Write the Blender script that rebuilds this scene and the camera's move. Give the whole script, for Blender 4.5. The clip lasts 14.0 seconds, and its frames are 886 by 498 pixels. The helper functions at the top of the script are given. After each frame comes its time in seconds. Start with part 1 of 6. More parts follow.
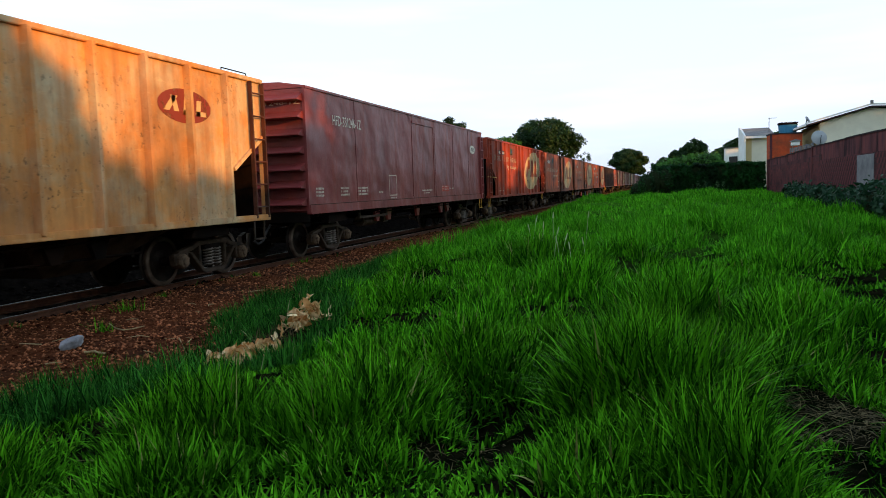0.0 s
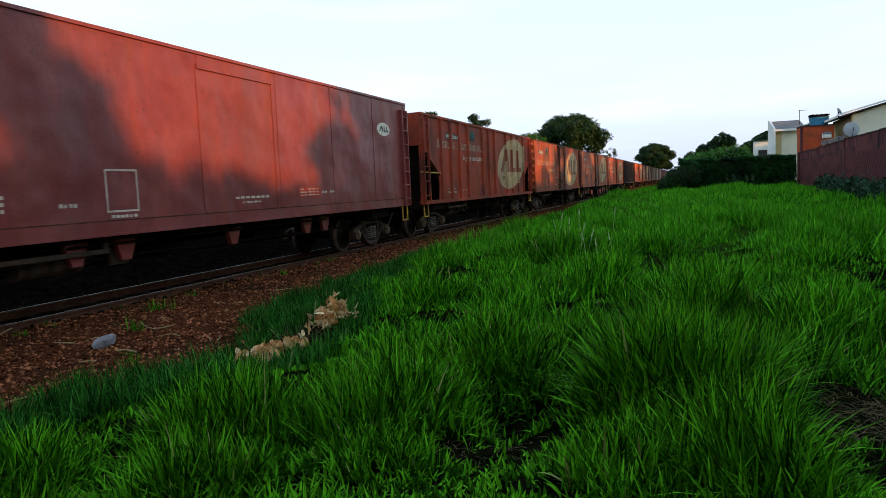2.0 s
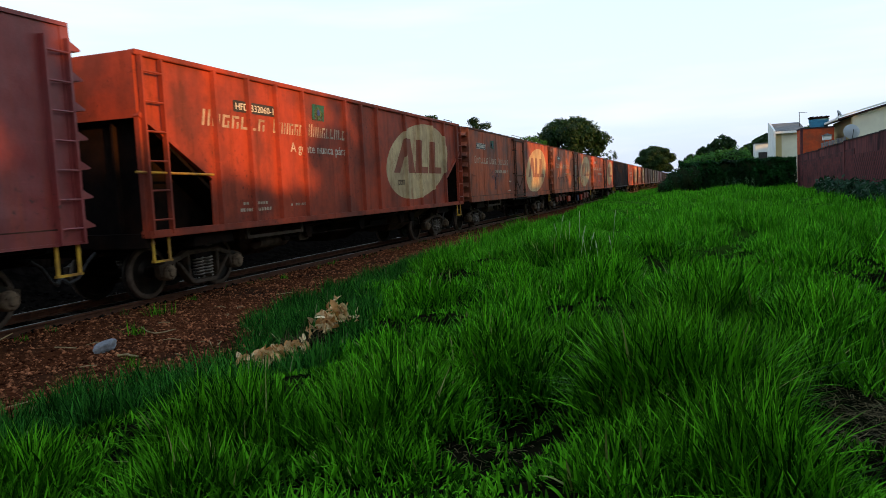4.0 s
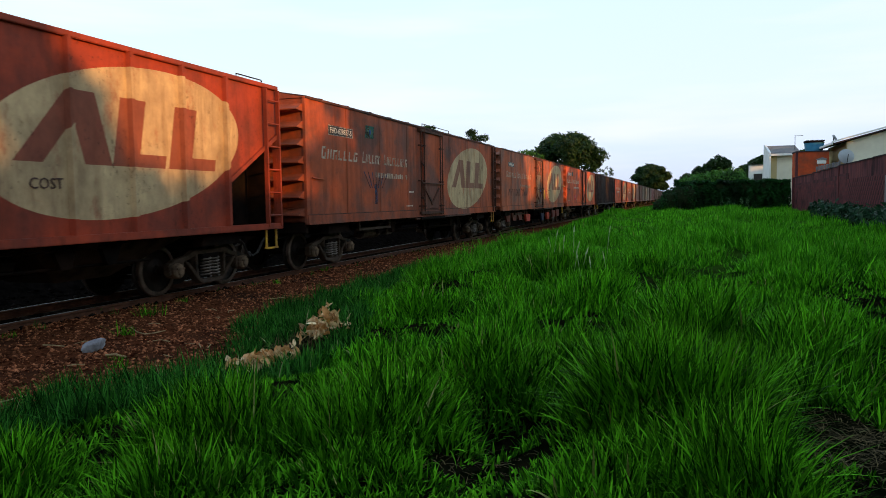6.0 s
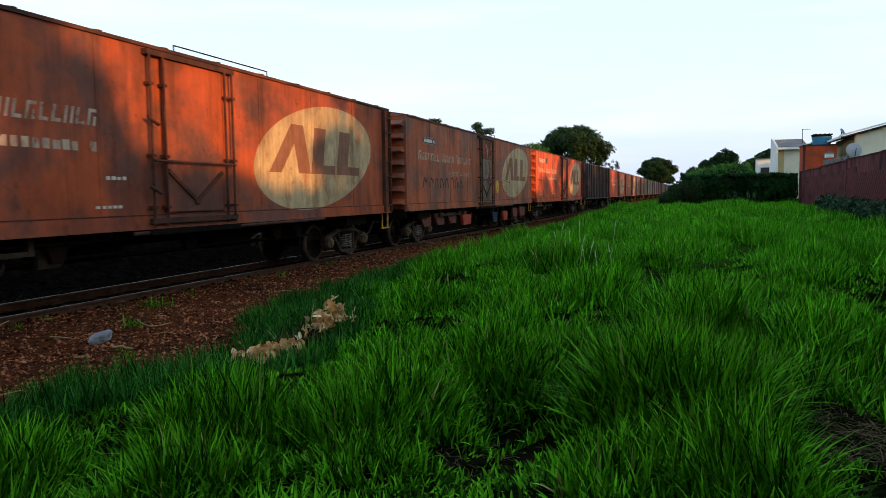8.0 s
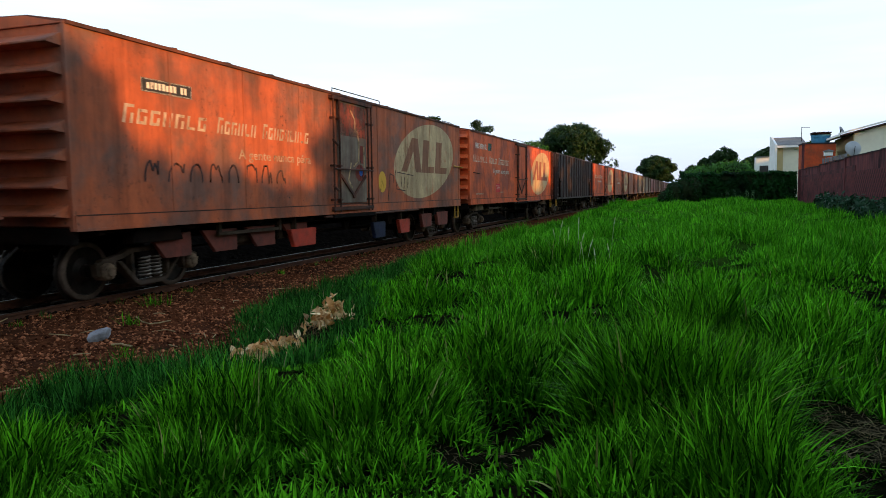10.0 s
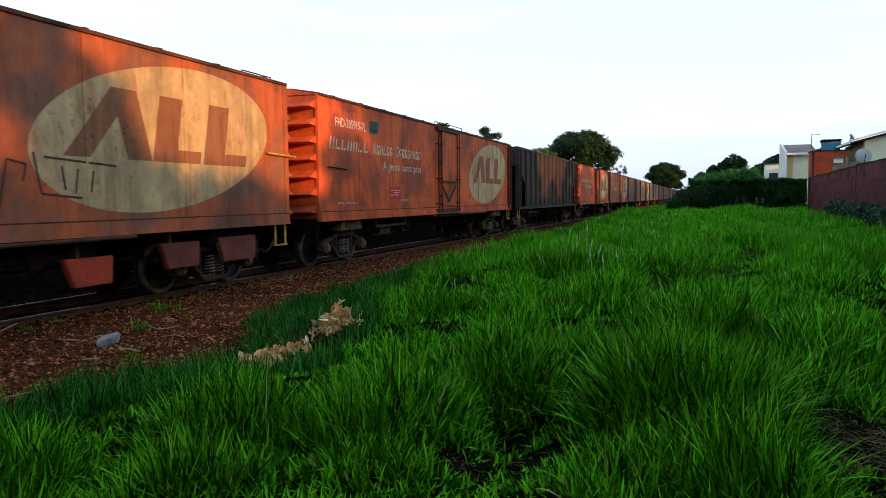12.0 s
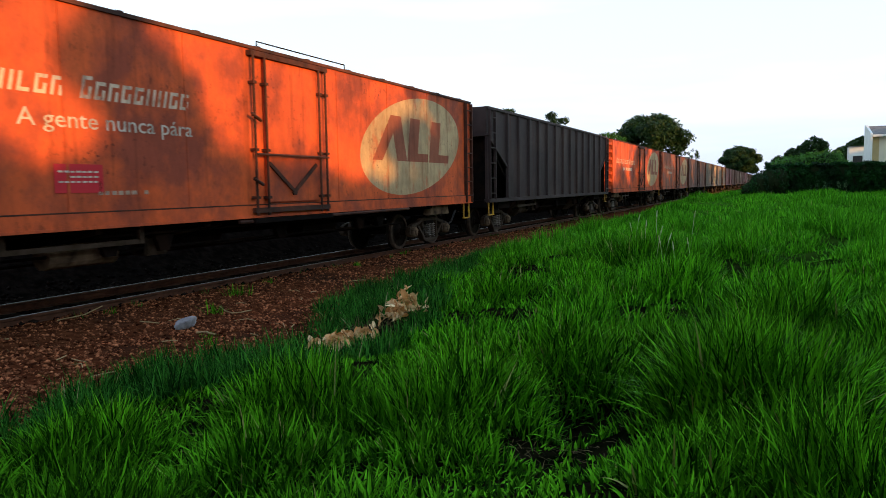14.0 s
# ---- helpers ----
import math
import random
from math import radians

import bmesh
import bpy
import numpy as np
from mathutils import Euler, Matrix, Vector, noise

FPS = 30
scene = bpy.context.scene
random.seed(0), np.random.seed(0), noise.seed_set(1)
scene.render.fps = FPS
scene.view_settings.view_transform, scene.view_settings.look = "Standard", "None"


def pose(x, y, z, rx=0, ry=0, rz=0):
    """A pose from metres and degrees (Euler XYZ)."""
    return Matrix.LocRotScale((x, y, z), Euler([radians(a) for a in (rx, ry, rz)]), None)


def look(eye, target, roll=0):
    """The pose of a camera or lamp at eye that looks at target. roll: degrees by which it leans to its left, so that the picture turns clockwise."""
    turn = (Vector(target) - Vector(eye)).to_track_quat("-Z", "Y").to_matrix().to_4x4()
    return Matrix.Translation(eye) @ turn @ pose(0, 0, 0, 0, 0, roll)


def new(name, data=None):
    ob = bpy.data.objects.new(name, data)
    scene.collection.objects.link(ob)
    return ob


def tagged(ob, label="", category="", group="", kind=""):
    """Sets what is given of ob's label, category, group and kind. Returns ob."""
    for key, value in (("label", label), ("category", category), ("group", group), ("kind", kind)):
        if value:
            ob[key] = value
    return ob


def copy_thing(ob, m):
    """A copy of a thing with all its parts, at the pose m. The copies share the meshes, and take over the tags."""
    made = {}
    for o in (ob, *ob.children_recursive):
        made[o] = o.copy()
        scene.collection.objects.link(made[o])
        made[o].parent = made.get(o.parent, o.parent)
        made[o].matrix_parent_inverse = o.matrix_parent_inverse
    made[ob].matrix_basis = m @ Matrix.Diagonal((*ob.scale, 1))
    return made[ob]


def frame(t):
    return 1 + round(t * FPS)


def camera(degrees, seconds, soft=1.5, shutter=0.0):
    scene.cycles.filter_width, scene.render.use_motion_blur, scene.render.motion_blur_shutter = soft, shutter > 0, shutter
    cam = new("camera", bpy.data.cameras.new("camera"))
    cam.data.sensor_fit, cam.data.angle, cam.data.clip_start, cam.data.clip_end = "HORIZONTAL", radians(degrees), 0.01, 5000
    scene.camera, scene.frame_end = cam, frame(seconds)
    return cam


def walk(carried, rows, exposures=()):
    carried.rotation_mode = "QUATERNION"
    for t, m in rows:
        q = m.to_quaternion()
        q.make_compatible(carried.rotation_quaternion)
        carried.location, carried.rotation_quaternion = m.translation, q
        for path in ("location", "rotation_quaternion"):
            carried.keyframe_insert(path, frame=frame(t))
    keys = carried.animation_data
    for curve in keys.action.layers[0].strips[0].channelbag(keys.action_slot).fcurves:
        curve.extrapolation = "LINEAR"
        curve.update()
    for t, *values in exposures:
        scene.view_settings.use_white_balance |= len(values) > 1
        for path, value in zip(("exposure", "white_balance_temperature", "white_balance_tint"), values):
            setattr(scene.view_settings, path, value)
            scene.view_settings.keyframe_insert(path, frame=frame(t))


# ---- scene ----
# Camera: stands still about 1.5 m over the field, turned by hand
cam = camera(63.5, 14.0, soft=0.5, shutter=0.2)
CAMERA_ROWS = [ # seconds, yaw, pitch, roll of the standing, hand-held camera
    (0, 17.08, -4.79, 1.91), (0.5, 18.54, -4.14, 2.91), (1, 18.9, -3.78, 2.48), (1.5, 18.82, -3.79, 2.68),
    (2, 19.07, -4.92, 2.55), (2.2, 18.97, -4.55, 2.43), (4.3, 19.11, -4.65, 2.78), (4.5, 18.94, -4.06, 2.4),
    (5, 17.77, -4.09, 2.48), (5.5, 18.41, -4.31, 1.02), (6, 18.76, -3.83, 0.79), (6.5, 19.35, -3.49, 0.52),
    (7, 19.9, -3.21, 0.64), (7.5, 20.07, -3.68, 1.12), (8, 19.2, -4.36, 0.67), (8.5, 19.34, -4.54, 0.77),
    (10.8, 18.95, -4.45, 0.62), (11, 18.89, -4.07, 0.65), (11.5, 19.23, -4.46, 0.59), (12, 19.78, -4.01, 0.47),
    (12.5, 22.19, -4.54, 0.72), (13, 24.32, -4.43, 0.64), (13.5, 24.69, -4.48, 1.09), (14, 25.01, -5.02, 0.82),
]
walk(cam, [(t, pose(0, 0, 0, 90 + pitch, roll, yaw)) for t, yaw, pitch, roll in CAMERA_ROWS],
     exposures=[(0.0, 0.26), (2.0, 0.17), (5.0, 0.13), (7.0, 0.06), (8.5, 0.19), (11.0, 0.24), (14.0, 0.30)])

# ---- light ----
SUN_WAY = Vector((0.94, -0.34, 0.176)).normalized()      # from the place towards the sun
world = bpy.data.worlds.new("evening_sky")
scene.world = world
world.use_nodes = True
wn, wl = world.node_tree.nodes, world.node_tree.links
sky = wn.new("ShaderNodeTexSky")
sky.sky_type, sky.sun_disc = "NISHITA", False
sky.sun_elevation = math.asin(SUN_WAY.z)
sky.sun_rotation = math.atan2(SUN_WAY.x, SUN_WAY.y)
sky.altitude, sky.air_density, sky.dust_density, sky.ozone_density = 500, 1.0, 1.5, 1.0
wn["Background"].inputs[1].default_value = 0.12
# a thin bright evening haze lies over the clear sky, lavender low down and pale cyan higher up
way = wn.new("ShaderNodeTexCoord")
split = wn.new("ShaderNodeSeparateXYZ")
wl.new(way.outputs["Generated"], split.inputs[0])
ramp = wn.new("ShaderNodeValToRGB")
wl.new(split.outputs[2], ramp.inputs[0])
ramp.color_ramp.elements[0].position, ramp.color_ramp.elements[0].color = 0.0, (0.56, 0.65, 0.95, 1)
ramp.color_ramp.elements[1].position, ramp.color_ramp.elements[1].color = 0.45, (0.68, 0.94, 1.0, 1)
high = ramp.color_ramp.elements.new(0.80)
high.color = (0.34, 0.58, 0.95, 1)
mid = ramp.color_ramp.elements.new(0.14)
mid.color = (0.74, 0.86, 1.0, 1)
streak = wn.new("ShaderNodeMapping")
streak.inputs["Scale"].default_value = (1.2, 1.2, 9.0)
wl.new(way.outputs["Generated"], streak.inputs[0])
cloud = wn.new("ShaderNodeTexNoise")
cloud.inputs["Scale"].default_value, cloud.inputs["Detail"].default_value = 2.0, 5
wl.new(streak.outputs[0], cloud.inputs["Vector"])
soft_cloud = wn.new("ShaderNodeMapRange")
soft_cloud.inputs[1].default_value, soft_cloud.inputs[2].default_value, soft_cloud.inputs[4].default_value = 0.45, 0.75, 0.6
wl.new(cloud.outputs[0], soft_cloud.inputs[0])
pink = wn.new("ShaderNodeMix")
pink.data_type = "RGBA"
wl.new(soft_cloud.outputs[0], pink.inputs[0])
wl.new(ramp.outputs[0], pink.inputs[6])
pink.inputs[7].default_value = (0.96, 0.93, 1.0, 1)
veil = wn.new("ShaderNodeMix")
veil.data_type, veil.blend_type, veil.clamp_result = "RGBA", "MULTIPLY", False
veil.inputs[0].default_value = 1.0
wl.new(pink.outputs[2], veil.inputs[6])
veil.inputs[7].default_value = (11.2, 11.2, 11.2, 1)
both = wn.new("ShaderNodeMix")
both.data_type = "RGBA"
both.inputs[0].default_value = 0.72
wl.new(sky.outputs[0], both.inputs[6])
wl.new(veil.outputs[2], both.inputs[7])
wl.new(both.outputs[2], wn["Background"].inputs[0])
sun_data = bpy.data.lights.new("sun", "SUN")
sun_data.energy, sun_data.angle, sun_data.color = 4.5, radians(0.6), (1.0, 0.47, 0.11)
sun = new("sun", sun_data)
sun.matrix_world = look(SUN_WAY * 50, (0, 0, 0))

# ---- node helpers ----
TRACK_X, RAIL_Z = -8.85, -1.50


def material(name, rough=0.8, metal=0.0):
    m = bpy.data.materials.new(name)
    m.use_nodes = True
    b = m.node_tree.nodes["Principled BSDF"]
    b.inputs["Roughness"].default_value, b.inputs["Metallic"].default_value = rough, metal
    b.inputs["Specular IOR Level"].default_value = 0.04 if rough > 0.82 else 0.2
    return m, m.node_tree.nodes, m.node_tree.links, b


def put(L, sock, v):
    if hasattr(v, "is_output"):
        L.new(v, sock)
    else:
        sock.default_value = v


def mathn(N, L, op, a, b=0.0, c=0.0, clamp=False):
    n = N.new("ShaderNodeMath")
    n.operation, n.use_clamp = op, clamp
    for i, v in enumerate((a, b, c)):
        put(L, n.inputs[i], v)
    return n.outputs[0]


def mixc(N, L, f, a, b, blend="MIX"):
    n = N.new("ShaderNodeMix")
    n.data_type, n.blend_type = "RGBA", blend
    put(L, n.inputs[0], f)
    for i, v in ((6, a), (7, b)):
        put(L, n.inputs[i], v if hasattr(v, "is_output") else (*v, 1.0))
    return n.outputs[2]


def coords(N, L, scale=(1, 1, 1), kind="Object", shift=None):
    tc = N.new("ShaderNodeTexCoord")
    mp = N.new("ShaderNodeMapping")
    mp.inputs["Scale"].default_value = scale
    L.new(tc.outputs[kind], mp.inputs[0])
    if shift is not None:
        L.new(shift, mp.inputs[1])
    return mp.outputs[0]


def noise_n(N, L, vec, scale, detail=6, rough=0.55, lo=0.0, hi=1.0):
    n = N.new("ShaderNodeTexNoise")
    n.inputs["Scale"].default_value, n.inputs["Detail"].default_value, n.inputs["Roughness"].default_value = scale, detail, rough
    L.new(vec, n.inputs["Vector"])
    r = N.new("ShaderNodeMapRange")
    r.inputs[1].default_value, r.inputs[2].default_value = lo, hi
    L.new(n.outputs[0], r.inputs[0])
    return r.outputs[0]


def bump(N, L, b, height, strength=0.4, dist=0.02):
    n = N.new("ShaderNodeBump")
    n.inputs["Strength"].default_value, n.inputs["Distance"].default_value = strength, dist
    L.new(height, n.inputs["Height"])
    L.new(n.outputs[0], b.inputs["Normal"])


def two_tone(name, a, b, scale, rough=0.85, metal=0.0, bumps=0.5, dist=0.02, stretch=(1, 1, 1), c=None, cscale=1.0, lo=0.35, hi=0.65):
    m, N, L, p = material(name, rough, metal)
    v = coords(N, L, stretch)
    f = noise_n(N, L, v, scale, 8, 0.6, lo, hi)
    col = mixc(N, L, f, a, b)
    if c:
        col = mixc(N, L, noise_n(N, L, v, cscale, 5, 0.6, 0.45, 0.7), col, c)
    L.new(col, p.inputs["Base Color"])
    bump(N, L, p, noise_n(N, L, v, scale * 4, 6, 0.6), bumps, dist)
    return m


def leaf_mat(name, a, b, trans=0.35, rough=0.55, ns=0.6):
    m, N, L, p = material(name, rough)
    g = N.new("ShaderNodeNewGeometry")
    v = coords(N, L)
    col = mixc(N, L, g.outputs["Random Per Island"], a, b)
    col = mixc(N, L, noise_n(N, L, v, ns, 3, 0.5, 0.35, 0.7), col, tuple(0.62 * x for x in a))
    L.new(col, p.inputs["Base Color"])
    t = N.new("ShaderNodeBsdfTranslucent")
    L.new(col, t.inputs[0])
    mx = N.new("ShaderNodeMixShader")
    mx.inputs[0].default_value = trans
    L.new(p.outputs[0], mx.inputs[1])
    L.new(t.outputs[0], mx.inputs[2])
    L.new(mx.outputs[0], N["Material Output"].inputs[0])
    return m


# ---- mesh helpers ----
def box(bm, x0, x1, y0, y1, z0, z1):
    v = [bm.verts.new((x, y, z)) for x in (x0, x1) for y in (y0, y1) for z in (z0, z1)]
    for f in ((0, 1, 3, 2), (4, 6, 7, 5), (0, 4, 5, 1), (2, 3, 7, 6), (0, 2, 6, 4), (1, 5, 7, 3)):
        bm.faces.new([v[i] for i in f])
    return bm


def tube(bm, a, b, r, n=8, r2=None):
    a, b = Vector(a), Vector(b)
    q = (b - a).to_track_quat("Z", "Y")
    rings = []
    for p, rr in ((a, r), (b, r if r2 is None else r2)):
        rings.append([bm.verts.new(p + q @ Vector((rr * math.cos(2 * math.pi * i / n), rr * math.sin(2 * math.pi * i / n), 0))) for i in range(n)])
    for i in range(n):
        bm.faces.new((rings[0][i], rings[0][(i + 1) % n], rings[1][(i + 1) % n], rings[1][i]))
    bm.faces.new(rings[0][::-1])
    bm.faces.new(rings[1])
    return bm


def prism(bm, pts, axis, lo, hi):
    """A closed outline (two coordinates a point) drawn out along an axis from lo to hi."""
    def at(p, d):
        return {"x": (d, p[0], p[1]), "y": (p[0], d, p[1]), "z": (p[0], p[1], d)}[axis]
    a = [bm.verts.new(at(p, lo)) for p in pts]
    b = [bm.verts.new(at(p, hi)) for p in pts]
    n = len(pts)
    for i in range(n):
        bm.faces.new((a[i], a[(i + 1) % n], b[(i + 1) % n], b[i]))
    bm.faces.new(a[::-1])
    bm.faces.new(b)
    return bm


def mesh_of(name, bm, mat, bevel=0.0, smooth=False):
    bmesh.ops.recalc_face_normals(bm, faces=bm.faces[:])
    if bevel:
        bmesh.ops.bevel(bm, geom=[e for e in bm.edges if e.is_manifold and e.calc_face_angle(0) > 0.6], offset=bevel, segments=2, affect="EDGES", clamp_overlap=True)
    me = bpy.data.meshes.new(name)
    bm.to_mesh(me)
    bm.free()
    me.materials.append(mat)
    if smooth:
        me.polygons.foreach_set("use_smooth", [True] * len(me.polygons))
    return me


def part(name, bm, mat, parent, label="", bevel=0.0, smooth=False):
    ob = new(name, mesh_of(name, bm, mat, bevel, smooth) if isinstance(bm, bmesh.types.BMesh) else bm)
    ob.parent = parent
    return tagged(ob, label)


def thing(name, label, category, group="", kind="", at=None):
    ob = new(name)
    ob.empty_display_size = 0.2
    if at is not None:
        ob.matrix_world = at
    return tagged(ob, label, category, group, kind)


def from_arrays(name, verts, faces, mat, smooth=False):
    """A mesh from numpy arrays of vertices and faces with one number of corners each."""
    me = bpy.data.meshes.new(name)
    k = faces.shape[1]
    me.vertices.add(len(verts))
    me.vertices.foreach_set("co", verts.astype(np.float32).ravel())
    me.loops.add(faces.size)
    me.loops.foreach_set("vertex_index", faces.astype(np.int32).ravel())
    me.polygons.add(len(faces))
    me.polygons.foreach_set("loop_start", np.arange(0, faces.size, k, dtype=np.int32))
    me.update(calc_edges=True)
    me.validate()
    me.materials.append(mat)
    if smooth:
        me.polygons.foreach_set("use_smooth", np.ones(len(faces), dtype=bool))
    return me


def smooth01(a, b, v):
    t = np.clip((v - a) / (b - a), 0, 1)
    return t * t * (3 - 2 * t)


def waves(x, y, seed, size):
    """Smooth uneven numbers between about -1 and 1 over the plan."""
    r = np.random.RandomState(seed)
    out = np.zeros_like(x, dtype=float)
    for i in range(7):
        a, f, p = r.uniform(0, 2 * np.pi), (0.6 + 1.8 * r.rand()) / size, r.uniform(0, 2 * np.pi)
        out += np.sin(2 * np.pi * f * (x * np.cos(a) + y * np.sin(a)) + p) / 3.0
    return out


EDGE_Y = np.array([-40, 0, 3.5, 4.2, 5.0, 5.4, 5.6, 5.75, 6.5, 7.65, 8.6, 10, 13, 25, 60, 400.0])
EDGE_X = np.array([-4.9, -4.9, -5.0, -5.15, -5.25, -4.85, -4.7, -4.65, -4.75, -5.35, -5.9, -6.15, -6.1, -6.7, -7.0, -7.0])


LUSH_Y = np.array([-40, 3.5, 3.9, 4.1, 4.5, 4.85, 5.3, 7.1, 9.1, 11.6, 17.8, 400.0])
LUSH_X = np.array([-4.7, -4.6, -4.45, -4.0, -3.75, -3.55, -3.45, -3.65, -4.4, -5.35, -7.1, -7.1])


def grass_edge(y):
    return np.interp(y, EDGE_Y, EDGE_X)


def lush_edge(y):
    """Where the tall grass begins, behind a fringe of short dark turf."""
    return np.maximum(grass_edge(y), np.interp(y, LUSH_Y, LUSH_X))


# swells and hollows of the sward: x, y, half widths, height
SWELLS = ((0.85, 7.4, 0.75, 0.75, 0.75), (-0.55, 6.3, 0.60, 0.8, 0.60), (-0.05, 4.5, 0.45, 0.65, 0.50), (-1.75, 5.5, 0.55, 0.6, 0.50), (-1.7, 14.2, 1.5, 0.9, 0.55), (1.0, 18.0, 1.6, 1.2, 0.35),
          # the hollow at 1.75, 6.5 stands in for a tussock's shaded side
          (1.00, 4.3, 0.50, 0.9, -0.45), (1.75, 6.5, 0.65, 1.2, -0.95), (0.35, 6.5, 0.26, 0.4, -0.70), (-1.40, 7.2, 0.32, 0.5, -0.65), (-1.12, 4.4, 0.26, 0.5, -0.70), (-0.6, 12.2, 1.2, 0.7, -0.6))


def swell(x, y):
    return sum(q * np.exp(-((x - a) / c) ** 2 - ((y - b) / d) ** 2) for a, b, c, d, q in SWELLS)


def ground_z(x, y):
    x, y = np.asarray(x, float), np.asarray(y, float)
    field = -1.50 + 0.52 * smooth01(8, 56, y) + 0.05 * waves(x, y, 3, 6.0) + 0.07 * waves(x, y, 8, 2.4)
    field = field + 0.40 * swell(x, y)
    e = grass_edge(y)
    dirt = -1.68 - 0.04 * smooth01(-8.2, -6.0, x) + 0.012 * waves(x, y, 5, 1.1) + 0.075 * smooth01(-7.2, -7.9, x) * smooth01(-8.45, -8.30, x)
    z = dirt + (field - dirt) * smooth01(e - 0.3, e + 2.6, x)
    bank = smooth01(-10.7, -13.2, x) + 0.0 * y     # low bank beyond the track, added to keep light from under the train
    return z + bank * 1.3


# ---- wagon materials ----
def slab(N, L, v, lo, hi):
    return mathn(N, L, "MULTIPLY", mathn(N, L, "GREATER_THAN", v, lo), mathn(N, L, "LESS_THAN", v, hi))


def wagon_paint(name, base, fade, rust, seed, rust_amount=0.5, logo=None, rough=0.62, fade_amount=0.5, bleach=None, dapple_grime=0.6, dents=0.03):
    """Weathered wagon paint; logo: (y, z, half width, half height, field colour, bar colour, wear) in the wagon's own metres."""
    m, N, L, b = material(name, rough)
    b.inputs["Specular IOR Level"].default_value = 0.15 if rough > 0.5 else 0.38
    tc = N.new("ShaderNodeTexCoord")
    off = N.new("ShaderNodeVectorMath")
    off.inputs[1].default_value = (seed * 3.7, seed * 17.3, seed * 5.1)
    L.new(tc.outputs["Object"], off.inputs[0])
    v = off.outputs[0]

    def scaled(s):
        mp = N.new("ShaderNodeMapping")
        mp.inputs["Scale"].default_value = s
        L.new(v, mp.inputs[0])
        return mp.outputs[0]
    # faded paint, its contrast raised to carry part of the sun's dapple
    big = noise_n(N, L, v, 0.9, 8, 0.62, 0.5 - 0.14 * fade_amount, 0.5 + 0.11)
    col = mixc(N, L, big, base, fade)
    run = noise_n(N, L, scaled((1, 3.2, 0.22)), 1.3, 7, 0.65, 0.66 - 0.3 * rust_amount, 0.78)
    if bleach:
        pale = noise_n(N, L, scaled((1, 2.2, 0.5)), 0.7, 6, 0.6, 0.5, 0.72)
        col = mixc(N, L, mathn(N, L, "MULTIPLY", pale, 0.75), col, bleach)
    if logo:
        yc, zc, a, bb, field, bar, wear = logo
        sx = N.new("ShaderNodeSeparateXYZ")
        L.new(tc.outputs["Object"], sx.inputs[0])
        p = mathn(N, L, "DIVIDE", mathn(N, L, "SUBTRACT", sx.outputs[1], yc), a)
        q = mathn(N, L, "DIVIDE", mathn(N, L, "SUBTRACT", sx.outputs[2], zc), bb)
        tip = mathn(N, L, "MULTIPLY_ADD", p, -0.12 * a / bb, q)     # the oval rises towards the rear
        r2 = mathn(N, L, "ADD", mathn(N, L, "MULTIPLY", p, p), mathn(N, L, "MULTIPLY", tip, tip))
        disc = mathn(N, L, "LESS_THAN", r2, 1.0)
        tall, foot = slab(N, L, q, -0.34, 0.57), slab(N, L, q, -0.34, -0.16)
        left = mathn(N, L, "MULTIPLY_ADD", q, -0.36, p)
        right = mathn(N, L, "MULTIPLY_ADD", q, 0.12, p)
        tallp = mathn(N, L, "MULTIPLY_ADD", q, -0.08, p)
        marks = mathn(N, L, "MULTIPLY", slab(N, L, left, -0.68, -0.51), tall)
        for piece in (mathn(N, L, "MULTIPLY", slab(N, L, right, -0.41, -0.22), tall),
                      mathn(N, L, "MULTIPLY", slab(N, L, tallp, -0.15, 0.05), tall),
                      mathn(N, L, "MULTIPLY", slab(N, L, tallp, -0.15, 0.27), foot),
                      mathn(N, L, "MULTIPLY", slab(N, L, tallp, 0.30, 0.51), tall),
                      mathn(N, L, "MULTIPLY", slab(N, L, tallp, 0.30, 0.75), foot)):
            marks = mathn(N, L, "MAXIMUM", marks, piece)
        dirty = mixc(N, L, noise_n(N, L, scaled((1, 1.4, 0.8)), 1.6, 6, 0.6, 0.46, 0.80), field, tuple(0.6 * f + 0.4 * g for f, g in zip(field, rust)))
        kept = mathn(N, L, "SUBTRACT", 1.0, mathn(N, L, "MULTIPLY", noise_n(N, L, scaled((1, 1.6, 0.7)), 2.2, 7, 0.7, 0.60 - 0.2 * wear, 0.72), 0.85))
        col = mixc(N, L, mathn(N, L, "MULTIPLY", disc, kept), col, dirty)
        col = mixc(N, L, mathn(N, L, "MULTIPLY", mathn(N, L, "MULTIPLY", disc, marks), 0.92), col, bar)
    col = mixc(N, L, mathn(N, L, "MULTIPLY", run, 0.75), col, rust)
    spots = mathn(N, L, "MULTIPLY", noise_n(N, L, scaled((1, 1.0, 0.7)), 9.0, 6, 0.7, 0.56, 0.64), noise_n(N, L, scaled((1, 1.0, 1.6)), 0.8, 4, 0.6, 0.50, 0.62))
    col = mixc(N, L, mathn(N, L, "MULTIPLY", spots, 0.45), col, tuple(0.5 * x for x in rust))
    # soot, with dappled sun and shade painted into the same blotches
    soot_dapple = mathn(N, L, "MAXIMUM", noise_n(N, L, scaled((1, 0.7, 0.55)), 0.9, 9, 0.62, 0.47, 0.72), mathn(N, L, "MULTIPLY", noise_n(N, L, scaled((1, 2.4, 0.22)), 1.0, 7, 0.65, 0.52, 0.76), 0.55))
    col = mixc(N, L, mathn(N, L, "MULTIPLY", soot_dapple, dapple_grime), col, (0.035, 0.022, 0.020))
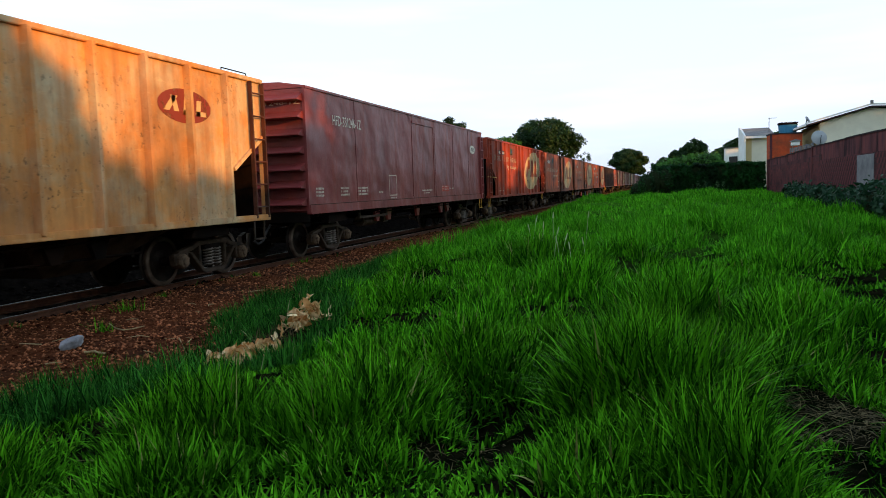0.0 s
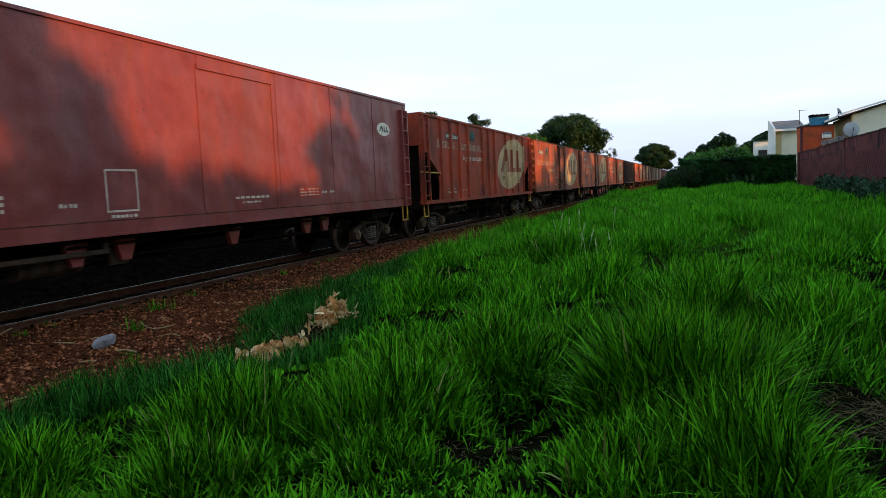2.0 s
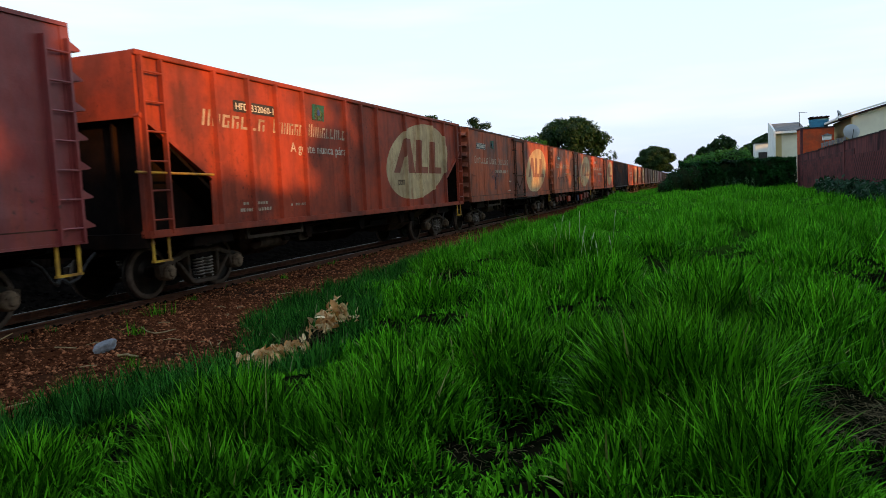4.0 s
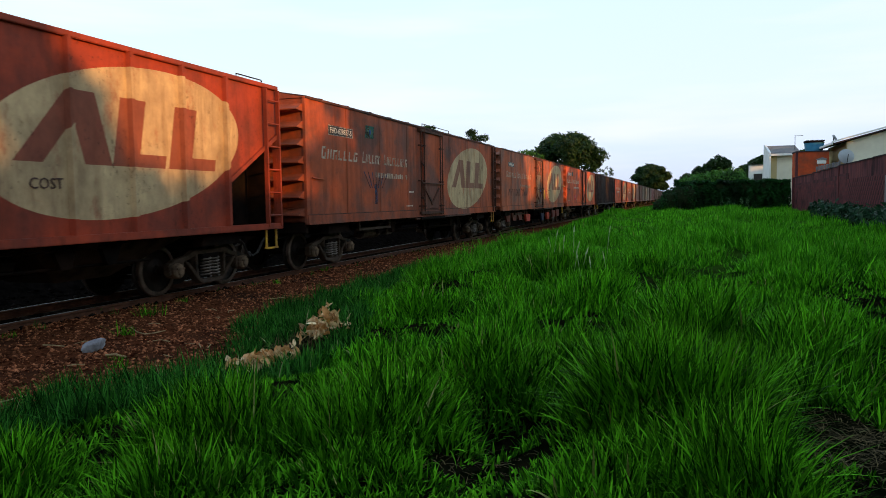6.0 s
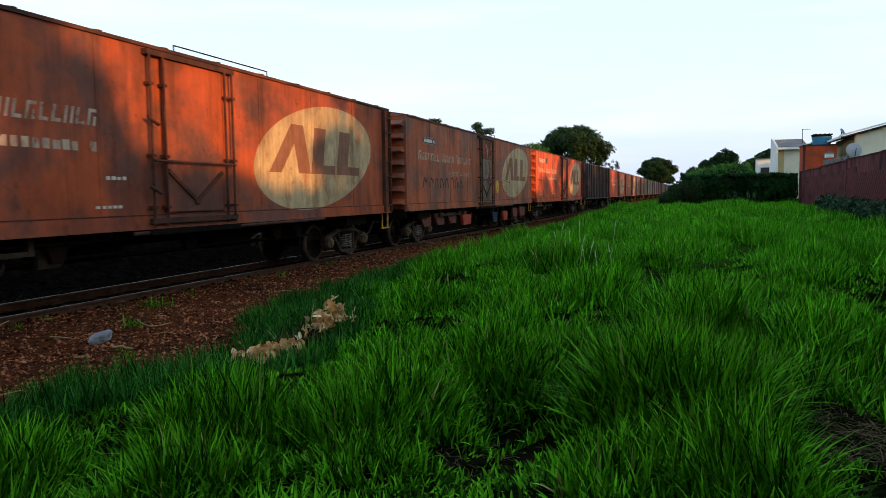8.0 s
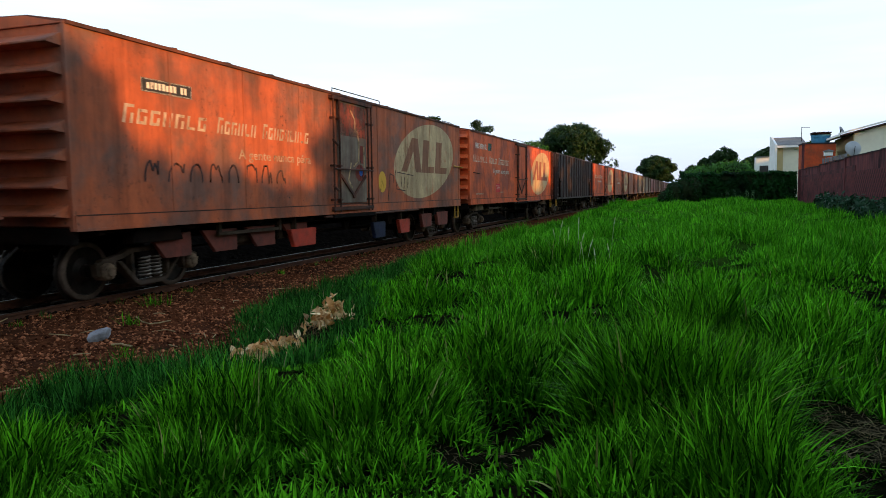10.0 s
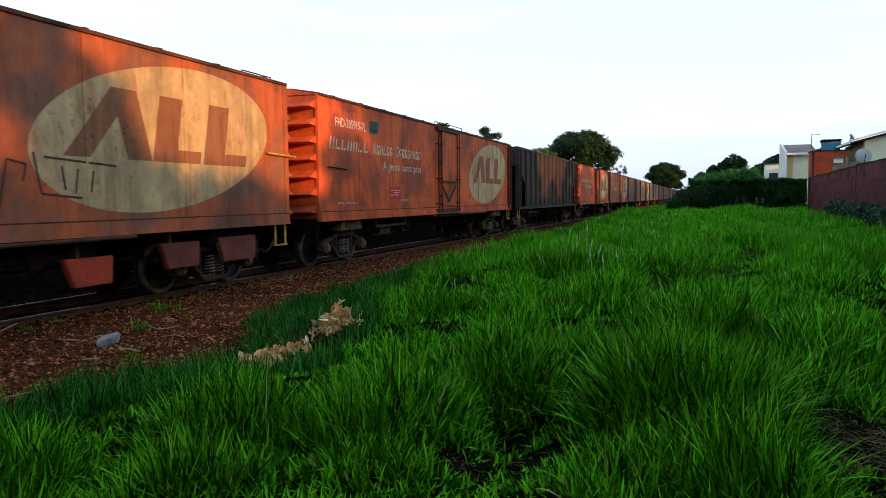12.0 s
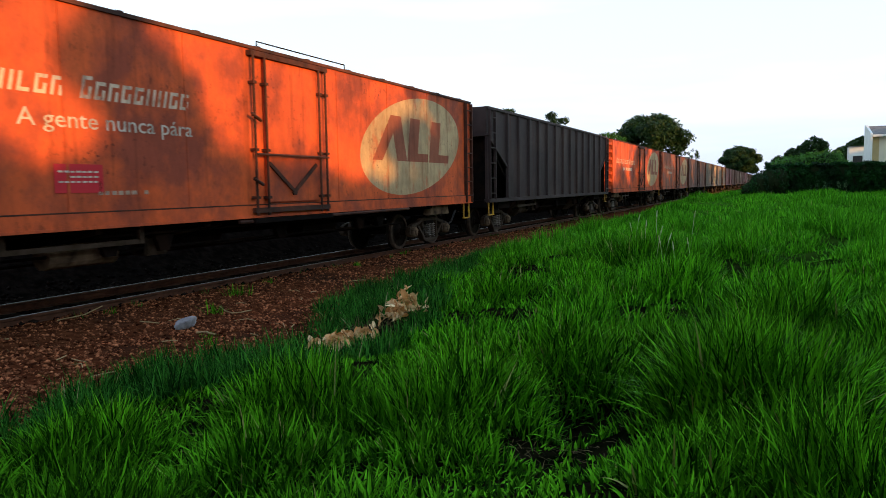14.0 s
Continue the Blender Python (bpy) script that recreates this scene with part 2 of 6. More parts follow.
    chips = mathn(N, L, "MULTIPLY", noise_n(N, L, scaled((1, 1.0, 0.8)), 17.0, 4, 0.6, 0.60, 0.66), noise_n(N, L, v, 0.7, 5, 0.6, 0.50, 0.64))
    col = mixc(N, L, mathn(N, L, "MULTIPLY", chips, 0.75), col, (0.030, 0.016, 0.012))
    mottle = noise_n(N, L, scaled((1, 1.0, 0.75)), 5.5, 9, 0.72, 0.30, 0.70)
    col = mixc(N, L, mathn(N, L, "MULTIPLY", mottle, 0.34), col, tuple(0.30 * x for x in fade))
    scuff = noise_n(N, L, scaled((1, 0.8, 5.0)), 2.0, 7, 0.7, 0.60, 0.78)
    col = mixc(N, L, mathn(N, L, "MULTIPLY", scuff, 0.30), col, tuple(min(0.9, 1.5 * x) for x in fade))
    L.new(col, b.inputs["Base Color"])
    put(L, b.inputs["Roughness"], mathn(N, L, "MULTIPLY_ADD", run, 0.25, rough))
    h = mathn(N, L, "ADD", mathn(N, L, "MULTIPLY", noise_n(N, L, v, 1.1, 2, 0.4), 3.0), mathn(N, L, "MULTIPLY", noise_n(N, L, v, 22.0, 6, 0.6), 0.10))
    bump(N, L, b, h, 0.35, dents)
    return m


def lettering_mat(name, color, wear=0.45):
    m, N, L, b = material(name, 0.75)
    b.inputs["Base Color"].default_value = (*color, 1)
    v = coords(N, L, (1, 1.4, 0.7))
    hole = noise_n(N, L, v, 3.0, 8, 0.7, 0.62 - wear * 0.25, 0.70)
    t = N.new("ShaderNodeBsdfTransparent")
    mx = N.new("ShaderNodeMixShader")
    L.new(mathn(N, L, "MULTIPLY", hole, 0.9), mx.inputs[0])
    L.new(b.outputs[0], mx.inputs[1])
    L.new(t.outputs[0], mx.inputs[2])
    L.new(mx.outputs[0], N["Material Output"].inputs[0])
    return m


# near-black: the shade below the wagons is put into this steel's colour
M_STEEL = two_tone("shade_black_steel", (0.004, 0.003, 0.003), (0.010, 0.007, 0.006), 5, 0.85, 0.0, 0.4, 0.01, c=(0.022, 0.010, 0.006), cscale=1.5)
M_CAST = two_tone("dusty_cast_steel", (0.005, 0.004, 0.003), (0.080, 0.045, 0.022), 3, 0.75, 0.1, 0.4, 0.008, c=(0.05, 0.035, 0.03), cscale=3)
M_WHEEL = two_tone("wheel_steel", (0.010, 0.008, 0.007), (0.030, 0.021, 0.017), 9, 0.55, 0.5, 0.3, 0.005)
M_TREAD = two_tone("worn_rim", (0.15, 0.105, 0.080), (0.05, 0.034, 0.026), 6, 0.6, 0.3, 0.2, 0.003)
M_SPRING = two_tone("spring_steel", (0.25, 0.21, 0.18), (0.09, 0.07, 0.055), 12, 0.6, 0.3, 0.2, 0.003)
M_DUST = two_tone("dusty_tan_steel", (0.19, 0.125, 0.080), (0.040, 0.026, 0.018), 4, 0.85, 0.0, 0.4, 0.01)
M_RODS = two_tone("sooty_brown_steel", (0.030, 0.014, 0.010), (0.11, 0.036, 0.020), 3, 0.7, 0.1, 0.3, 0.005)
M_ROOFDK = two_tone("sooty_roof_steel", (0.045, 0.022, 0.018), (0.17, 0.055, 0.030), 1.6, 0.8, 0.0, 0.4, 0.01, c=(0.02, 0.015, 0.014), cscale=0.7)
M_NAME = lettering_mat("rubbed_name_paint", (0.50, 0.37, 0.27), 0.85)
M_NAME2 = lettering_mat("clear_name_paint", (0.68, 0.50, 0.36), 0.6)
M_YELLOW = two_tone("yellow_safety_paint", (0.66, 0.36, 0.03), (0.20, 0.085, 0.03), 3, 0.6)
M_WHITE = lettering_mat("worn_white_lettering", (0.62, 0.52, 0.42), 0.55)
M_WHITE2 = lettering_mat("clear_white_lettering", (0.74, 0.66, 0.56), 0.1)
M_PALE = lettering_mat("faded_pale_lettering", (0.50, 0.36, 0.26), 0.85)
M_PLATE = two_tone("black_number_plate", (0.02, 0.02, 0.02), (0.05, 0.04, 0.035), 6, 0.5)
M_FLAG_G = lettering_mat("flag_green", (0.018, 0.095, 0.070), 0.55)
M_FLAG_Y = lettering_mat("flag_yellow", (0.07, 0.11, 0.05), 0.6)
M_FLAG_B = lettering_mat("flag_blue", (0.03, 0.06, 0.22), 0.3)
M_REDBOX = two_tone("red_brake_panel", (0.50, 0.05, 0.025), (0.28, 0.04, 0.025), 4, 0.55)
M_DULLBOX = two_tone("dull_red_plate", (0.20, 0.045, 0.030), (0.09, 0.032, 0.024), 3, 0.7)
M_BLUEBOX = two_tone("dark_blue_box", (0.014, 0.020, 0.055), (0.008, 0.010, 0.022), 3, 0.6)
M_SCRAWL = lettering_mat("graffiti_blue", (0.035, 0.04, 0.075), 0.75)
M_SCRAWL2 = lettering_mat("graffiti_dark", (0.07, 0.035, 0.03), 0.3)
M_OCHRE = lettering_mat("graffiti_ochre", (0.62, 0.33, 0.04), 0.2)
RUST = (0.12, 0.038, 0.020)
CREAM = (0.64, 0.45, 0.24)

# ---- bogies, shared by all wagons ----
WHEEL_R, HALF_BASE = 0.42, 0.90
cache = {}


def cached(key, make):
    if key not in cache:
        cache[key] = make()
    return cache[key]


def lathe(bm, prof, n, at):
    """Turn (radius, x) points round the x axis."""
    rings = []
    for r, x in prof:
        rings.append([bm.verts.new((at[0] + x, at[1] + r * math.cos(2 * math.pi * i / n), at[2] + r * math.sin(2 * math.pi * i / n))) for i in range(n)])
    for a, b in zip(rings, rings[1:]):
        for i in range(n):
            bm.faces.new((a[i], a[(i + 1) % n], b[(i + 1) % n], b[i]))
    return bm


def wheel_mesh(side):
    prof = [(0.0, 0.10), (0.09, 0.10), (0.10, 0.05), (0.20, 0.02), (0.34, 0.03), (0.355, 0.065), (0.415, 0.065), (WHEEL_R, 0.055), (WHEEL_R + 0.005, -0.03), (0.45, -0.045), (0.445, -0.07), (0.36, -0.07), (0.34, -0.02), (0.10, -0.06), (0.0, -0.06)]
    bm = lathe(bmesh.new(), [(r, x * side) for r, x in prof], 28, (0, 0, 0))
    return mesh_of("wheel", bm, M_WHEEL, smooth=False)


def rim_mesh(side):
    prof = [(0.352, 0.066), (0.418, 0.068), (0.424, 0.056), (0.427, 0.0), (0.42, -0.01), (0.35, 0.06)]
    return mesh_of("rim", lathe(bmesh.new(), [(r, x * side) for r, x in prof], 36, (0, 0, 0)), M_TREAD, smooth=True)


def axle_mesh():
    bm = tube(bmesh.new(), (-0.95, 0, 0), (0.95, 0, 0), 0.075, 12)
    return mesh_of("wheelset", bm, M_STEEL)


def beam(bm, a, b, w, x0, x1):
    """A bar in the plane of y and z from a to b, w wide, from x0 to x1."""
    a, b = Vector(a), Vector(b)
    n = Vector((-(b - a).y, (b - a).x)).normalized() * w / 2
    return prism(bm, [a + n, b + n, b - n, a - n], "x", x0, x1)


def side_frame_mesh(side):
    """Open cast truss: slim top bow, two raking arms down to the spring seat, pedestals over the axle boxes."""
    bm = bmesh.new()
    x0, x1 = 0.86, 0.98
    prism(bm, [(-1.06, 0.52), (-0.96, 0.59), (-0.60, 0.65), (-0.42, 0.73), (0.42, 0.73), (0.60, 0.65), (0.96, 0.59), (1.06, 0.52), (0.96, 0.51), (0.58, 0.58), (0.38, 0.65), (-0.38, 0.65), (-0.58, 0.58), (-0.96, 0.51)], "x", x0, x1)
    prism(bm, [(-0.70, 0.55), (-0.36, 0.20), (-0.28, 0.15), (0.28, 0.15), (0.36, 0.20), (0.70, 0.55), (0.61, 0.55), (0.33, 0.27), (0.27, 0.22), (-0.27, 0.22), (-0.33, 0.27), (-0.61, 0.55)], "x", x0 - 0.02, x1 + 0.02)
    for s in (-1, 1):
        prism(bm, [(s * 0.33, 0.22), (s * 0.40, 0.24), (s * 0.42, 0.68), (s * 0.35, 0.68)], "x", x0, x1)
        prism(bm, [(s * 1.02, 0.36), (s * 1.07, 0.36), (s * 1.09, 0.54), (s * 1.0, 0.56)], "x", x0, x1)
        prism(bm, [(s * 0.73, 0.32), (s * 0.78, 0.32), (s * 0.78, 0.58), (s * 0.70, 0.56)], "x", x0, x1)
    bmesh.ops.recalc_face_normals(bm, faces=bm.faces)
    if side < 0:
        for v in bm.verts:
            v.co.x = -v.co.x
        bmesh.ops.reverse_faces(bm, faces=bm.faces)
    return mesh_of("side_frame", bm, M_CAST, 0.010)


def box_mesh(side):
    bm = lathe(bmesh.new(), [(0.0, 0.15), (0.06, 0.15), (0.075, 0.13), (0.11, 0.12), (0.13, 0.09), (0.13, -0.10), (0.0, -0.10)], 14, (0, 0, 0))
    for i in range(3):
        a = 2 * math.pi * i / 3 + 0.5
        tube(bm, (0.11, 0.085 * math.cos(a), 0.085 * math.sin(a)), (0.145, 0.085 * math.cos(a), 0.085 * math.sin(a)), 0.018, 6)
    for v in bm.verts:
        v.co.x *= side
    return mesh_of("axle_box", bm, M_DUST)


def spring_mesh():
    bm, n, turns, k = bmesh.new(), 10, 6.5, 4
    rings = []
    for i in range(int(n * turns) + 1):
        a = 2 * math.pi * i / n
        c, o = Vector((0.085 * math.cos(a), 0.085 * math.sin(a), 0.34 * i / (n * turns))), Vector((math.cos(a), math.sin(a), 0))
        rings.append([bm.verts.new(c + 0.016 * (math.cos(2 * math.pi * j / k) * o + math.sin(2 * math.pi * j / k) * Vector((0, 0, 1)))) for j in range(k)])
    for a, b in zip(rings, rings[1:]):
        for j in range(k):
            bm.faces.new((a[j], a[(j + 1) % k], b[(j + 1) % k], b[j]))
    return mesh_of("spring", bm, M_SPRING, smooth=True)


def bolster_mesh():
    bm = bmesh.new()
    box(bm, -0.98, 0.98, -0.22, 0.22, 0.56, 0.66)
    box(bm, -0.60, 0.60, -0.20, 0.20, 0.42, 0.58)
    tube(bm, (0, 0, 0.6), (0, 0, 0.86), 0.17, 12)
    for s in (-1, 1):
        box(bm, s * 0.62 - 0.1, s * 0.62 + 0.1, -0.16, 0.16, 0.66, 0.76)
    return mesh_of("bogie", bm, M_STEEL, 0.01)


def brake_mesh():
    bm = bmesh.new()
    for s in (-1, 1):
        tube(bm, (-0.72, s * 0.40, 0.36), (0.72, s * 0.40, 0.36), 0.035, 8)
        tube(bm, (-0.72, s * 0.40, 0.36), (0, s * 0.22, 0.36), 0.022, 6)
        tube(bm, (0.72, s * 0.40, 0.36), (0, s * 0.22, 0.36), 0.022, 6)
        for x in (-0.52, 0.52):
            prism(bm, [(s * 0.46, 0.25), (s * 0.51, 0.36), (s * 0.50, 0.50), (s * 0.42, 0.50), (s * 0.42, 0.25)], "x", x - 0.05, x + 0.05)
    tube(bm, (0.3, -0.4, 0.4), (0.3, 0.4, 0.75), 0.025, 6)
    return mesh_of("brake_beam", bm, M_STEEL)


WHEELSETS = []


def bogie(car, yc, spin):
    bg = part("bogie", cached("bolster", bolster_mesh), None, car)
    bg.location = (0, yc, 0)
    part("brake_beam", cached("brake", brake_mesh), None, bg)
    for s in (-1, 1):
        part("side_frame", cached(("frame", s), lambda: side_frame_mesh(s)), None, bg)
        for dy in (-0.115, 0.115):
            sp = part("spring", cached("spring", spring_mesh), None, bg)
            sp.location = (s * 0.95, dy, 0.25)
        for e in (-1, 1):
            bx = part("axle_box", cached(("box", s), lambda: box_mesh(s)), None, bg)
            bx.location = (s * 0.93, e * HALF_BASE, WHEEL_R)
    for e in (-1, 1):
        ws = part("wheelset", cached("axle", axle_mesh), None, car)
        ws.location = (0, yc + e * HALF_BASE, WHEEL_R)
        for s in (-1, 1):
            for nm, mk in (("wheel", wheel_mesh), ("rim", rim_mesh)):
                w = part(nm, cached((nm, s), lambda: mk(s)), None, ws)
                w.location = (s * 0.535, 0, 0)
        if spin:
            WHEELSETS.append((ws, yc + e * HALF_BASE))


# ---- wagon pieces ----
HALF_W, SILL, EAVES, TOPZ = 1.35, 1.06, 3.70, 3.84


def couplers(car, h):
    for e in (-1, 1):
        bm = bmesh.new()
        box(bm, -0.10, 0.10, min(e * h, e * (h + 0.42)), max(e * h, e * (h + 0.42)), 0.74, 0.92)
        box(bm, -0.16, 0.13, min(e * (h + 0.36), e * (h + 0.56)), max(e * (h + 0.36), e * (h + 0.56)), 0.70, 0.96)
        tube(bm, (0.08, e * (h + 0.50), 0.68), (0.08, e * (h + 0.50), 0.98), 0.07, 10)
        part("coupler", bm, M_STEEL, car, bevel=0.015)
        bm = bmesh.new()
        pts = [(0.35, e * h, 0.82), (0.36, e * (h + 0.18), 0.70), (0.34, e * (h + 0.34), 0.48), (0.30, e * (h + 0.48), 0.42), (0.25, e * (h + 0.55), 0.5)]
        for a, b in zip(pts, pts[1:]):
            tube(bm, a, b, 0.025, 8)
        part("brake_hose", bm, M_PLATE, car)


def ladder(car, mat, y, w, z0, z1, n, x=HALF_W, out=0.09, axis="y"):
    """A ladder on the side (axis y) or on the end (axis x) of a wagon."""
    for s in (-1, 1):
        for stile in (-1, 1):
            bm = bmesh.new()
            yy = y + stile * w / 2
            box(bm, s * x if s > 0 else -x - out, s * x + (out if s > 0 else 0), yy - 0.018, yy + 0.018, z0, z1)
            part("ladder_stile", bm, mat, car)
        for i in range(n):
            z = z0 + (z1 - z0) * (i + 0.5) / n
            bm = tube(bmesh.new(), (s * (x + out * 0.8), y - w / 2 - 0.02, z), (s * (x + out * 0.8), y + w / 2 + 0.02, z), 0.016, 6)
            part("rung", bm, mat, car)


def step(car, y, mat=M_YELLOW):
    for s in (-1, 1):
        bm = bmesh.new()
        x = s * (HALF_W - 0.03)
        for d in (-0.17, 0.17):
            box(bm, x - 0.012, x + 0.012, y + d - 0.022, y + d + 0.022, 0.66, 1.10)
        box(bm, x - 0.03, x + 0.03, y - 0.20, y + 0.20, 0.64, 0.67)
        part("step", bm, mat, car, "yellow stirrup step" if mat is M_YELLOW else "")


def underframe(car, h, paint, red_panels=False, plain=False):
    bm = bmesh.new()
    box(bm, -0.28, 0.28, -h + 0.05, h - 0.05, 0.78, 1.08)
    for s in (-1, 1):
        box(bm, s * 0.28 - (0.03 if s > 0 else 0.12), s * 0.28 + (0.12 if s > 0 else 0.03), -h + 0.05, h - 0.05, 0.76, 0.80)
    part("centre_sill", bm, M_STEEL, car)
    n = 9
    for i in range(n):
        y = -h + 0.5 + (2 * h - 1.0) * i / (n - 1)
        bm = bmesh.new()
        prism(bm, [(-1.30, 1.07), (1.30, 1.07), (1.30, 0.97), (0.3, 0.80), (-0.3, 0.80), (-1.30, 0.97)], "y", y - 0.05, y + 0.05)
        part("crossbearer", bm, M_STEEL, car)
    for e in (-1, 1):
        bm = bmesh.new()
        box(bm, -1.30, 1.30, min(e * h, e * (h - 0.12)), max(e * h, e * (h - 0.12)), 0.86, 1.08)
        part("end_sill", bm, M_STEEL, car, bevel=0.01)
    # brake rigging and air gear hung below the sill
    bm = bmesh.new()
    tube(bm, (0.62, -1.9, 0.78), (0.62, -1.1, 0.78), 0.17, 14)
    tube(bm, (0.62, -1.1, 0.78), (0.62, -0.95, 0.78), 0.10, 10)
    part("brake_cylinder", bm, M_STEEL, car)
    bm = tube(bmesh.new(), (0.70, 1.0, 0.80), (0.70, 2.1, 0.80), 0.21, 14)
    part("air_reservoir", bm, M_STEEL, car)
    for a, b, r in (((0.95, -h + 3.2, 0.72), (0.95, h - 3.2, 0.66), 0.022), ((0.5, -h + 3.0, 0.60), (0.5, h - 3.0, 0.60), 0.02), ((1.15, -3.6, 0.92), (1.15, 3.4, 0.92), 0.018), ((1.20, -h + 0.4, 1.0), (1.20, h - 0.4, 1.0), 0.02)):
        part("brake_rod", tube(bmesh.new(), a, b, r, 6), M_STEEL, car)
    # hanging frame with a dusty tank in it
    for y in (-4.9, -3.0):
        part("frame_hanger", box(bmesh.new(), 1.16, 1.22, y - 0.04, y + 0.04, 0.80, 1.06), M_CAST, car)
    part("frame_bar", box(bmesh.new(), 1.17, 1.21, -4.9, -3.0, 0.80, 0.86), M_CAST, car)
    part("air_tank", tube(bmesh.new(), (0.86, -4.2, 0.70), (0.86, -3.2, 0.70), 0.15, 14), M_DUST if paint is P_BRIGHT else M_CAST, car, "dusty air tank")
    part("valve_box", box(bmesh.new(), 0.70, 1.0, -2.75, -2.35, 0.60, 0.86), M_CAST, car, bevel=0.02)
    part("valve_pipe", tube(bmesh.new(), (0.95, -3.2, 0.78), (0.95, -1.2, 0.95), 0.018, 6), M_CAST, car)
    for y in (-3.4, -2.5, 0.1, 2.7, 3.5):
        bm = bmesh.new()
        prism(bm, [(y - 0.22, 1.0), (y + 0.22, 1.0), (y + 0.08, 0.66), (y - 0.08, 0.66)], "x", 1.02, 1.10)
        part("hanger_bracket", bm, M_STEEL if plain else paint, car)
    for e in (-1, 1):
        part("bolster_end", prism(bmesh.new(), [(e * (h - 1.7) - 0.55, 0.80), (e * (h - 1.7) + 0.55, 0.80), (e * (h - 1.7) + 0.48, 1.02), (e * (h - 1.7) - 0.48, 1.02)], "x", 1.02, 1.22), M_DUST if paint is P_BRIGHT else M_STEEL, car, bevel=0.01)
    if red_panels:
        for y0, y1, z0, z1, mat, words in ((-2.66, -1.62, 0.42, 0.78, M_REDBOX, "bright red guard plate"), (2.98, 3.80, 0.38, 0.76, M_REDBOX, "bright red guard plate"), (1.30, 2.08, 0.35, 0.76, M_BLUEBOX, "dark blue box"),
                                           (4.72, 5.62, 0.46, 0.86, M_DULLBOX, "dull dark red guard plate"), (6.08, 7.16, 0.46, 0.88, M_DULLBOX, "dull dark red guard plate")):
            bm = prism(bmesh.new(), [(y0, z1), (y1, z1), (y1 - 0.03, z0), (y0 + 0.16, z0)], "x", 1.14, 1.24)
            part("guard_panel", bm, mat, car, words, bevel=0.012)
            part("panel_bracket", box(bmesh.new(), 1.10, 1.22, y0 + 0.2, y0 + 0.26, z1, 1.04), M_CAST, car)
        for k in range(4):
            y = -6.5 + 1.25 * k
            part("guard_panel", prism(bmesh.new(), [(y, 0.90), (y + 0.95, 0.90), (y + 0.95, 0.52), (y + 0.35, 0.52)], "x", 1.05, 1.12), M_DULLBOX, car, "dull dark red guard plate")


def text_mesh(name, body, size, mat, width=None, shear=0.0):
    cu = bpy.data.curves.new(name, "FONT")
    cu.body, cu.size, cu.shear, cu.extrude = body, size, shear, 0.002
    cu.resolution_u = 2
    tmp = bpy.data.objects.new(name, cu)
    scene.collection.objects.link(tmp)
    bpy.context.view_layer.update()
    me = bpy.data.meshes.new_from_object(tmp.evaluated_get(bpy.context.evaluated_depsgraph_get()))
    bpy.data.objects.remove(tmp)
    bpy.data.curves.remove(cu)
    xs = [v.co.x for v in me.vertices]
    k = (width / (max(xs) - min(xs))) if width else 1.0
    x0 = min(xs)
    for v in me.vertices:
        v.co = (v.co.z, (v.co.x - x0) * k, v.co.y)
    me.materials.clear()
    me.materials.append(mat)
    return me


def lettering(car, body, y, z, height, width, mat, x=HALF_W + 0.008, shear=0.0):
    ob = tagged(part("lettering", text_mesh("lettering", body, height / 0.70, mat, width, shear), None, car), kind="stuff")
    ob.location = (x, y, z)
    return ob


def rect(bm, y0, y1, z0, z1, x=HALF_W + 0.006, lean=0.0):
    d = lean * (z1 - z0)
    bm.faces.new([bm.verts.new(p) for p in ((x, y0, z0), (x, y1, z0), (x, y1 + d, z1), (x, y0 + d, z1))])


def bars(car, rows, mat, name="marking", x=HALF_W + 0.006, seed=0, lean=0.0):
    """Rows of plain upright bars where small writing stands: (y0, y1, z0, z1, count)."""
    r = random.Random(seed)
    bm = bmesh.new()
    for y0, y1, z0, z1, n in rows:
        y = y0
        pitch = (y1 - y0) / n
        for i in range(n):
            a = y0 + i * pitch
            if r.random() < 0.06:
                continue
            rect(bm, a, a + r.uniform(0.62, 0.80) * pitch, z0, z1 - r.choice((0, 0, 0, 0.12)) * (z1 - z0), x, lean)
    tagged(part(name, bm, mat, car), kind="stuff")


def frame_lines(car, y0, y1, z0, z1, w, mat, name="painted_frame"):
    bm = bmesh.new()
    for a in ((y0, y1, z0, z0 + w), (y0, y1, z1 - w, z1), (y0, y0 + w, z0, z1), (y1 - w, y1, z0, z1)):
        rect(bm, *a)
    part(name, bm, mat, car)


def flag(car, y, z, w, h, full=True, x=HALF_W + 0.006):
    bm = bmesh.new()
    rect(bm, y, y + w, z, z + h, x, 0.12)
    part("painted_flag", bm, M_FLAG_G, car, "faded green flag")
    if full:
        bm = bmesh.new()
        x, c, d = x + 0.004, y + w / 2 + 0.02, z + h / 2
        bm.faces.new([bm.verts.new(p) for p in ((x, c - w * 0.38, d), (x, c, d - h * 0.38), (x, c + w * 0.38, d), (x, c, d + h * 0.38))])
        part("painted_flag", bm, M_FLAG_Y, car, "dull yellow lozenge of the flag")
        bm = bmesh.new()
        bm.faces.new([bm.verts.new((x + 0.004, c + h * 0.2 * math.cos(a * math.pi / 8), d + h * 0.2 * math.sin(a * math.pi / 8))) for a in range(16)])
        part("painted_flag", bm, M_FLAG_B, car, "blue disc of the flag")


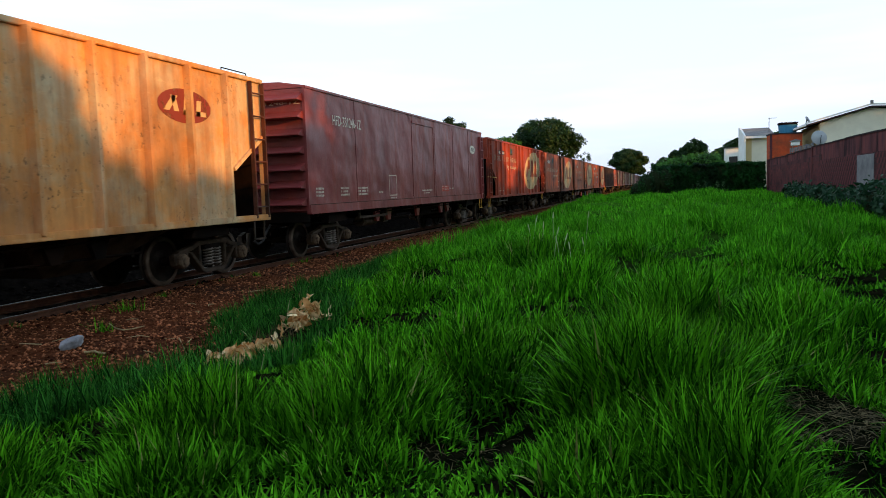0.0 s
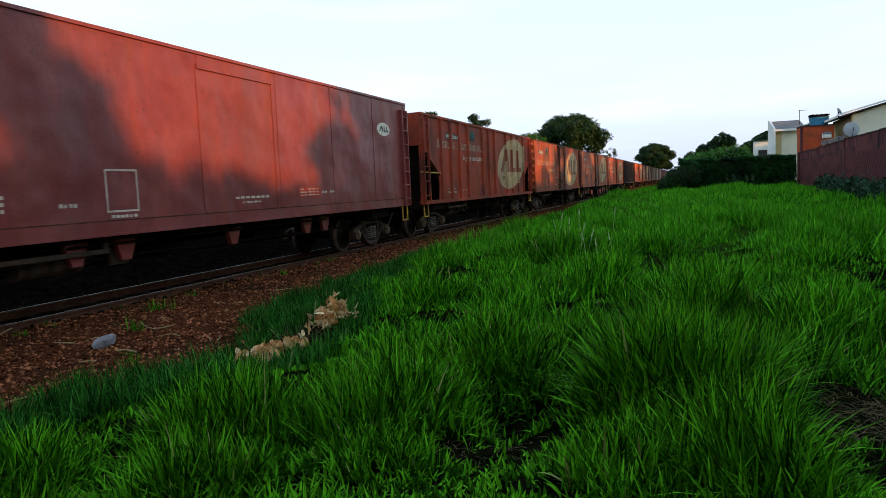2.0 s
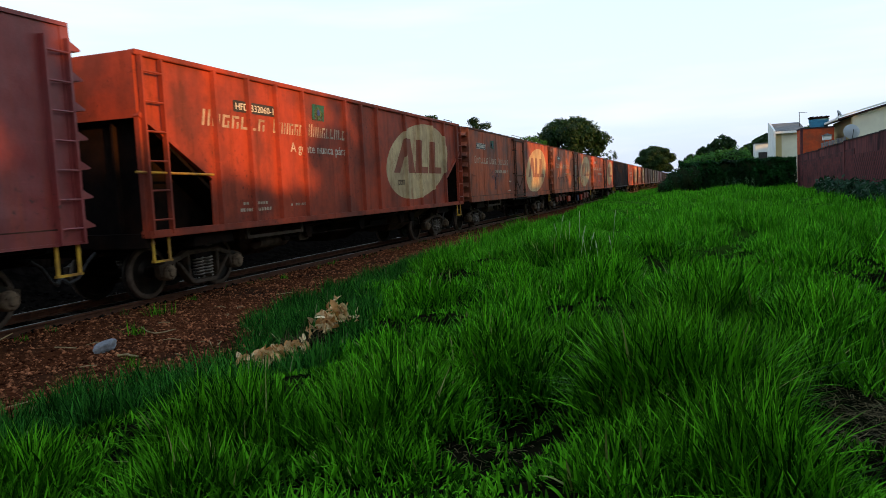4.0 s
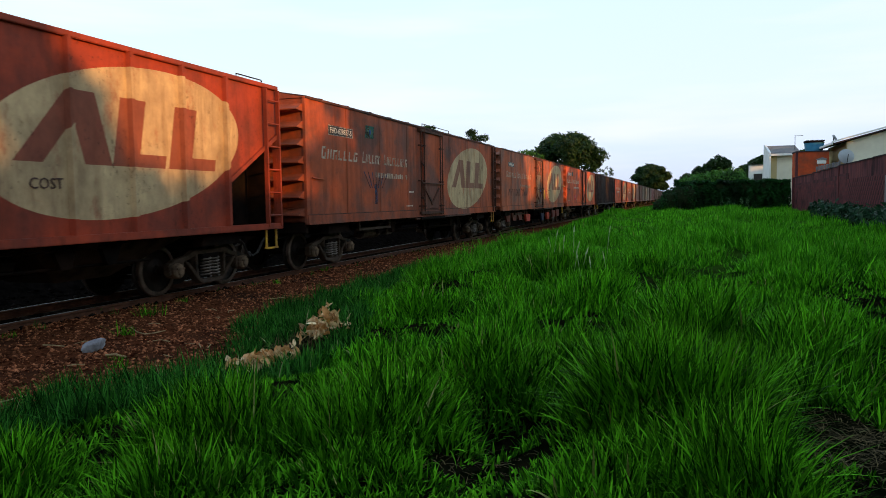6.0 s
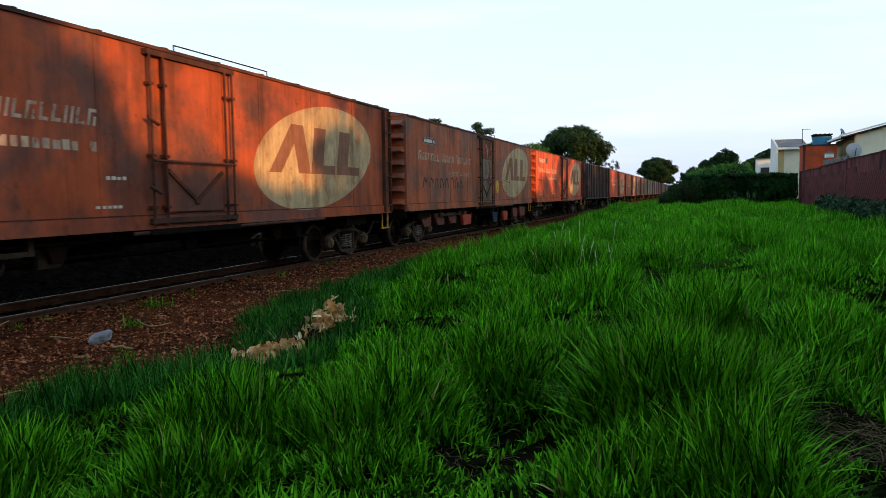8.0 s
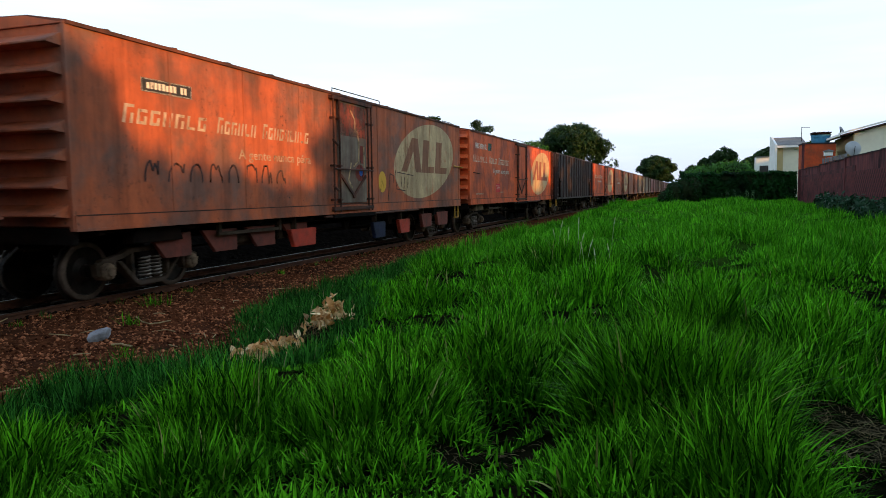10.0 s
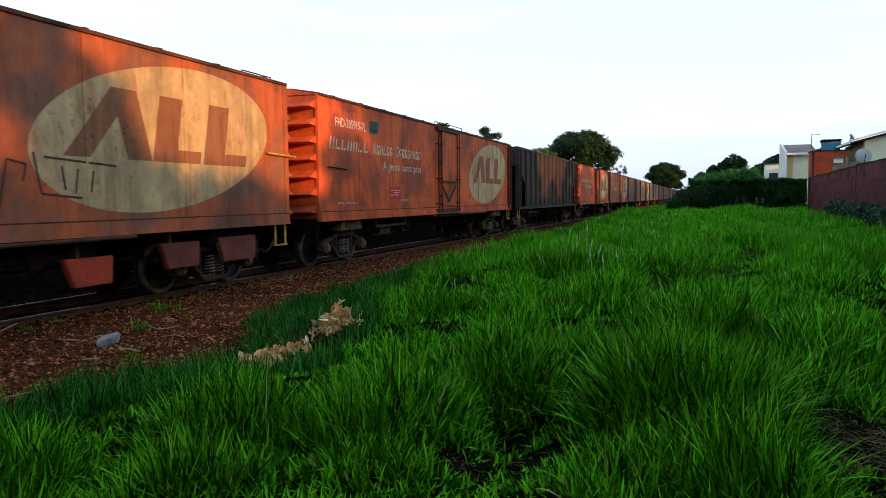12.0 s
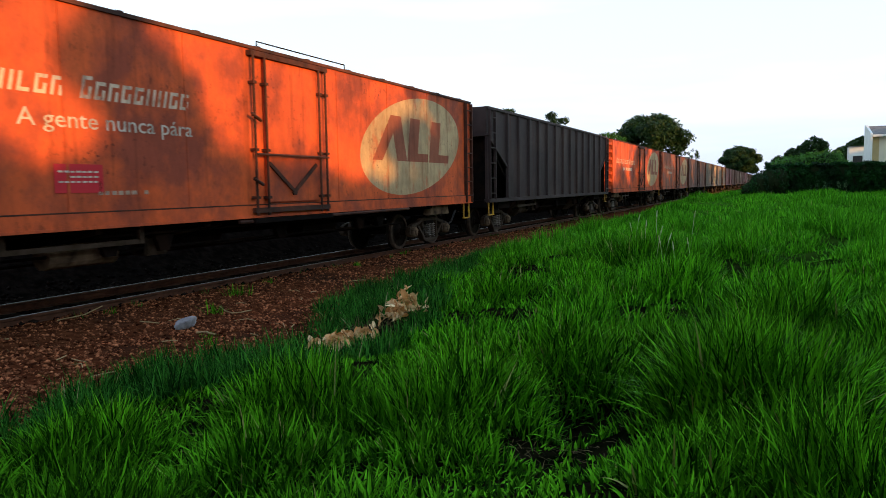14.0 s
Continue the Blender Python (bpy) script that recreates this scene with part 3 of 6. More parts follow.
def roof_rail(car, mat, y0, y1, z=TOPZ - 0.05, x=1.15):
    bm = bmesh.new()
    tube(bm, (x, y0, z), (x, y0, z + 0.13), 0.011, 6)
    tube(bm, (x, y0, z + 0.13), (x, y1, z + 0.13), 0.011, 6)
    tube(bm, (x, y1, z + 0.13), (x, y1, z), 0.011, 6)
    part("roof_handrail", bm, M_STEEL, car)


def ribbed_end(car, h, e, paint, up=0.0):
    """A pressed end wall with seven deep horizontal ribs."""
    n, pitch = 7, ((EAVES + up) - SILL - 0.1) / 7
    pts = [(e * (h - 0.10), SILL)]
    for i in range(n):
        z = SILL + 0.05 + i * pitch
        pts += [(e * h, z), (e * h, z + pitch * 0.30), (e * (h + 0.25), z + pitch * 0.36), (e * (h + 0.25), z + pitch * 0.42), (e * h, z + pitch * 0.78)]
    pts += [(e * h, (EAVES + up)), (e * (h - 0.10), (EAVES + up))]
    bm = prism(bmesh.new(), pts, "x", -HALF_W + 0.05, HALF_W - 0.05)
    part("end_wall", bm, paint, car, "pressed end wall with deep horizontal ribs")
    for s in (-1, 1):
        bm = bmesh.new()
        box(bm, min(s * (HALF_W - 0.05), s * (HALF_W + 0.012)), max(s * (HALF_W - 0.05), s * (HALF_W + 0.012)), min(e * (h - 0.12), e * (h + 0.02)), max(e * (h - 0.12), e * (h + 0.02)), SILL, (EAVES + up))
        part("corner_post", bm, paint, car)
    bm = bmesh.new()
    prism(bm, [(-HALF_W, (EAVES + up) - 0.02), (HALF_W, (EAVES + up) - 0.02), (HALF_W * 0.55, (TOPZ + up) - 0.03), (0, (TOPZ + up)), (-HALF_W * 0.55, (TOPZ + up) - 0.03)], "y", min(e * (h - 0.08), e * (h + 0.03)), max(e * (h - 0.08), e * (h + 0.03)))
    part("end_gable", bm, paint, car)


def box_roof(car, h, paint, up=0.0):
    bm = bmesh.new()
    prof = [(-HALF_W - 0.03, (EAVES + up) - 0.03), (-HALF_W - 0.03, (EAVES + up) + 0.02), (-HALF_W * 0.55, (TOPZ + up) - 0.01), (0, (TOPZ + up) + 0.02), (HALF_W * 0.55, (TOPZ + up) - 0.01), (HALF_W + 0.03, (EAVES + up) + 0.02), (HALF_W + 0.03, (EAVES + up) - 0.03)]
    prism(bm, prof, "y", -h, h)
    part("roof", bm, paint if up else M_ROOFDK, car)
    for i in range(0 if up else 12):
        y = -h + 0.7 + i * (2 * h - 1.4) / 11
        bm = prism(bmesh.new(), [(a * 1.004, z + 0.014) for a, z in prof[1:-1]] + [(a, z - 0.01) for a, z in prof[1:-1]][::-1], "y", y - 0.03, y + 0.03)
        part("roof_seam", bm, M_ROOFDK, car)


def side_walls(car, h, paint, seams, up=0.0):
    for s in (-1, 1):
        x0, x1 = (HALF_W - 0.06, HALF_W) if s > 0 else (-HALF_W, -HALF_W + 0.06)
        bm = box(bmesh.new(), x0, x1, -h, h, SILL + 0.18, (EAVES + up))
        part("side_wall", bm, paint, car)
        bm = bmesh.new()
        o = 0.035
        box(bm, x0 if s > 0 else x0 - o, x1 + o if s > 0 else x1, -h, h, SILL, SILL + 0.19)
        part("side_sill", bm, paint, car, bevel=0.008)
        bm = bmesh.new()
        box(bm, x0 if s > 0 else x0 - 0.05, x1 + 0.05 if s > 0 else x1, -h, h, SILL - 0.02, SILL + 0.015)
        part("sill_flange", bm, paint, car)
        part("sill_joint", box(bmesh.new(), x0 if s > 0 else x0 - 0.037, x1 + 0.037 if s > 0 else x1, -h + 0.03, h - 0.03, SILL + 0.178, SILL + 0.196), M_RODS, car)
        for y in seams:
            bm = bmesh.new()
            box(bm, x0 if s > 0 else x0 - 0.008, x1 + 0.008 if s > 0 else x1, y - 0.018, y + 0.018, SILL + 0.19, (EAVES + up) - 0.04)
            part("seam", bm, paint, car)


def rod_door(car, y0, y1, paint, panel=None):
    """A plug door with two pairs of lock rods, a lock bar and lower braces."""
    for s in (-1, 1):
        def X(a, b):
            return (HALF_W + a, HALF_W + b) if s > 0 else (-HALF_W - b, -HALF_W - a)
        bm = box(bmesh.new(), *X(0.0, 0.045), y0 + 0.30, y1 - 0.22, SILL + 0.22, EAVES - 0.14)
        part("door", bm, panel or paint, car, "plug door", bevel=0.008)
        for y in (y0, y0 + 0.28, y1 - 0.20, y1):
            bm = tube(bmesh.new(), (s * (HALF_W + 0.085), y, SILL + 0.02), (s * (HALF_W + 0.085), y, EAVES - 0.06), 0.022, 8)
            part("lock_rod", bm, M_RODS, car)
            for z in (SILL + 0.30, SILL + 1.05, EAVES - 0.55):
                bm = box(bmesh.new(), *X(0.0, 0.12), y - 0.04, y + 0.04, z - 0.022, z + 0.022)
                part("rod_bracket", bm, M_RODS, car)
        for z in (EAVES - 0.10, SILL + 0.10):
            bm = box(bmesh.new(), *X(0.0, 0.10), y0 - 0.06, y1 + 0.06, z - 0.04, z + 0.04)
            part("door_rail", bm, M_RODS, car)
        bm = tube(bmesh.new(), (s * (HALF_W + 0.12), y0, SILL + 0.98), (s * (HALF_W + 0.12), y1, SILL + 0.98), 0.022, 6)
        part("lock_bar", bm, M_RODS, car)
        for a, b in (((y0 + 0.35, SILL + 0.85), (y0 + 1.05, SILL + 0.35)), ((y1 - 0.3, SILL + 0.85), (y1 - 1.0, SILL + 0.35))):
            bm = beam(bmesh.new(), a, b, 0.06, *X(0.04, 0.075))
            part("door_brace", bm, M_RODS, car)
        for z in (SILL + 1.6, SILL + 0.6):
            bm = tube(bmesh.new(), (s * (HALF_W + 0.13), y0 - 0.12, z), (s * (HALF_W + 0.13), y0 + 0.10, z - 0.10), 0.025, 6)
            part("door_handle", bm, M_RODS, car)
        bm = box(bmesh.new(), *X(0.0, 0.12), y0 - 0.1, y1 + 0.1, SILL - 0.10, SILL - 0.03)
        part("door_sill", bm, M_STEEL, car)
        bm = tube(bmesh.new(), (s * (HALF_W + 0.05), y0 - 0.4, SILL - 0.07), (s * (HALF_W + 0.05), y1 + 3.2, SILL - 0.05), 0.028, 8)
        part("door_track", bm, M_RODS, car)


def boxcar(label, u0, paint, spin, length=15.85, climb=True, door_at=7.05, door=True, red_panels=False, panel=None, group="boxcars of the train", up=0.0):
    """A closed wagon with ribbed ends; u0: its leading end along the train."""
    h = length / 2
    car = thing("boxcar", label, "freight wagon", group, at=pose(TRACK_X, u0 + h, RAIL_Z))
    car["u"] = u0 + h
    side_walls(car, h, paint, [-h + 1.9 * i for i in range(1, 8)] if door else [-h + 2.65, -h + 7.0, h - 6.6, h - 4.4, h - 2.2], up)
    box_roof(car, h, paint, up)
    ribbed_end(car, h, -1, paint, up)
    ribbed_end(car, h, 1, paint, up)
    bm = box(bmesh.new(), -HALF_W + 0.06, HALF_W - 0.06, -h + 0.1, h - 0.1, SILL, SILL + 0.1)
    part("floor", bm, M_STEEL, car)
    if door:
        rod_door(car, -h + door_at, -h + door_at + 1.95, paint, panel)
    if climb:
        ladder(car, paint if up else M_RODS, h - 0.24, 0.36, SILL, EAVES - 0.05, 7)
    else:
        part("brake_lever", tube(bmesh.new(), (HALF_W + 0.05, h - 0.75, 2.36), (HALF_W + 0.05, h + 0.22, 2.33), 0.022, 8), M_YELLOW, car, "yellow lever")
    step(car, h - 0.26)
    underframe(car, h, paint, red_panels, plain=door)
    couplers(car, h)
    for e in (-1, 1):
        bogie(car, e * (h - 1.78), spin)
    if door:
        roof_rail(car, paint, -h + 7.5, -h + 10.1, TOPZ - 0.10)
    if not climb:
        roof_rail(car, paint, h - 1.1, h - 0.2, TOPZ - 0.16)
    return car, h


def hopper(label, u0, paint, spin, length=15.4, posts=None, group="hopper wagons of the train", bogie_at=1.70, deep=0.08, z_end=2.62, z_low=2.0, cut=1.15):
    """A covered hopper: ribbed sides cut away below the sloped ends."""
    h = length / 2
    car = thing("hopper_wagon", label, "freight wagon", group, at=pose(TRACK_X, u0 + h, RAIL_Z))
    car["u"] = u0 + h
    posts = posts or [-h + cut + i * (length - 2 * cut) / 12 for i in range(13)]
    for s in (-1, 1):
        x0, x1 = (HALF_W - 0.06, HALF_W - 0.03) if s > 0 else (-HALF_W + 0.03, -HALF_W + 0.06)
        pts = [(-h, EAVES), (-h, z_end), (-h + cut, z_low), (-h + cut, SILL), (h - cut, SILL), (h - cut, z_low), (h, z_end), (h, EAVES)]
        part("side_wall", prism(bmesh.new(), pts, "x", x0, x1), paint, car)
        for y in posts:
            bm = bmesh.new()
            o = HALF_W - 0.035
            prof = [(s * o, y - 0.055), (s * (o + deep), y - 0.032), (s * (o + deep), y + 0.032), (s * o, y + 0.055)]
            edge = max(0.0, abs(y) - (h - cut)) / cut
            part("post", prism(bm, prof, "z", (z_low + (z_end - z_low) * edge) if edge else SILL + 0.02, EAVES - 0.02), paint, car)
        bm = box(bmesh.new(), *((HALF_W - 0.10, HALF_W + 0.025) if s > 0 else (-HALF_W - 0.025, -HALF_W + 0.10)), -h, h, EAVES - 0.04, EAVES + 0.04)
        part("top_chord", bm, paint, car, bevel=0.01)
        bm = box(bmesh.new(), *((HALF_W - 0.12, HALF_W + 0.06) if s > 0 else (-HALF_W - 0.06, -HALF_W + 0.12)), -h, h, SILL - 0.05, SILL + 0.06)
        part("side_sill", bm, paint, car, bevel=0.01)
        for e in (-1, 1):
            bm = beam(bmesh.new(), (e * h, z_end), (e * (h - cut), z_low), 0.07, *((HALF_W - 0.07, HALF_W + 0.02) if s > 0 else (-HALF_W - 0.02, -HALF_W + 0.07)))
            part("slope_edge", bm, paint, car)
            bm = box(bmesh.new(), *((HALF_W - 0.08, HALF_W) if s > 0 else (-HALF_W, -HALF_W + 0.08)), min(e * h, e * (h - 0.09)), max(e * h, e * (h - 0.09)), SILL, z_end)
            part("corner_post", bm, paint, car)
    for e in (-1, 1):
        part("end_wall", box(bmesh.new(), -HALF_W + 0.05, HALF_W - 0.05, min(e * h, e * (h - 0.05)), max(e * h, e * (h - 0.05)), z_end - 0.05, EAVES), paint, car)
        # slope sheet in near-black steel, so the shade of the end is coloured in
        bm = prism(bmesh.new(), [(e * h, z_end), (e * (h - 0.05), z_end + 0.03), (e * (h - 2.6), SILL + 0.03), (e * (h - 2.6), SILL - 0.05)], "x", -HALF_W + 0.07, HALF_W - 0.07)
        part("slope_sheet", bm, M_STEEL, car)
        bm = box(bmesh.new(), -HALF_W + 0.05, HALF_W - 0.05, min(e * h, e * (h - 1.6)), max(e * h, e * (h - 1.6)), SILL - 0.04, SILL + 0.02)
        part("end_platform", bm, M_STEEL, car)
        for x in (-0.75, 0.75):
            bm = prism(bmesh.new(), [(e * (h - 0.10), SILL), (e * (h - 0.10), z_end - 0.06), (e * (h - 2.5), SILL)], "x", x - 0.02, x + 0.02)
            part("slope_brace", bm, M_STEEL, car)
        # near-black sheet across the open end stands in for the shade behind it
        part("dark_end_sheet", box(bmesh.new(), -HALF_W + 0.1, HALF_W - 0.1, min(e * (h - 0.22), e * (h - 0.18)), max(e * (h - 0.22), e * (h - 0.18)), SILL, z_end - 0.1), M_STEEL, car)
    part("roof", box(bmesh.new(), -HALF_W + 0.02, HALF_W - 0.02, -h, h, EAVES - 0.02, EAVES + 0.03), paint, car)
    for i in range(6):
        y = -h + 1.6 + i * (length - 3.2) / 5
        bm = box(bmesh.new(), -0.55, 0.55, y - 0.75, y + 0.75, EAVES + 0.02, EAVES + 0.10)
        part("roof_hatch", bm, paint, car, bevel=0.015)
    for y in (-3.6, 0.0, 3.6):
        bm = bmesh.new()
        low = [bm.verts.new((sx * 0.45, y + sy * 0.5, 0.42)) for sx, sy in ((-1, -1), (1, -1), (1, 1), (-1, 1))]
        top = [bm.verts.new((sx * 1.20, y + sy * 1.55, SILL)) for sx, sy in ((-1, -1), (1, -1), (1, 1), (-1, 1))]
        for i in range(4):
            bm.faces.new((low[i], low[(i + 1) % 4], top[(i + 1) % 4], top[i]))
        bm.faces.new(low)
        bm.faces.new(top)
        part("chute", bm, M_CAST if y else M_STEEL, car, "discharge chute under the floor")
    climb = M_RODS if paint is P_TAN else paint
    ladder(car, climb, h - 0.28, 0.42, SILL, EAVES - 0.05, 6, out=0.08)
    ladder(car, climb, -h + 0.28, 0.42, SILL, EAVES - 0.05, 6, out=0.08)
    step(car, h - 0.30, M_CAST if paint is P_TAN else M_YELLOW)
    step(car, -h + 0.30, M_CAST if paint is P_TAN else M_YELLOW)
    underframe(car, h, paint, plain=True)
    couplers(car, h)
    for e in (-1, 1):
        bogie(car, e * (h - bogie_at), spin)
    roof_rail(car, paint, h - 1.1, h - 0.3, EAVES, 1.2)
    return car, h


# ---- ground ----


def ground_sheet():
    xs = np.concatenate([np.arange(-1600, -40, 120), np.arange(-40, -14, 2.0), np.arange(-14, -9, 0.2), np.arange(-9, -7, 0.05), np.arange(-7, 12, 0.2), np.arange(12, 60, 2.0), np.arange(60, 1700, 120)])
    ys = np.concatenate([np.arange(-800, -40, 80), np.arange(-40, 0, 2.0), np.arange(0, 24, 0.2), np.arange(24, 80, 1.0), np.arange(80, 400, 10), np.arange(400, 4200, 200)])
    gx, gy = np.meshgrid(xs, ys, indexing="ij")
    gz = ground_z(gx, gy)
    n, m = len(xs), len(ys)
    idx = np.arange(n * m).reshape(n, m)
    q = np.stack([idx[:-1, :-1], idx[1:, :-1], idx[1:, 1:], idx[:-1, 1:]], -1).reshape(-1, 4)
    mt, N, L, b = material("ground_mix", 0.95)
    b.inputs["Specular IOR Level"].default_value = 0.0
    g = N.new("ShaderNodeNewGeometry")
    v = g.outputs["Position"]
    soil = mixc(N, L, noise_n(N, L, v, 9, 8, 0.65, 0.35, 0.65), (0.045, 0.013, 0.006), (0.13, 0.042, 0.018))
    soil = mixc(N, L, noise_n(N, L, v, 0.8, 5, 0.6, 0.45, 0.7), soil, (0.030, 0.016, 0.010))
    # near-black soil: the shade between the tussocks is put into its colour
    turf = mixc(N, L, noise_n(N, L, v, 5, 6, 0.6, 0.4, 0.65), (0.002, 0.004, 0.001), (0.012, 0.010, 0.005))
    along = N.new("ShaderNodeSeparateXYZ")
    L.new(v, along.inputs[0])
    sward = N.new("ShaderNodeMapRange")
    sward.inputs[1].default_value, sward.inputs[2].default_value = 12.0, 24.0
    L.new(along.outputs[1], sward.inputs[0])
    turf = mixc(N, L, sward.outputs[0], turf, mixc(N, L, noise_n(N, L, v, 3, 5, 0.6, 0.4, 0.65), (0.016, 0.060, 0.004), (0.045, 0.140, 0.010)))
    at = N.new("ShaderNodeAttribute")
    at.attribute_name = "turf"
    bed_shade = N.new("ShaderNodeAttribute")
    bed_shade.attribute_name = "bed_shade"
    # near-black track bed: the shade under the train is put into its colour
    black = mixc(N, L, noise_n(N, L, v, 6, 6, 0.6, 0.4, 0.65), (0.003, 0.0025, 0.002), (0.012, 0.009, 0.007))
    L.new(mixc(N, L, bed_shade.outputs["Fac"], mixc(N, L, at.outputs["Fac"], soil, turf), black), b.inputs["Base Color"])
    bump(N, L, b, noise_n(N, L, v, 30, 8, 0.7), 0.8, 0.03)
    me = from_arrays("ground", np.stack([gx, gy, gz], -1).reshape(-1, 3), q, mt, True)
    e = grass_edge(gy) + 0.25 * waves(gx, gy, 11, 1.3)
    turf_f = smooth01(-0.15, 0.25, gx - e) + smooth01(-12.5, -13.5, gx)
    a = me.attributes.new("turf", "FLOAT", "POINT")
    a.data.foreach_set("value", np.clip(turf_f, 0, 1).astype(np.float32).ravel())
    a = me.attributes.new("bed_shade", "FLOAT", "POINT")
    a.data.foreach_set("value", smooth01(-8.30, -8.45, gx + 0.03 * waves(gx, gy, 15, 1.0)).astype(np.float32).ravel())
    return tagged(new("ground", me), "red-brown dirt beside the track; soil under grass and train darkened to stand for shade", "ground", kind="structure")


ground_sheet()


def scatter_stones(name, n, lo, hi, smin, smax, mat, label, seed, sink=0.3, dens=None):
    """Loose angular stones on the ground, joined as one."""
    r = np.random.RandomState(seed)
    x, y = r.uniform(lo[0], hi[0], n), lo[1] + (hi[1] - lo[1]) * r.rand(n) ** 1.5
    keep = np.ones(n, bool) if dens is None else dens(x, y, r)
    x, y = x[keep], y[keep]
    n = len(x)
    base = np.array([(0, 0, 1), (1, 0, 0), (0, 1, 0), (-1, 0, 0), (0, -1, 0), (0.5, 0.5, -0.6), (-0.5, -0.5, -0.6)], float)
    tri = np.array([(0, 1, 2), (0, 2, 3), (0, 3, 4), (0, 4, 1), (1, 5, 2), (2, 5, 3), (3, 6, 4), (4, 6, 1), (1, 6, 5), (3, 5, 6)])
    s = smin + (smax - smin) * r.rand(n) ** 3
    V = base[None] * (1 + 0.35 * r.uniform(-1, 1, (n, 7, 3))) * s[:, None, None] * np.stack([r.uniform(0.7, 1.3, n), r.uniform(0.7, 1.3, n), r.uniform(0.4, 0.9, n)], -1)[:, None]
    a = r.uniform(0, 2 * np.pi, n)
    c, si = np.cos(a)[:, None], np.sin(a)[:, None]
    V = np.stack([V[..., 0] * c - V[..., 1] * si, V[..., 0] * si + V[..., 1] * c, V[..., 2]], -1)
    V += np.stack([x, y, ground_z(x, y) + s * sink], -1)[:, None]
    F = tri[None] + 7 * np.arange(n)[:, None, None]
    return tagged(new(name, from_arrays(name, V.reshape(-1, 3), F.reshape(-1, 3), mat)), label, "gravel", kind="stuff")


def stone_mat(name, a, b, c):
    m, N, L, p = material(name, 0.95)
    p.inputs["Specular IOR Level"].default_value = 0.0
    g = N.new("ShaderNodeNewGeometry")
    col = mixc(N, L, g.outputs["Random Per Island"], a, b)
    col = mixc(N, L, noise_n(N, L, coords(N, L), 25, 5, 0.6, 0.4, 0.7), col, c)
    L.new(col, p.inputs["Base Color"])
    return m


M_STONE = stone_mat("mixed_red_gravel", (0.030, 0.007, 0.003), (0.58, 0.21, 0.095), (0.014, 0.005, 0.003))
# ballast coloured almost black, to stand for the shade below the wagons
M_BALLAST = stone_mat("shade_dark_ballast", (0.004, 0.003, 0.003), (0.030, 0.022, 0.017), (0.004, 0.0035, 0.003))
scatter_stones("gravel", 36000, (-8.3, 2.5), (-4.5, 26), 0.008, 0.034, M_STONE, "small red-brown stones strewn over the dirt beside the track", 4,
               dens=lambda x, y, r: x < grass_edge(y) + 0.5 * r.rand(len(x)))
scatter_stones("ballast", 7000, (-11.2, 2.0), (-8.2, 40), 0.02, 0.06, M_BALLAST, "track ballast between and beside the rails, coloured near-black for the shade under the train", 5)

# ---- track ----
M_RAIL = two_tone("rusty_rail", (0.060, 0.023, 0.013), (0.12, 0.048, 0.026), 6, 0.7, 0.3, 0.3, 0.005)
M_RAILTOP = two_tone("rail_head_steel", (0.10, 0.075, 0.065), (0.05, 0.035, 0.03), 3, 0.38, 0.8, 0.1, 0.002)
M_SLEEPER = two_tone("old_timber_sleeper", (0.016, 0.012, 0.010), (0.04, 0.028, 0.02), 8, 0.9, 0, 0.6, 0.01, (6, 1, 1))
track = tagged(thing("railway_track", "metre-gauge track with rusty rails on dark timber sleepers", "railway track", kind="structure"))
for s in (-1, 1):
    c = TRACK_X + s * 0.535
    prof = [(-0.055, -0.125), (0.055, -0.125), (0.055, -0.113), (0.010, -0.100), (0.010, -0.045), (0.033, -0.032), (0.033, -0.004), (-0.033, -0.004), (-0.033, -0.032), (-0.010, -0.045), (-0.010, -0.100), (-0.055, -0.113)]
    part("rail", prism(bmesh.new(), [(c + a, RAIL_Z + b) for a, b in prof], "y", -80, 420), M_RAIL, track, "rusty steel rail")
    part("rail_head", box(bmesh.new(), c - 0.014, c + 0.014, -80, 420, RAIL_Z - 0.0045, RAIL_Z), M_RAILTOP, track, "polished running surface")


def sleeper_mesh():
    return mesh_of("sleeper", box(bmesh.new(), -0.86, 0.86, -0.11, 0.11, -0.16, -0.02), M_SLEEPER, 0.012)


for i in range(110):
    sl = part("sleeper", cached("sleeper", sleeper_mesh), None, track)
    sl.matrix_world = pose(TRACK_X + random.uniform(-0.03, 0.03), -4 + 0.6 * i, RAIL_Z - 0.127, 0, 0, random.uniform(-1, 1))
bm = bmesh.new()
for i in range(500):
    y = 62 + 0.6 * i
    box(bm, TRACK_X - 1, TRACK_X + 1, y - 0.11, y + 0.11, RAIL_Z - 0.26, RAIL_Z - 0.127)
tagged(part("sleepers", bm, M_SLEEPER, track), kind="stuff")

# ---- the train ----
TRAIN_V, TRAIN_A = 5.690, -0.0084


def run(t):
    """Metres that the train has rolled at t seconds."""
    return TRAIN_V * t + TRAIN_A * 0.5 * (t - 7) ** 2


P_TAN = wagon_paint("dirty_cream_wagon_paint", (0.76, 0.32, 0.090), (0.64, 0.45, 0.25), (0.46, 0.14, 0.035), 1, 0.78, rough=0.7, dapple_grime=0.60, fade_amount=0.3, bleach=(0.66, 0.53, 0.36))
P_MAROON = wagon_paint("maroon_wagon_paint", (0.225, 0.034, 0.033), (0.270, 0.052, 0.047), (0.32, 0.055, 0.018), 2, 0.5, rough=0.42, dapple_grime=0.35, dents=0.10, bleach=(0.20, 0.065, 0.068))
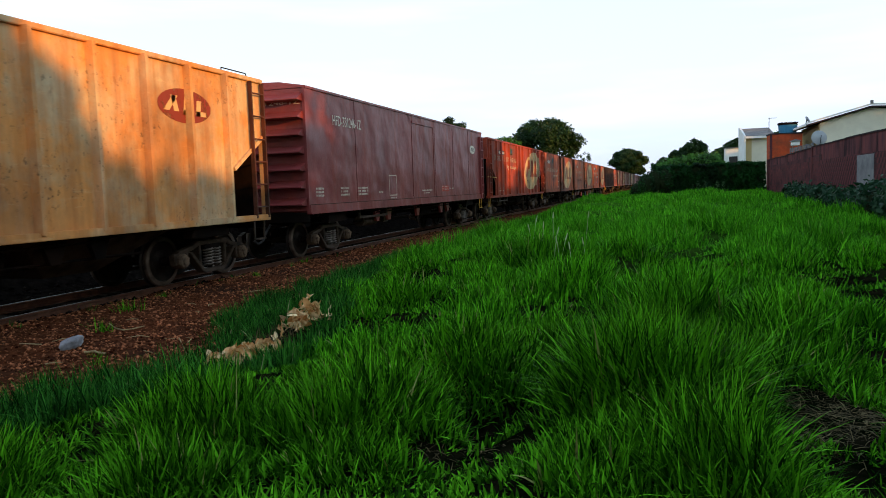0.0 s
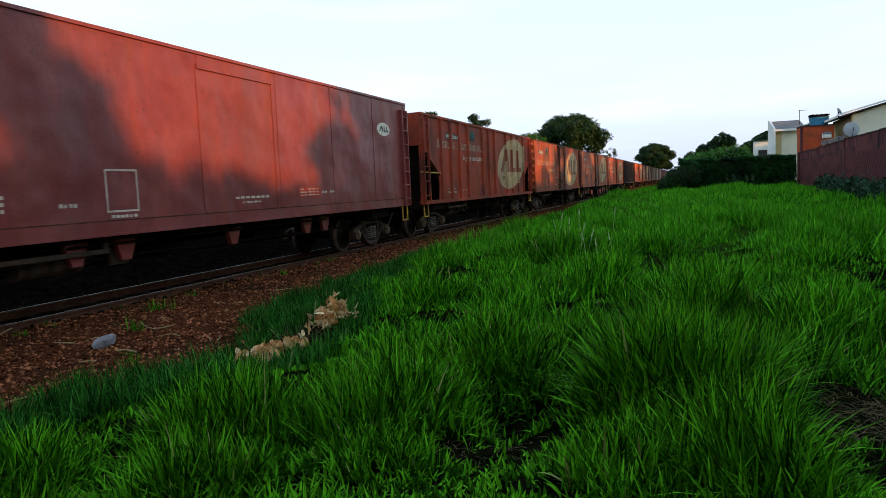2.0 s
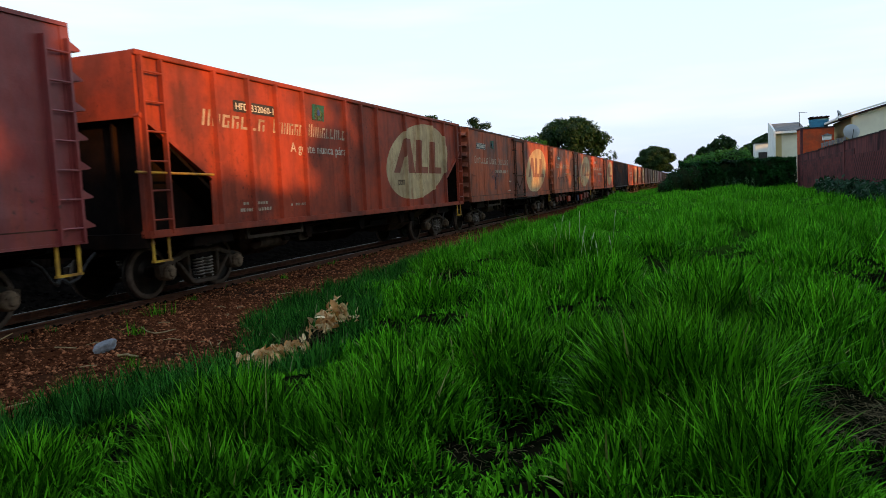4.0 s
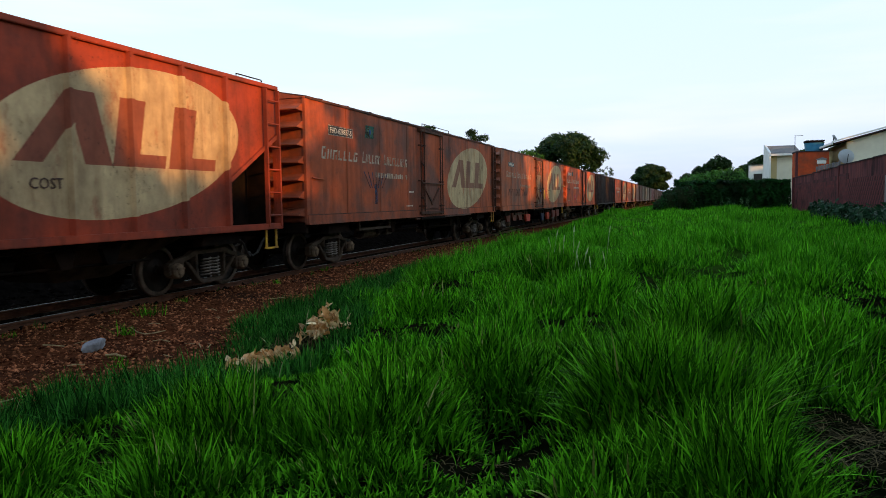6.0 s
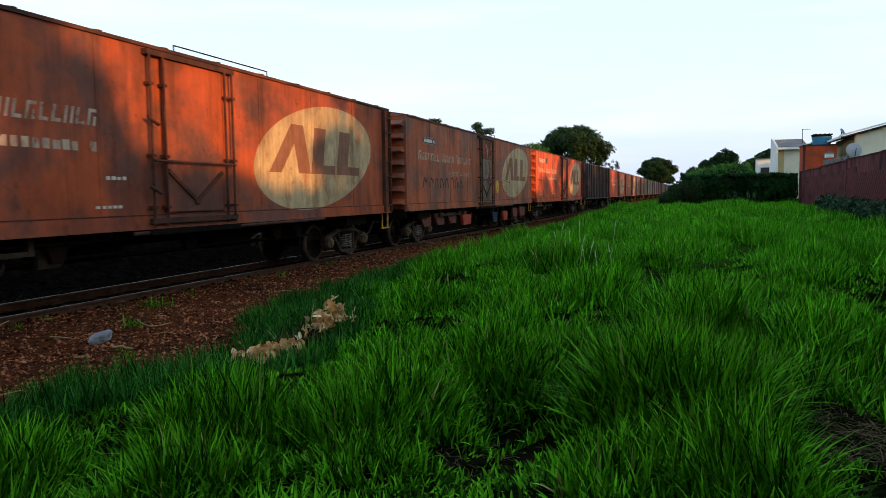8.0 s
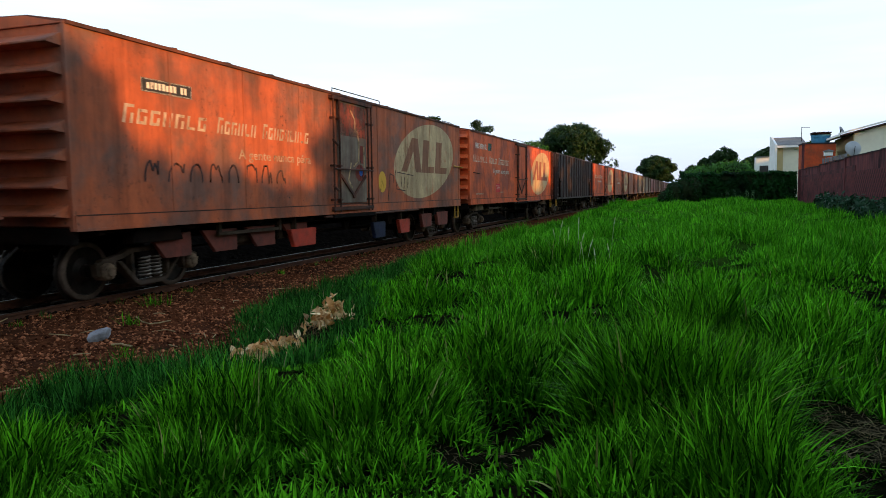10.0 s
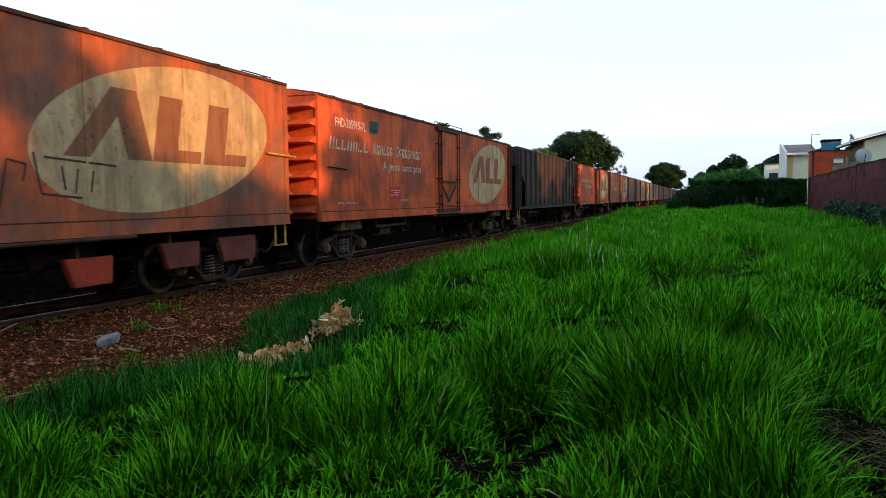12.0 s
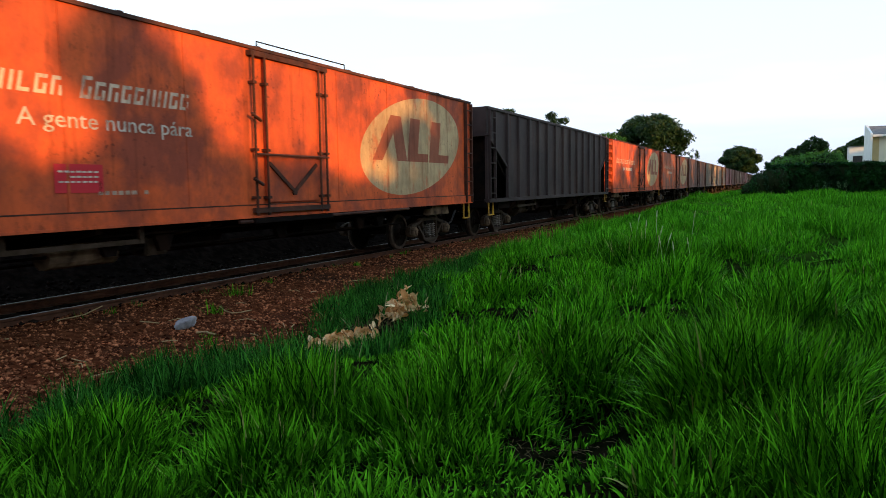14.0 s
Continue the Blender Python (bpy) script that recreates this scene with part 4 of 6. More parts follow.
P_RED = wagon_paint("red_oxide_wagon_paint", (0.425, 0.059, 0.024), (0.225, 0.045, 0.027), RUST, 3, 0.45, logo=(42.56 - 38.75, 2.41, 2.52, 1.06, CREAM, (0.28, 0.06, 0.035), 0.2))
P_BROWN = wagon_paint("faded_orange_brown_paint", (0.524, 0.099, 0.030), (0.207, 0.075, 0.052), RUST, 4, 0.6, dapple_grime=0.75, logo=(59.18 - 55.10, 2.32, 2.50, 1.06, CREAM, (0.26, 0.10, 0.06), 0.3))
P_DULL = wagon_paint("dull_rust_brown_paint", (0.552, 0.124, 0.044), (0.248, 0.110, 0.076), RUST, 5, 0.65, logo=(77.04 - 72.10, 2.44, 2.5, 1.06, CREAM, (0.28, 0.10, 0.05), 0.25))
P_BRIGHT = wagon_paint("orange_red_wagon_paint", (0.802, 0.132, 0.035), (0.354, 0.073, 0.038), RUST, 6, 0.4, fade_amount=0.25, dapple_grime=0.5, logo=(94.10 - 89.35, 2.42, 2.42, 1.06, CREAM, (0.34, 0.08, 0.04), 0.3))
P_BLACK = wagon_paint("sooty_black_wagon_paint", (0.042, 0.027, 0.027), (0.065, 0.042, 0.038), (0.10, 0.04, 0.025), 7, 0.4, dapple_grime=0.35)
P_CREAMRED = wagon_paint("pale_weathered_paint", (0.27, 0.215, 0.16), (0.15, 0.105, 0.08), RUST, 8, 0.75, dapple_grime=0.7, logo=(12.6 - 7.925, 2.44, 2.4, 1.06, CREAM, (0.30, 0.09, 0.05), 0.5))
# these two brown paints are darkened and greyed for the shade on far wagons
P_FAR = wagon_paint("shade_greyed_brown_paint", (0.242, 0.110, 0.073), (0.154, 0.088, 0.068), RUST, 9, 0.5, logo=(12.6 - 7.925, 2.44, 2.4, 1.06, (0.48, 0.38, 0.26), (0.20, 0.08, 0.05), 0.6))
P_FAR2 = wagon_paint("shade_dulled_brown_paint", (0.220, 0.094, 0.066), (0.143, 0.075, 0.061), RUST, 11, 0.5)
P_PALE = wagon_paint("greyed_pale_paint", (0.30, 0.23, 0.17), (0.20, 0.13, 0.10), RUST, 10, 0.5)
CARS = []


def letter_company(car, y0, z, seed, mat=None, x=HALF_W + 0.006, w=5.15):
    """The owner's name as plain leaning strokes in three words."""
    bm = bmesh.new()
    r = random.Random(seed)
    for a, b, n in ((0.0, 0.365, 7), (0.41, 0.635, 6), (0.67, 1.0, 9)):
        pitch = (b - a) * w / n
        for i in range(n):
            y, tall = y0 + a * w + i * pitch, 0.27 if i == 0 else 0.22
            k, t = pitch * 0.74, 0.22 * pitch
            rect(bm, y, y + t, z, z + tall, x, 0.22)
            kind = r.randrange(4)
            if kind != 0:
                rect(bm, y + k - t, y + k, z, z + tall * (1.0 if kind == 1 else 0.55), x, 0.22)
            if kind in (0, 2):
                rect(bm, y, y + k, z, z + 0.045, x + 0.001, 0.22)
            if kind in (2, 3):
                rect(bm, y + 0.2 * tall, y + k + 0.15 * tall, z + tall - 0.045, z + tall, x + 0.001, 0.22)
    tagged(part("company_name", bm, mat or M_NAME, car), kind="stuff")


M_PATCH = lettering_mat("crimson_paint", (0.55, 0.03, 0.04), 0.1)


def end_number(car, h, body, mat=None):
    me = text_mesh("lettering", body, 0.15, mat or M_WHITE, 1.25)
    for v in me.vertices:
        v.co = (v.co.y, -v.co.x, v.co.z)
    ob = part("lettering", me, None, car)
    ob.location = (-0.1, -h - 0.004, 3.05)


# leading hopper, dirty cream
car, h = hopper("dirty cream and rust hopper wagon with ribbed sides", -3.05, P_TAN, True, length=15.4, posts=[-7.7 + 0.54 + 1.045 * i for i in range(14)], cut=1.08, z_low=1.99, z_end=2.66, bogie_at=1.35, deep=0.12)
bm = bmesh.new()
for k, (rr, hh, mat, nm) in enumerate(((0.69, 0.28, M_REDBOX, "red oval emblem"),)):
    x = HALF_W - 0.024
    bm.faces.new([bm.verts.new((x, 5.34 + rr * math.cos(a * math.pi / 16), 3.0 + hh * math.sin(a * math.pi / 16))) for a in range(32)])
    part("emblem", bm, lettering_mat("emblem_red", (0.20, 0.035, 0.022), 0.35), car, nm)
bm = bmesh.new()
x = HALF_W - 0.018
for y0, y1, z0, z1, ln in ((4.78, 4.92, 2.90, 3.15, 0.9), (5.04, 5.16, 2.90, 3.15, -0.3), (5.27, 5.39, 2.86, 3.15, 0.15), (5.27, 5.53, 2.86, 2.94, 0), (5.60, 5.72, 2.86, 3.12, 0.15), (5.60, 5.88, 2.86, 2.94, 0)):
    rect(bm, y0, y1, z0, z1, x, ln)
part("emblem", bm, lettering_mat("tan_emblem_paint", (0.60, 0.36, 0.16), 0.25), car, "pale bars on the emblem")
bm = bmesh.new()
rect(bm, -0.1, 1.05, 2.3, 3.3, HALF_W - 0.024, 0.35)
part("emblem", bm, M_PLATE, car, "dark painted patch")
CARS.append(car)

# maroon closed wagon
car, h = boxcar("maroon closed wagon with smooth dented sides and ribbed end", 14.10, P_MAROON, True, length=15.9, door=False, up=0.14)
o = 14.10 + h
lettering(car, "HFD-331246-1Z", 15.45 - o, 3.10, 0.24, 1.66, M_WHITE2)
frame_lines(car, 18.98 - o, 19.58 - o, 1.36, 1.95, 0.025, M_WHITE)
for s in (-1, 1):
    for y in (21.06, 23.25):
        part("door_edge", box(bmesh.new(), s * HALF_W - 0.01, s * HALF_W + 0.012, y - o - 0.02, y - o + 0.02, 1.3, 3.62), P_MAROON, car)
    part("door_edge", box(bmesh.new(), s * HALF_W - 0.01, s * HALF_W + 0.03, 21.06 - o, 23.25 - o, 3.58, 3.64), P_MAROON, car)
bm = bmesh.new()
x = HALF_W + 0.006
bm.faces.new([bm.verts.new((x, 28.45 - o + 0.40 * math.cos(a * math.pi / 16), 3.06 + 0.17 * math.sin(a * math.pi / 16))) for a in range(32)])
part("emblem", bm, M_WHITE2, car, "small white oval emblem")
bm = bmesh.new()
for y0, y1, z0, z1, ln in ((28.17, 28.23, 3.0, 3.14, 0.8), (28.33, 28.40, 3.0, 3.14, -0.1), (28.46, 28.51, 2.99, 3.14, 0), (28.46, 28.58, 2.99, 3.03, 0), (28.63, 28.68, 2.99, 3.13, 0), (28.63, 28.75, 2.99, 3.03, 0)):
    rect(bm, y0 - o, y1 - o, z0, z1, x + 0.006, ln)
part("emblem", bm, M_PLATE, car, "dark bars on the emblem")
bars(car, [(a - o, b - o, z, z + 0.045, n) for z in (1.42, 1.50, 1.58) for a, b, n in ((14.45, 14.85, 6), (15.75, 16.25, 7), (16.8, 17.45, 9))] + [(18.2 - o, 18.5 - o, 1.45, 1.50, 4), (19.05 - o, 19.55 - o, 1.28, 1.32, 6), (20.2 - o, 21.2 - o, 1.14, 1.18, 9)], M_WHITE, seed=2)
bars(car, [(24.5 - o, 26.2 - o, 1.10, 1.15, 14), (21.9 - o, 23.0 - o, 1.46, 1.50, 7), (22.1 - o, 22.7 - o, 1.38, 1.41, 5), (25.0 - o, 25.6 - o, 1.50, 1.54, 5)], M_WHITE, seed=3)
bm = bmesh.new()
rect(bm, 24.05 - o, 24.95 - o, 1.42, 1.62)
part("painted_patch", bm, M_REDBOX, car, "small bright red patch with pale lines")
bars(car, [(24.1 - o, 24.9 - o, z, z + 0.02, 5) for z in (1.46, 1.52, 1.58)], M_WHITE, x=HALF_W + 0.010, seed=4)
me = text_mesh("lettering", "331246-1Z", 0.15, M_WHITE2, 1.15)
for v in me.vertices:
    v.co = (v.co.y, -v.co.x, v.co.z)
ob = part("lettering", me, None, car)
ob.location = (0.08, -h - 0.006, 3.47)
CARS.append(car)

# red hopper with the big emblem
car, h = hopper("red-oxide hopper wagon with a large cream oval emblem", 31.15, P_RED, True, length=15.2,
                posts=[u - 38.75 for u in (32.95, 33.92, 34.84, 35.84, 37.74, 38.59, 39.5, 41.39, 42.48, 43.58, 44.7)], cut=1.60, z_end=2.82, z_low=1.9)
o = 31.15 + h
x = HALF_W - 0.022
part("number_plate", box(bmesh.new(), x - 0.004, x, 33.50 - o, 34.82 - o, 3.06, 3.26), M_PLATE, car)
lettering(car, "HFD-332060-1", 33.56 - o, 3.10, 0.12, 1.2, M_WHITE2, x + 0.006)
letter_company(car, 32.6 - o, 2.76, 3, x=x)
lettering(car, "A gente nunca pára", 35.32 - o, 2.42, 0.19, 2.42, M_WHITE, x)
bars(car, [(33.5 - o, 34.5 - o, 1.3, 1.36, 12), (33.6 - o, 34.4 - o, 1.42, 1.47, 9), (35.2 - o, 35.8 - o, 1.35, 1.40, 7)], M_PALE, seed=5, x=x)
flag(car, 36.25 - o, 3.12, 0.52, 0.34, True, x)
part("brake_lever", tube(bmesh.new(), (HALF_W + 0.02, -h - 0.15, 1.98), (HALF_W + 0.02, -h + 1.6, 1.95), 0.02, 8), M_YELLOW, car, "yellow lever")
lettering(car, "COST", 40.75 - o, 1.72, 0.14, 0.5, M_SCRAWL2, x + 0.006)
CARS.append(car)

# brown boxcar with plug door
car, h = boxcar("orange-brown boxcar with plug door and cream oval emblem", 47.40, P_BROWN, True, length=15.4, door_at=6.62)
o = 47.40 + h
part("number_plate", box(bmesh.new(), HALF_W, HALF_W + 0.006, 48.40 - o, 49.62 - o, 3.00, 3.22), M_PLATE, car)
frame_lines(car, 48.40 - o, 49.62 - o, 3.00, 3.22, 0.02, M_WHITE2)
lettering(car, "FHD-628837-5", 48.48 - o, 3.05, 0.125, 1.06, M_WHITE2, HALF_W + 0.012)
letter_company(car, 48.05 - o, 2.46, 7, w=5.05)
bars(car, [(50.9 - o, 53.1 - o, 2.12, 2.25, 15)], M_PALE, "slogan", seed=9)
bars(car, [(53.2 - o, 53.6 - o, 1.75, 1.80, 4), (52.9 - o, 53.5 - o, 1.36, 1.40, 6)], M_WHITE, seed=10)
flag(car, 50.32 - o, 3.08, 0.50, 0.31)
bm = bmesh.new()
for k in range(7):
    a = -0.9 + 0.3 * k
    rect(bm, 50.55 - o + 0.12 * k, 50.60 - o + 0.12 * k, 1.85, 2.25, lean=a)
rect(bm, 50.85 - o, 51.0 - o, 1.45, 1.95)
tagged(part("graffiti", bm, M_SCRAWL, car, "dark blue scrawl"), "dark blue scrawl", kind="stuff")
tube_hook = tube(bmesh.new(), (HALF_W + 0.03, 47.6 - o, 2.03), (HALF_W + 0.03, 48.1 - o, 2.0), 0.014, 6)
part("grab_iron", tube_hook, P_BROWN, car)
end_number(car, h, "628837-5", M_PALE)
CARS.append(car)

# dull boxcar with red guard plates
car, h = boxcar("rust-brown boxcar with pale door and cream oval emblem", 64.00, P_DULL, True, red_panels=True, panel=P_CREAMRED, length=16.2, door_at=7.0, climb=False)
o = 64.00 + h
part("number_plate", box(bmesh.new(), HALF_W, HALF_W + 0.006, 65.3 - o, 66.4 - o, 3.00, 3.20), M_PLATE, car)
frame_lines(car, 65.3 - o, 66.4 - o, 3.00, 3.20, 0.02, M_WHITE2)
bars(car, [(65.4 - o, 66.3 - o, 3.05, 3.15, 11)], M_WHITE2, "marking", HALF_W + 0.012, 11)
letter_company(car, 64.9 - o, 2.52, 12)
lettering(car, "A gente nunca pára", 67.6 - o, 2.12, 0.17, 2.5, M_PALE)
for k in range(8):
    bm, r = bmesh.new(), random.Random(130 + k)
    y0 = 65.3 + 0.5 * k - o
    tall, wide, n = r.uniform(0.24, 0.38), r.uniform(0.24, 0.40), r.randrange(6, 10)
    pts = [(y0 + wide * (0.5 - 0.5 * math.cos(math.pi * i / n)), 1.70 + tall * abs(math.sin(math.pi * i / n * r.choice((1, 1, 1.5))))) for i in range(n + 1)]
    for a, b in zip(pts, pts[1:]):
        beam(bm, a, b, 0.035, HALF_W + 0.004, HALF_W + 0.007)
    tagged(part("graffiti", bm, M_SCRAWL2, car), "thin dark scrawl", kind="stuff")
x = HALF_W + 0.047
M_TAG_R, M_TAG_Y, M_TAG_B = lettering_mat("spray_red", (0.16, 0.03, 0.02), 0.6), lettering_mat("spray_straw", (0.55, 0.38, 0.20), 0.9), lettering_mat("spray_blue", (0.03, 0.10, 0.36), 0.1)
bm = bmesh.new()
rect(bm, 71.32 - o, 72.70 - o, 2.80, 3.52, x)
part("graffiti", bm, lettering_mat("old_red_paint", (0.26, 0.06, 0.035), 1.05), car, "worn red upper field of the door")
bm = bmesh.new()
bm.faces.new([bm.verts.new((x + 0.004, 72.35 - o + 0.24 * math.cos(a * math.pi / 10), 1.98 + 0.20 * math.sin(a * math.pi / 10))) for a in range(20)])
part("graffiti", bm, M_TAG_R, car, "dark red sprayed shape")
bm = bmesh.new()
rect(bm, 72.36 - o, 72.54 - o, 2.20, 2.62, x + 0.004)
part("graffiti", bm, M_TAG_R, car, "dark red sprayed stroke")
bm = bmesh.new()
bm.faces.new([bm.verts.new((x + 0.008, 72.40 - o + 0.09 * math.cos(a * math.pi / 8), 1.99 + 0.09 * math.sin(a * math.pi / 8))) for a in range(16)])
part("graffiti", bm, M_TAG_B, car, "blue sprayed dot")
bm = bmesh.new()
for y0, z0, y1, z1 in ((72.02, 2.12, 72.28, 2.26), (72.28, 2.26, 72.32, 2.70), (72.32, 2.70, 72.22, 2.95), (71.9, 3.4, 72.12, 3.2), (72.12, 3.2, 72.12, 2.9), (72.58, 2.6, 72.6, 2.1), (71.75, 1.8, 71.9, 2.2), (71.75, 1.8, 71.95, 1.62)):
    beam(bm, (y0 - o, z0), (y1 - o, z1), 0.04, x + 0.003, x + 0.006)
tagged(part("graffiti", bm, M_TAG_Y, car), "straw-coloured sprayed outline", kind="stuff")
bm = bmesh.new()
bm.faces.new([bm.verts.new((HALF_W + 0.006, 73.75 - o + 0.24 * math.cos(a * math.pi / 12), 1.78 + 0.27 * math.sin(a * math.pi / 12))) for a in range(24)])
part("graffiti", bm, M_OCHRE, car, "ochre painted blot")
bm = bmesh.new()
for y0, z0, y1, z1 in ((74.1, 1.3, 74.25, 2.0), (74.25, 2.0, 74.5, 1.95), (74.5, 1.95, 74.45, 1.75), (74.6, 2.1, 74.7, 1.6), (74.7, 1.6, 75.3, 1.55), (74.75, 2.05, 75.9, 1.98), (75.0, 1.95, 75.05, 1.65), (75.25, 1.92, 75.2, 1.6), (75.5, 1.9, 75.45, 1.62)):
    beam(bm, (y0 - o, z0), (y1 - o, z1), 0.025, HALF_W + 0.004, HALF_W + 0.007)
tagged(part("graffiti", bm, M_SCRAWL2, car), "thin dark scrawl", kind="stuff")
CARS.append(car)

# bright orange-red boxcar
car, h = boxcar("bright orange-red boxcar with plug door and cream oval emblem", 81.40, P_BRIGHT, True, length=15.9)
o = 81.40 + h
lettering(car, "FHD-305919-7L", 82.15 - o, 3.10, 0.2, 1.5, M_WHITE2)
flag(car, 83.85 - o, 3.09, 0.5, 0.29)
letter_company(car, 81.85 - o, 2.60, 15, M_NAME2, w=5.32)
lettering(car, "A gente nunca pára", 84.61 - o, 2.24, 0.2, 2.58, M_WHITE)
bars(car, [(85.6 - o, 86.4 - o, 1.45, 1.5, 8), (82.2 - o, 83.2 - o, 1.4, 1.45, 8)], M_PALE, seed=16)
bm = bmesh.new()
rect(bm, 85.02 - o, 85.68 - o, 1.48, 1.82)
part("painted_patch", bm, M_PATCH, car, "crimson patch with pale lines")
bars(car, [(85.07 - o, 85.63 - o, z, z + 0.022, 7) for z in (1.60, 1.66, 1.72)], M_WHITE, x=HALF_W + 0.010, seed=1)
part("grab_iron", tube(bmesh.new(), (HALF_W + 0.04, 81.75 - o, 2.20), (HALF_W + 0.04, 82.6 - o, 2.17), 0.014, 6), M_STEEL, car)
end_number(car, h, "FHD-305919-7L")
CARS.append(car)

# black hopper
car, h = hopper("sooty black hopper wagon with ribbed sides", 98.55, P_BLACK, True, length=15.75, z_end=2.95, z_low=2.05, cut=1.65)
CARS.append(car)

# the rest of the train, further off
FAR = [("orange-red", P_BRIGHT), ("rust-brown", P_DULL), ("greyed brown", P_FAR), ("pale weathered", P_PALE), ("dark", P_BLACK), ("maroon", P_MAROON), ("dull brown", P_FAR2), ("cream and rust", P_CREAMRED)]
u = 115.55
for i, k in enumerate((0, 1, 6, 7, 3, 5, 6, 2, 6, 5, 2, 6, 5, 6)):
    word, paint = FAR[k]
    car, h = boxcar(word + " boxcar with ribbed ends, further back in the train", u, paint, i < 2, length=15.85)
    if k in (0, 1, 2):
        letter_company(car, 0.9 - h, 2.55, 20 + i, M_NAME2 if k == 0 else M_NAME)
        bars(car, [(2.6 - h, 5.2 - h, 2.2, 2.36, 15)], M_WHITE, "slogan", seed=40 + i)
    CARS.append(car)
    u += 16.95


# ---- grass ----
def blades(name, tufts, per, length, width, segs, mat, label, seed, spread=0.09, lean=(0.15, 0.9), category="grass"):
    """Tufts of bent, tapering blades joined as one; tufts: x, y and a height factor each."""
    r = np.random.RandomState(seed)
    tx, ty, tf = (np.repeat(a, per) for a in tufts[:3])
    n = len(tx)
    to, k = (np.repeat(a, per) for a in tufts[3:]) if len(tufts) > 3 else (r.uniform(0, 2 * np.pi, n), np.zeros(n))
    a = r.uniform(0, 2 * np.pi, n)
    q = np.sqrt(r.rand(n))
    x, y = tx + spread * q * np.cos(a), ty + spread * q * np.sin(a)
    d = r.uniform(0, 2 * np.pi, n)
    pull = k * 0.8
    d = np.arctan2(np.sin(d) + pull * np.sin(to), np.cos(d) + pull * np.cos(to))
    ln = length * tf * r.uniform(0.55, 1.15, n)
    tilt = lean[0] + (lean[1] - lean[0]) * r.rand(n) ** 1.8
    tilt = tilt + 0.55 * k * r.rand(n)
    bend = r.uniform(0.15, 1.15, n) * (0.5 + 0.6 * tilt)
    w = width * r.uniform(0.6, 1.3, n)
    z0 = ground_z(x, y) - 0.01
    px, py, pz, ang = x.copy(), y.copy(), z0.copy(), tilt.copy()
    cx, cy = -np.sin(d), np.cos(d)
    tw = r.uniform(-0.7, 0.7, n)
    wx, wy = cx * np.cos(tw) + np.cos(d) * np.sin(tw), cy * np.cos(tw) + np.sin(d) * np.sin(tw)
    rows = []
    for k in range(segs + 1):
        f = k / segs
        ww = w * (1 - f ** 1.8) * (0.55 + 0.45 * min(1, 3 * f)) if k < segs else 0 * w
        if k < segs:
            rows.append(np.stack([px - wx * ww / 2, py - wy * ww / 2, pz], -1))
            rows.append(np.stack([px + wx * ww / 2, py + wy * ww / 2, pz], -1))
        else:
            rows.append(np.stack([px, py, pz], -1))
        st = ln / segs
        px, py, pz = px + st * np.sin(ang) * np.cos(d), py + st * np.sin(ang) * np.sin(d), pz + st * np.cos(ang)
        ang = ang + bend / segs
    V = np.stack(rows, 1)
    m = V.shape[1]
    tri = []
    for k in range(segs - 1):
        b = 2 * k
        tri += [(b, b + 1, b + 3), (b, b + 3, b + 2)]
    b = 2 * (segs - 1)
    tri.append((b, b + 1, b + 2))
    F = np.array(tri)[None] + m * np.arange(n)[:, None, None]
    return tagged(new(name, from_arrays(name, V.reshape(-1, 3), F.reshape(-1, 3), mat, True)), label, category, kind="stuff")


def grass_mat(name, a, b, dry, trans=0.2):
    m, N, L, p = material(name, 0.6)
    p.inputs["Specular IOR Level"].default_value, p.inputs["Roughness"].default_value = 0.012, 0.5
    g = N.new("ShaderNodeNewGeometry")
    v = g.outputs["Position"]
    rnd = g.outputs["Random Per Island"]
    col = mixc(N, L, mathn(N, L, "POWER", rnd, 1.6), a, b)
    col = mixc(N, L, mathn(N, L, "MULTIPLY", noise_n(N, L, v, 0.30, 3, 0.5, 0.45, 0.7), 0.5), col, tuple(0.6 * i for i in a))
    col = mixc(N, L, mathn(N, L, "GREATER_THAN", rnd, 0.992), col, dry)
    L.new(col, p.inputs["Base Color"])
    t = N.new("ShaderNodeBsdfTranslucent")
    L.new(col, t.inputs[0])
    mx = N.new("ShaderNodeMixShader")
    mx.inputs[0].default_value = trans
    L.new(p.outputs[0], mx.inputs[1])
    L.new(t.outputs[0], mx.inputs[2])
    L.new(mx.outputs[0], N["Material Output"].inputs[0])
    return m


# one grass in three tones: shade near and light afar put into the colour
M_GRASS = grass_mat("lush_grass_shade_dark", (0.004, 0.026, 0.001), (0.142, 0.515, 0.014), (0.30, 0.30, 0.09), 0.05)
M_GRASS2 = grass_mat("lush_grass_mid_light", (0.007, 0.048, 0.002), (0.148, 0.580, 0.015), (0.30, 0.32, 0.10), 0.06)
M_FIELD = grass_mat("field_grass_light_bright", (0.021, 0.125, 0.005), (0.158, 0.580, 0.020), (0.26, 0.34, 0.07), 0.08)


def bare(x, y):
    """How far the grass thins out round the worn patch of soil."""
    d = np.hypot((x - 1.02) / 0.62, (y - 5.15) / 0.85)
    e = np.hypot((x + 1.22) / 0.17, (y - 3.62) / 0.17)
    return smooth01(0.45, 1.15, np.minimum(d, e))


def trodden(x, y):
    """Short grass before the worn patch."""
    return 0.26 + 0.74 * smooth01(0.55, 1.15, np.hypot((x - 0.92) / 0.55, (y - 4.0) / 1.35))


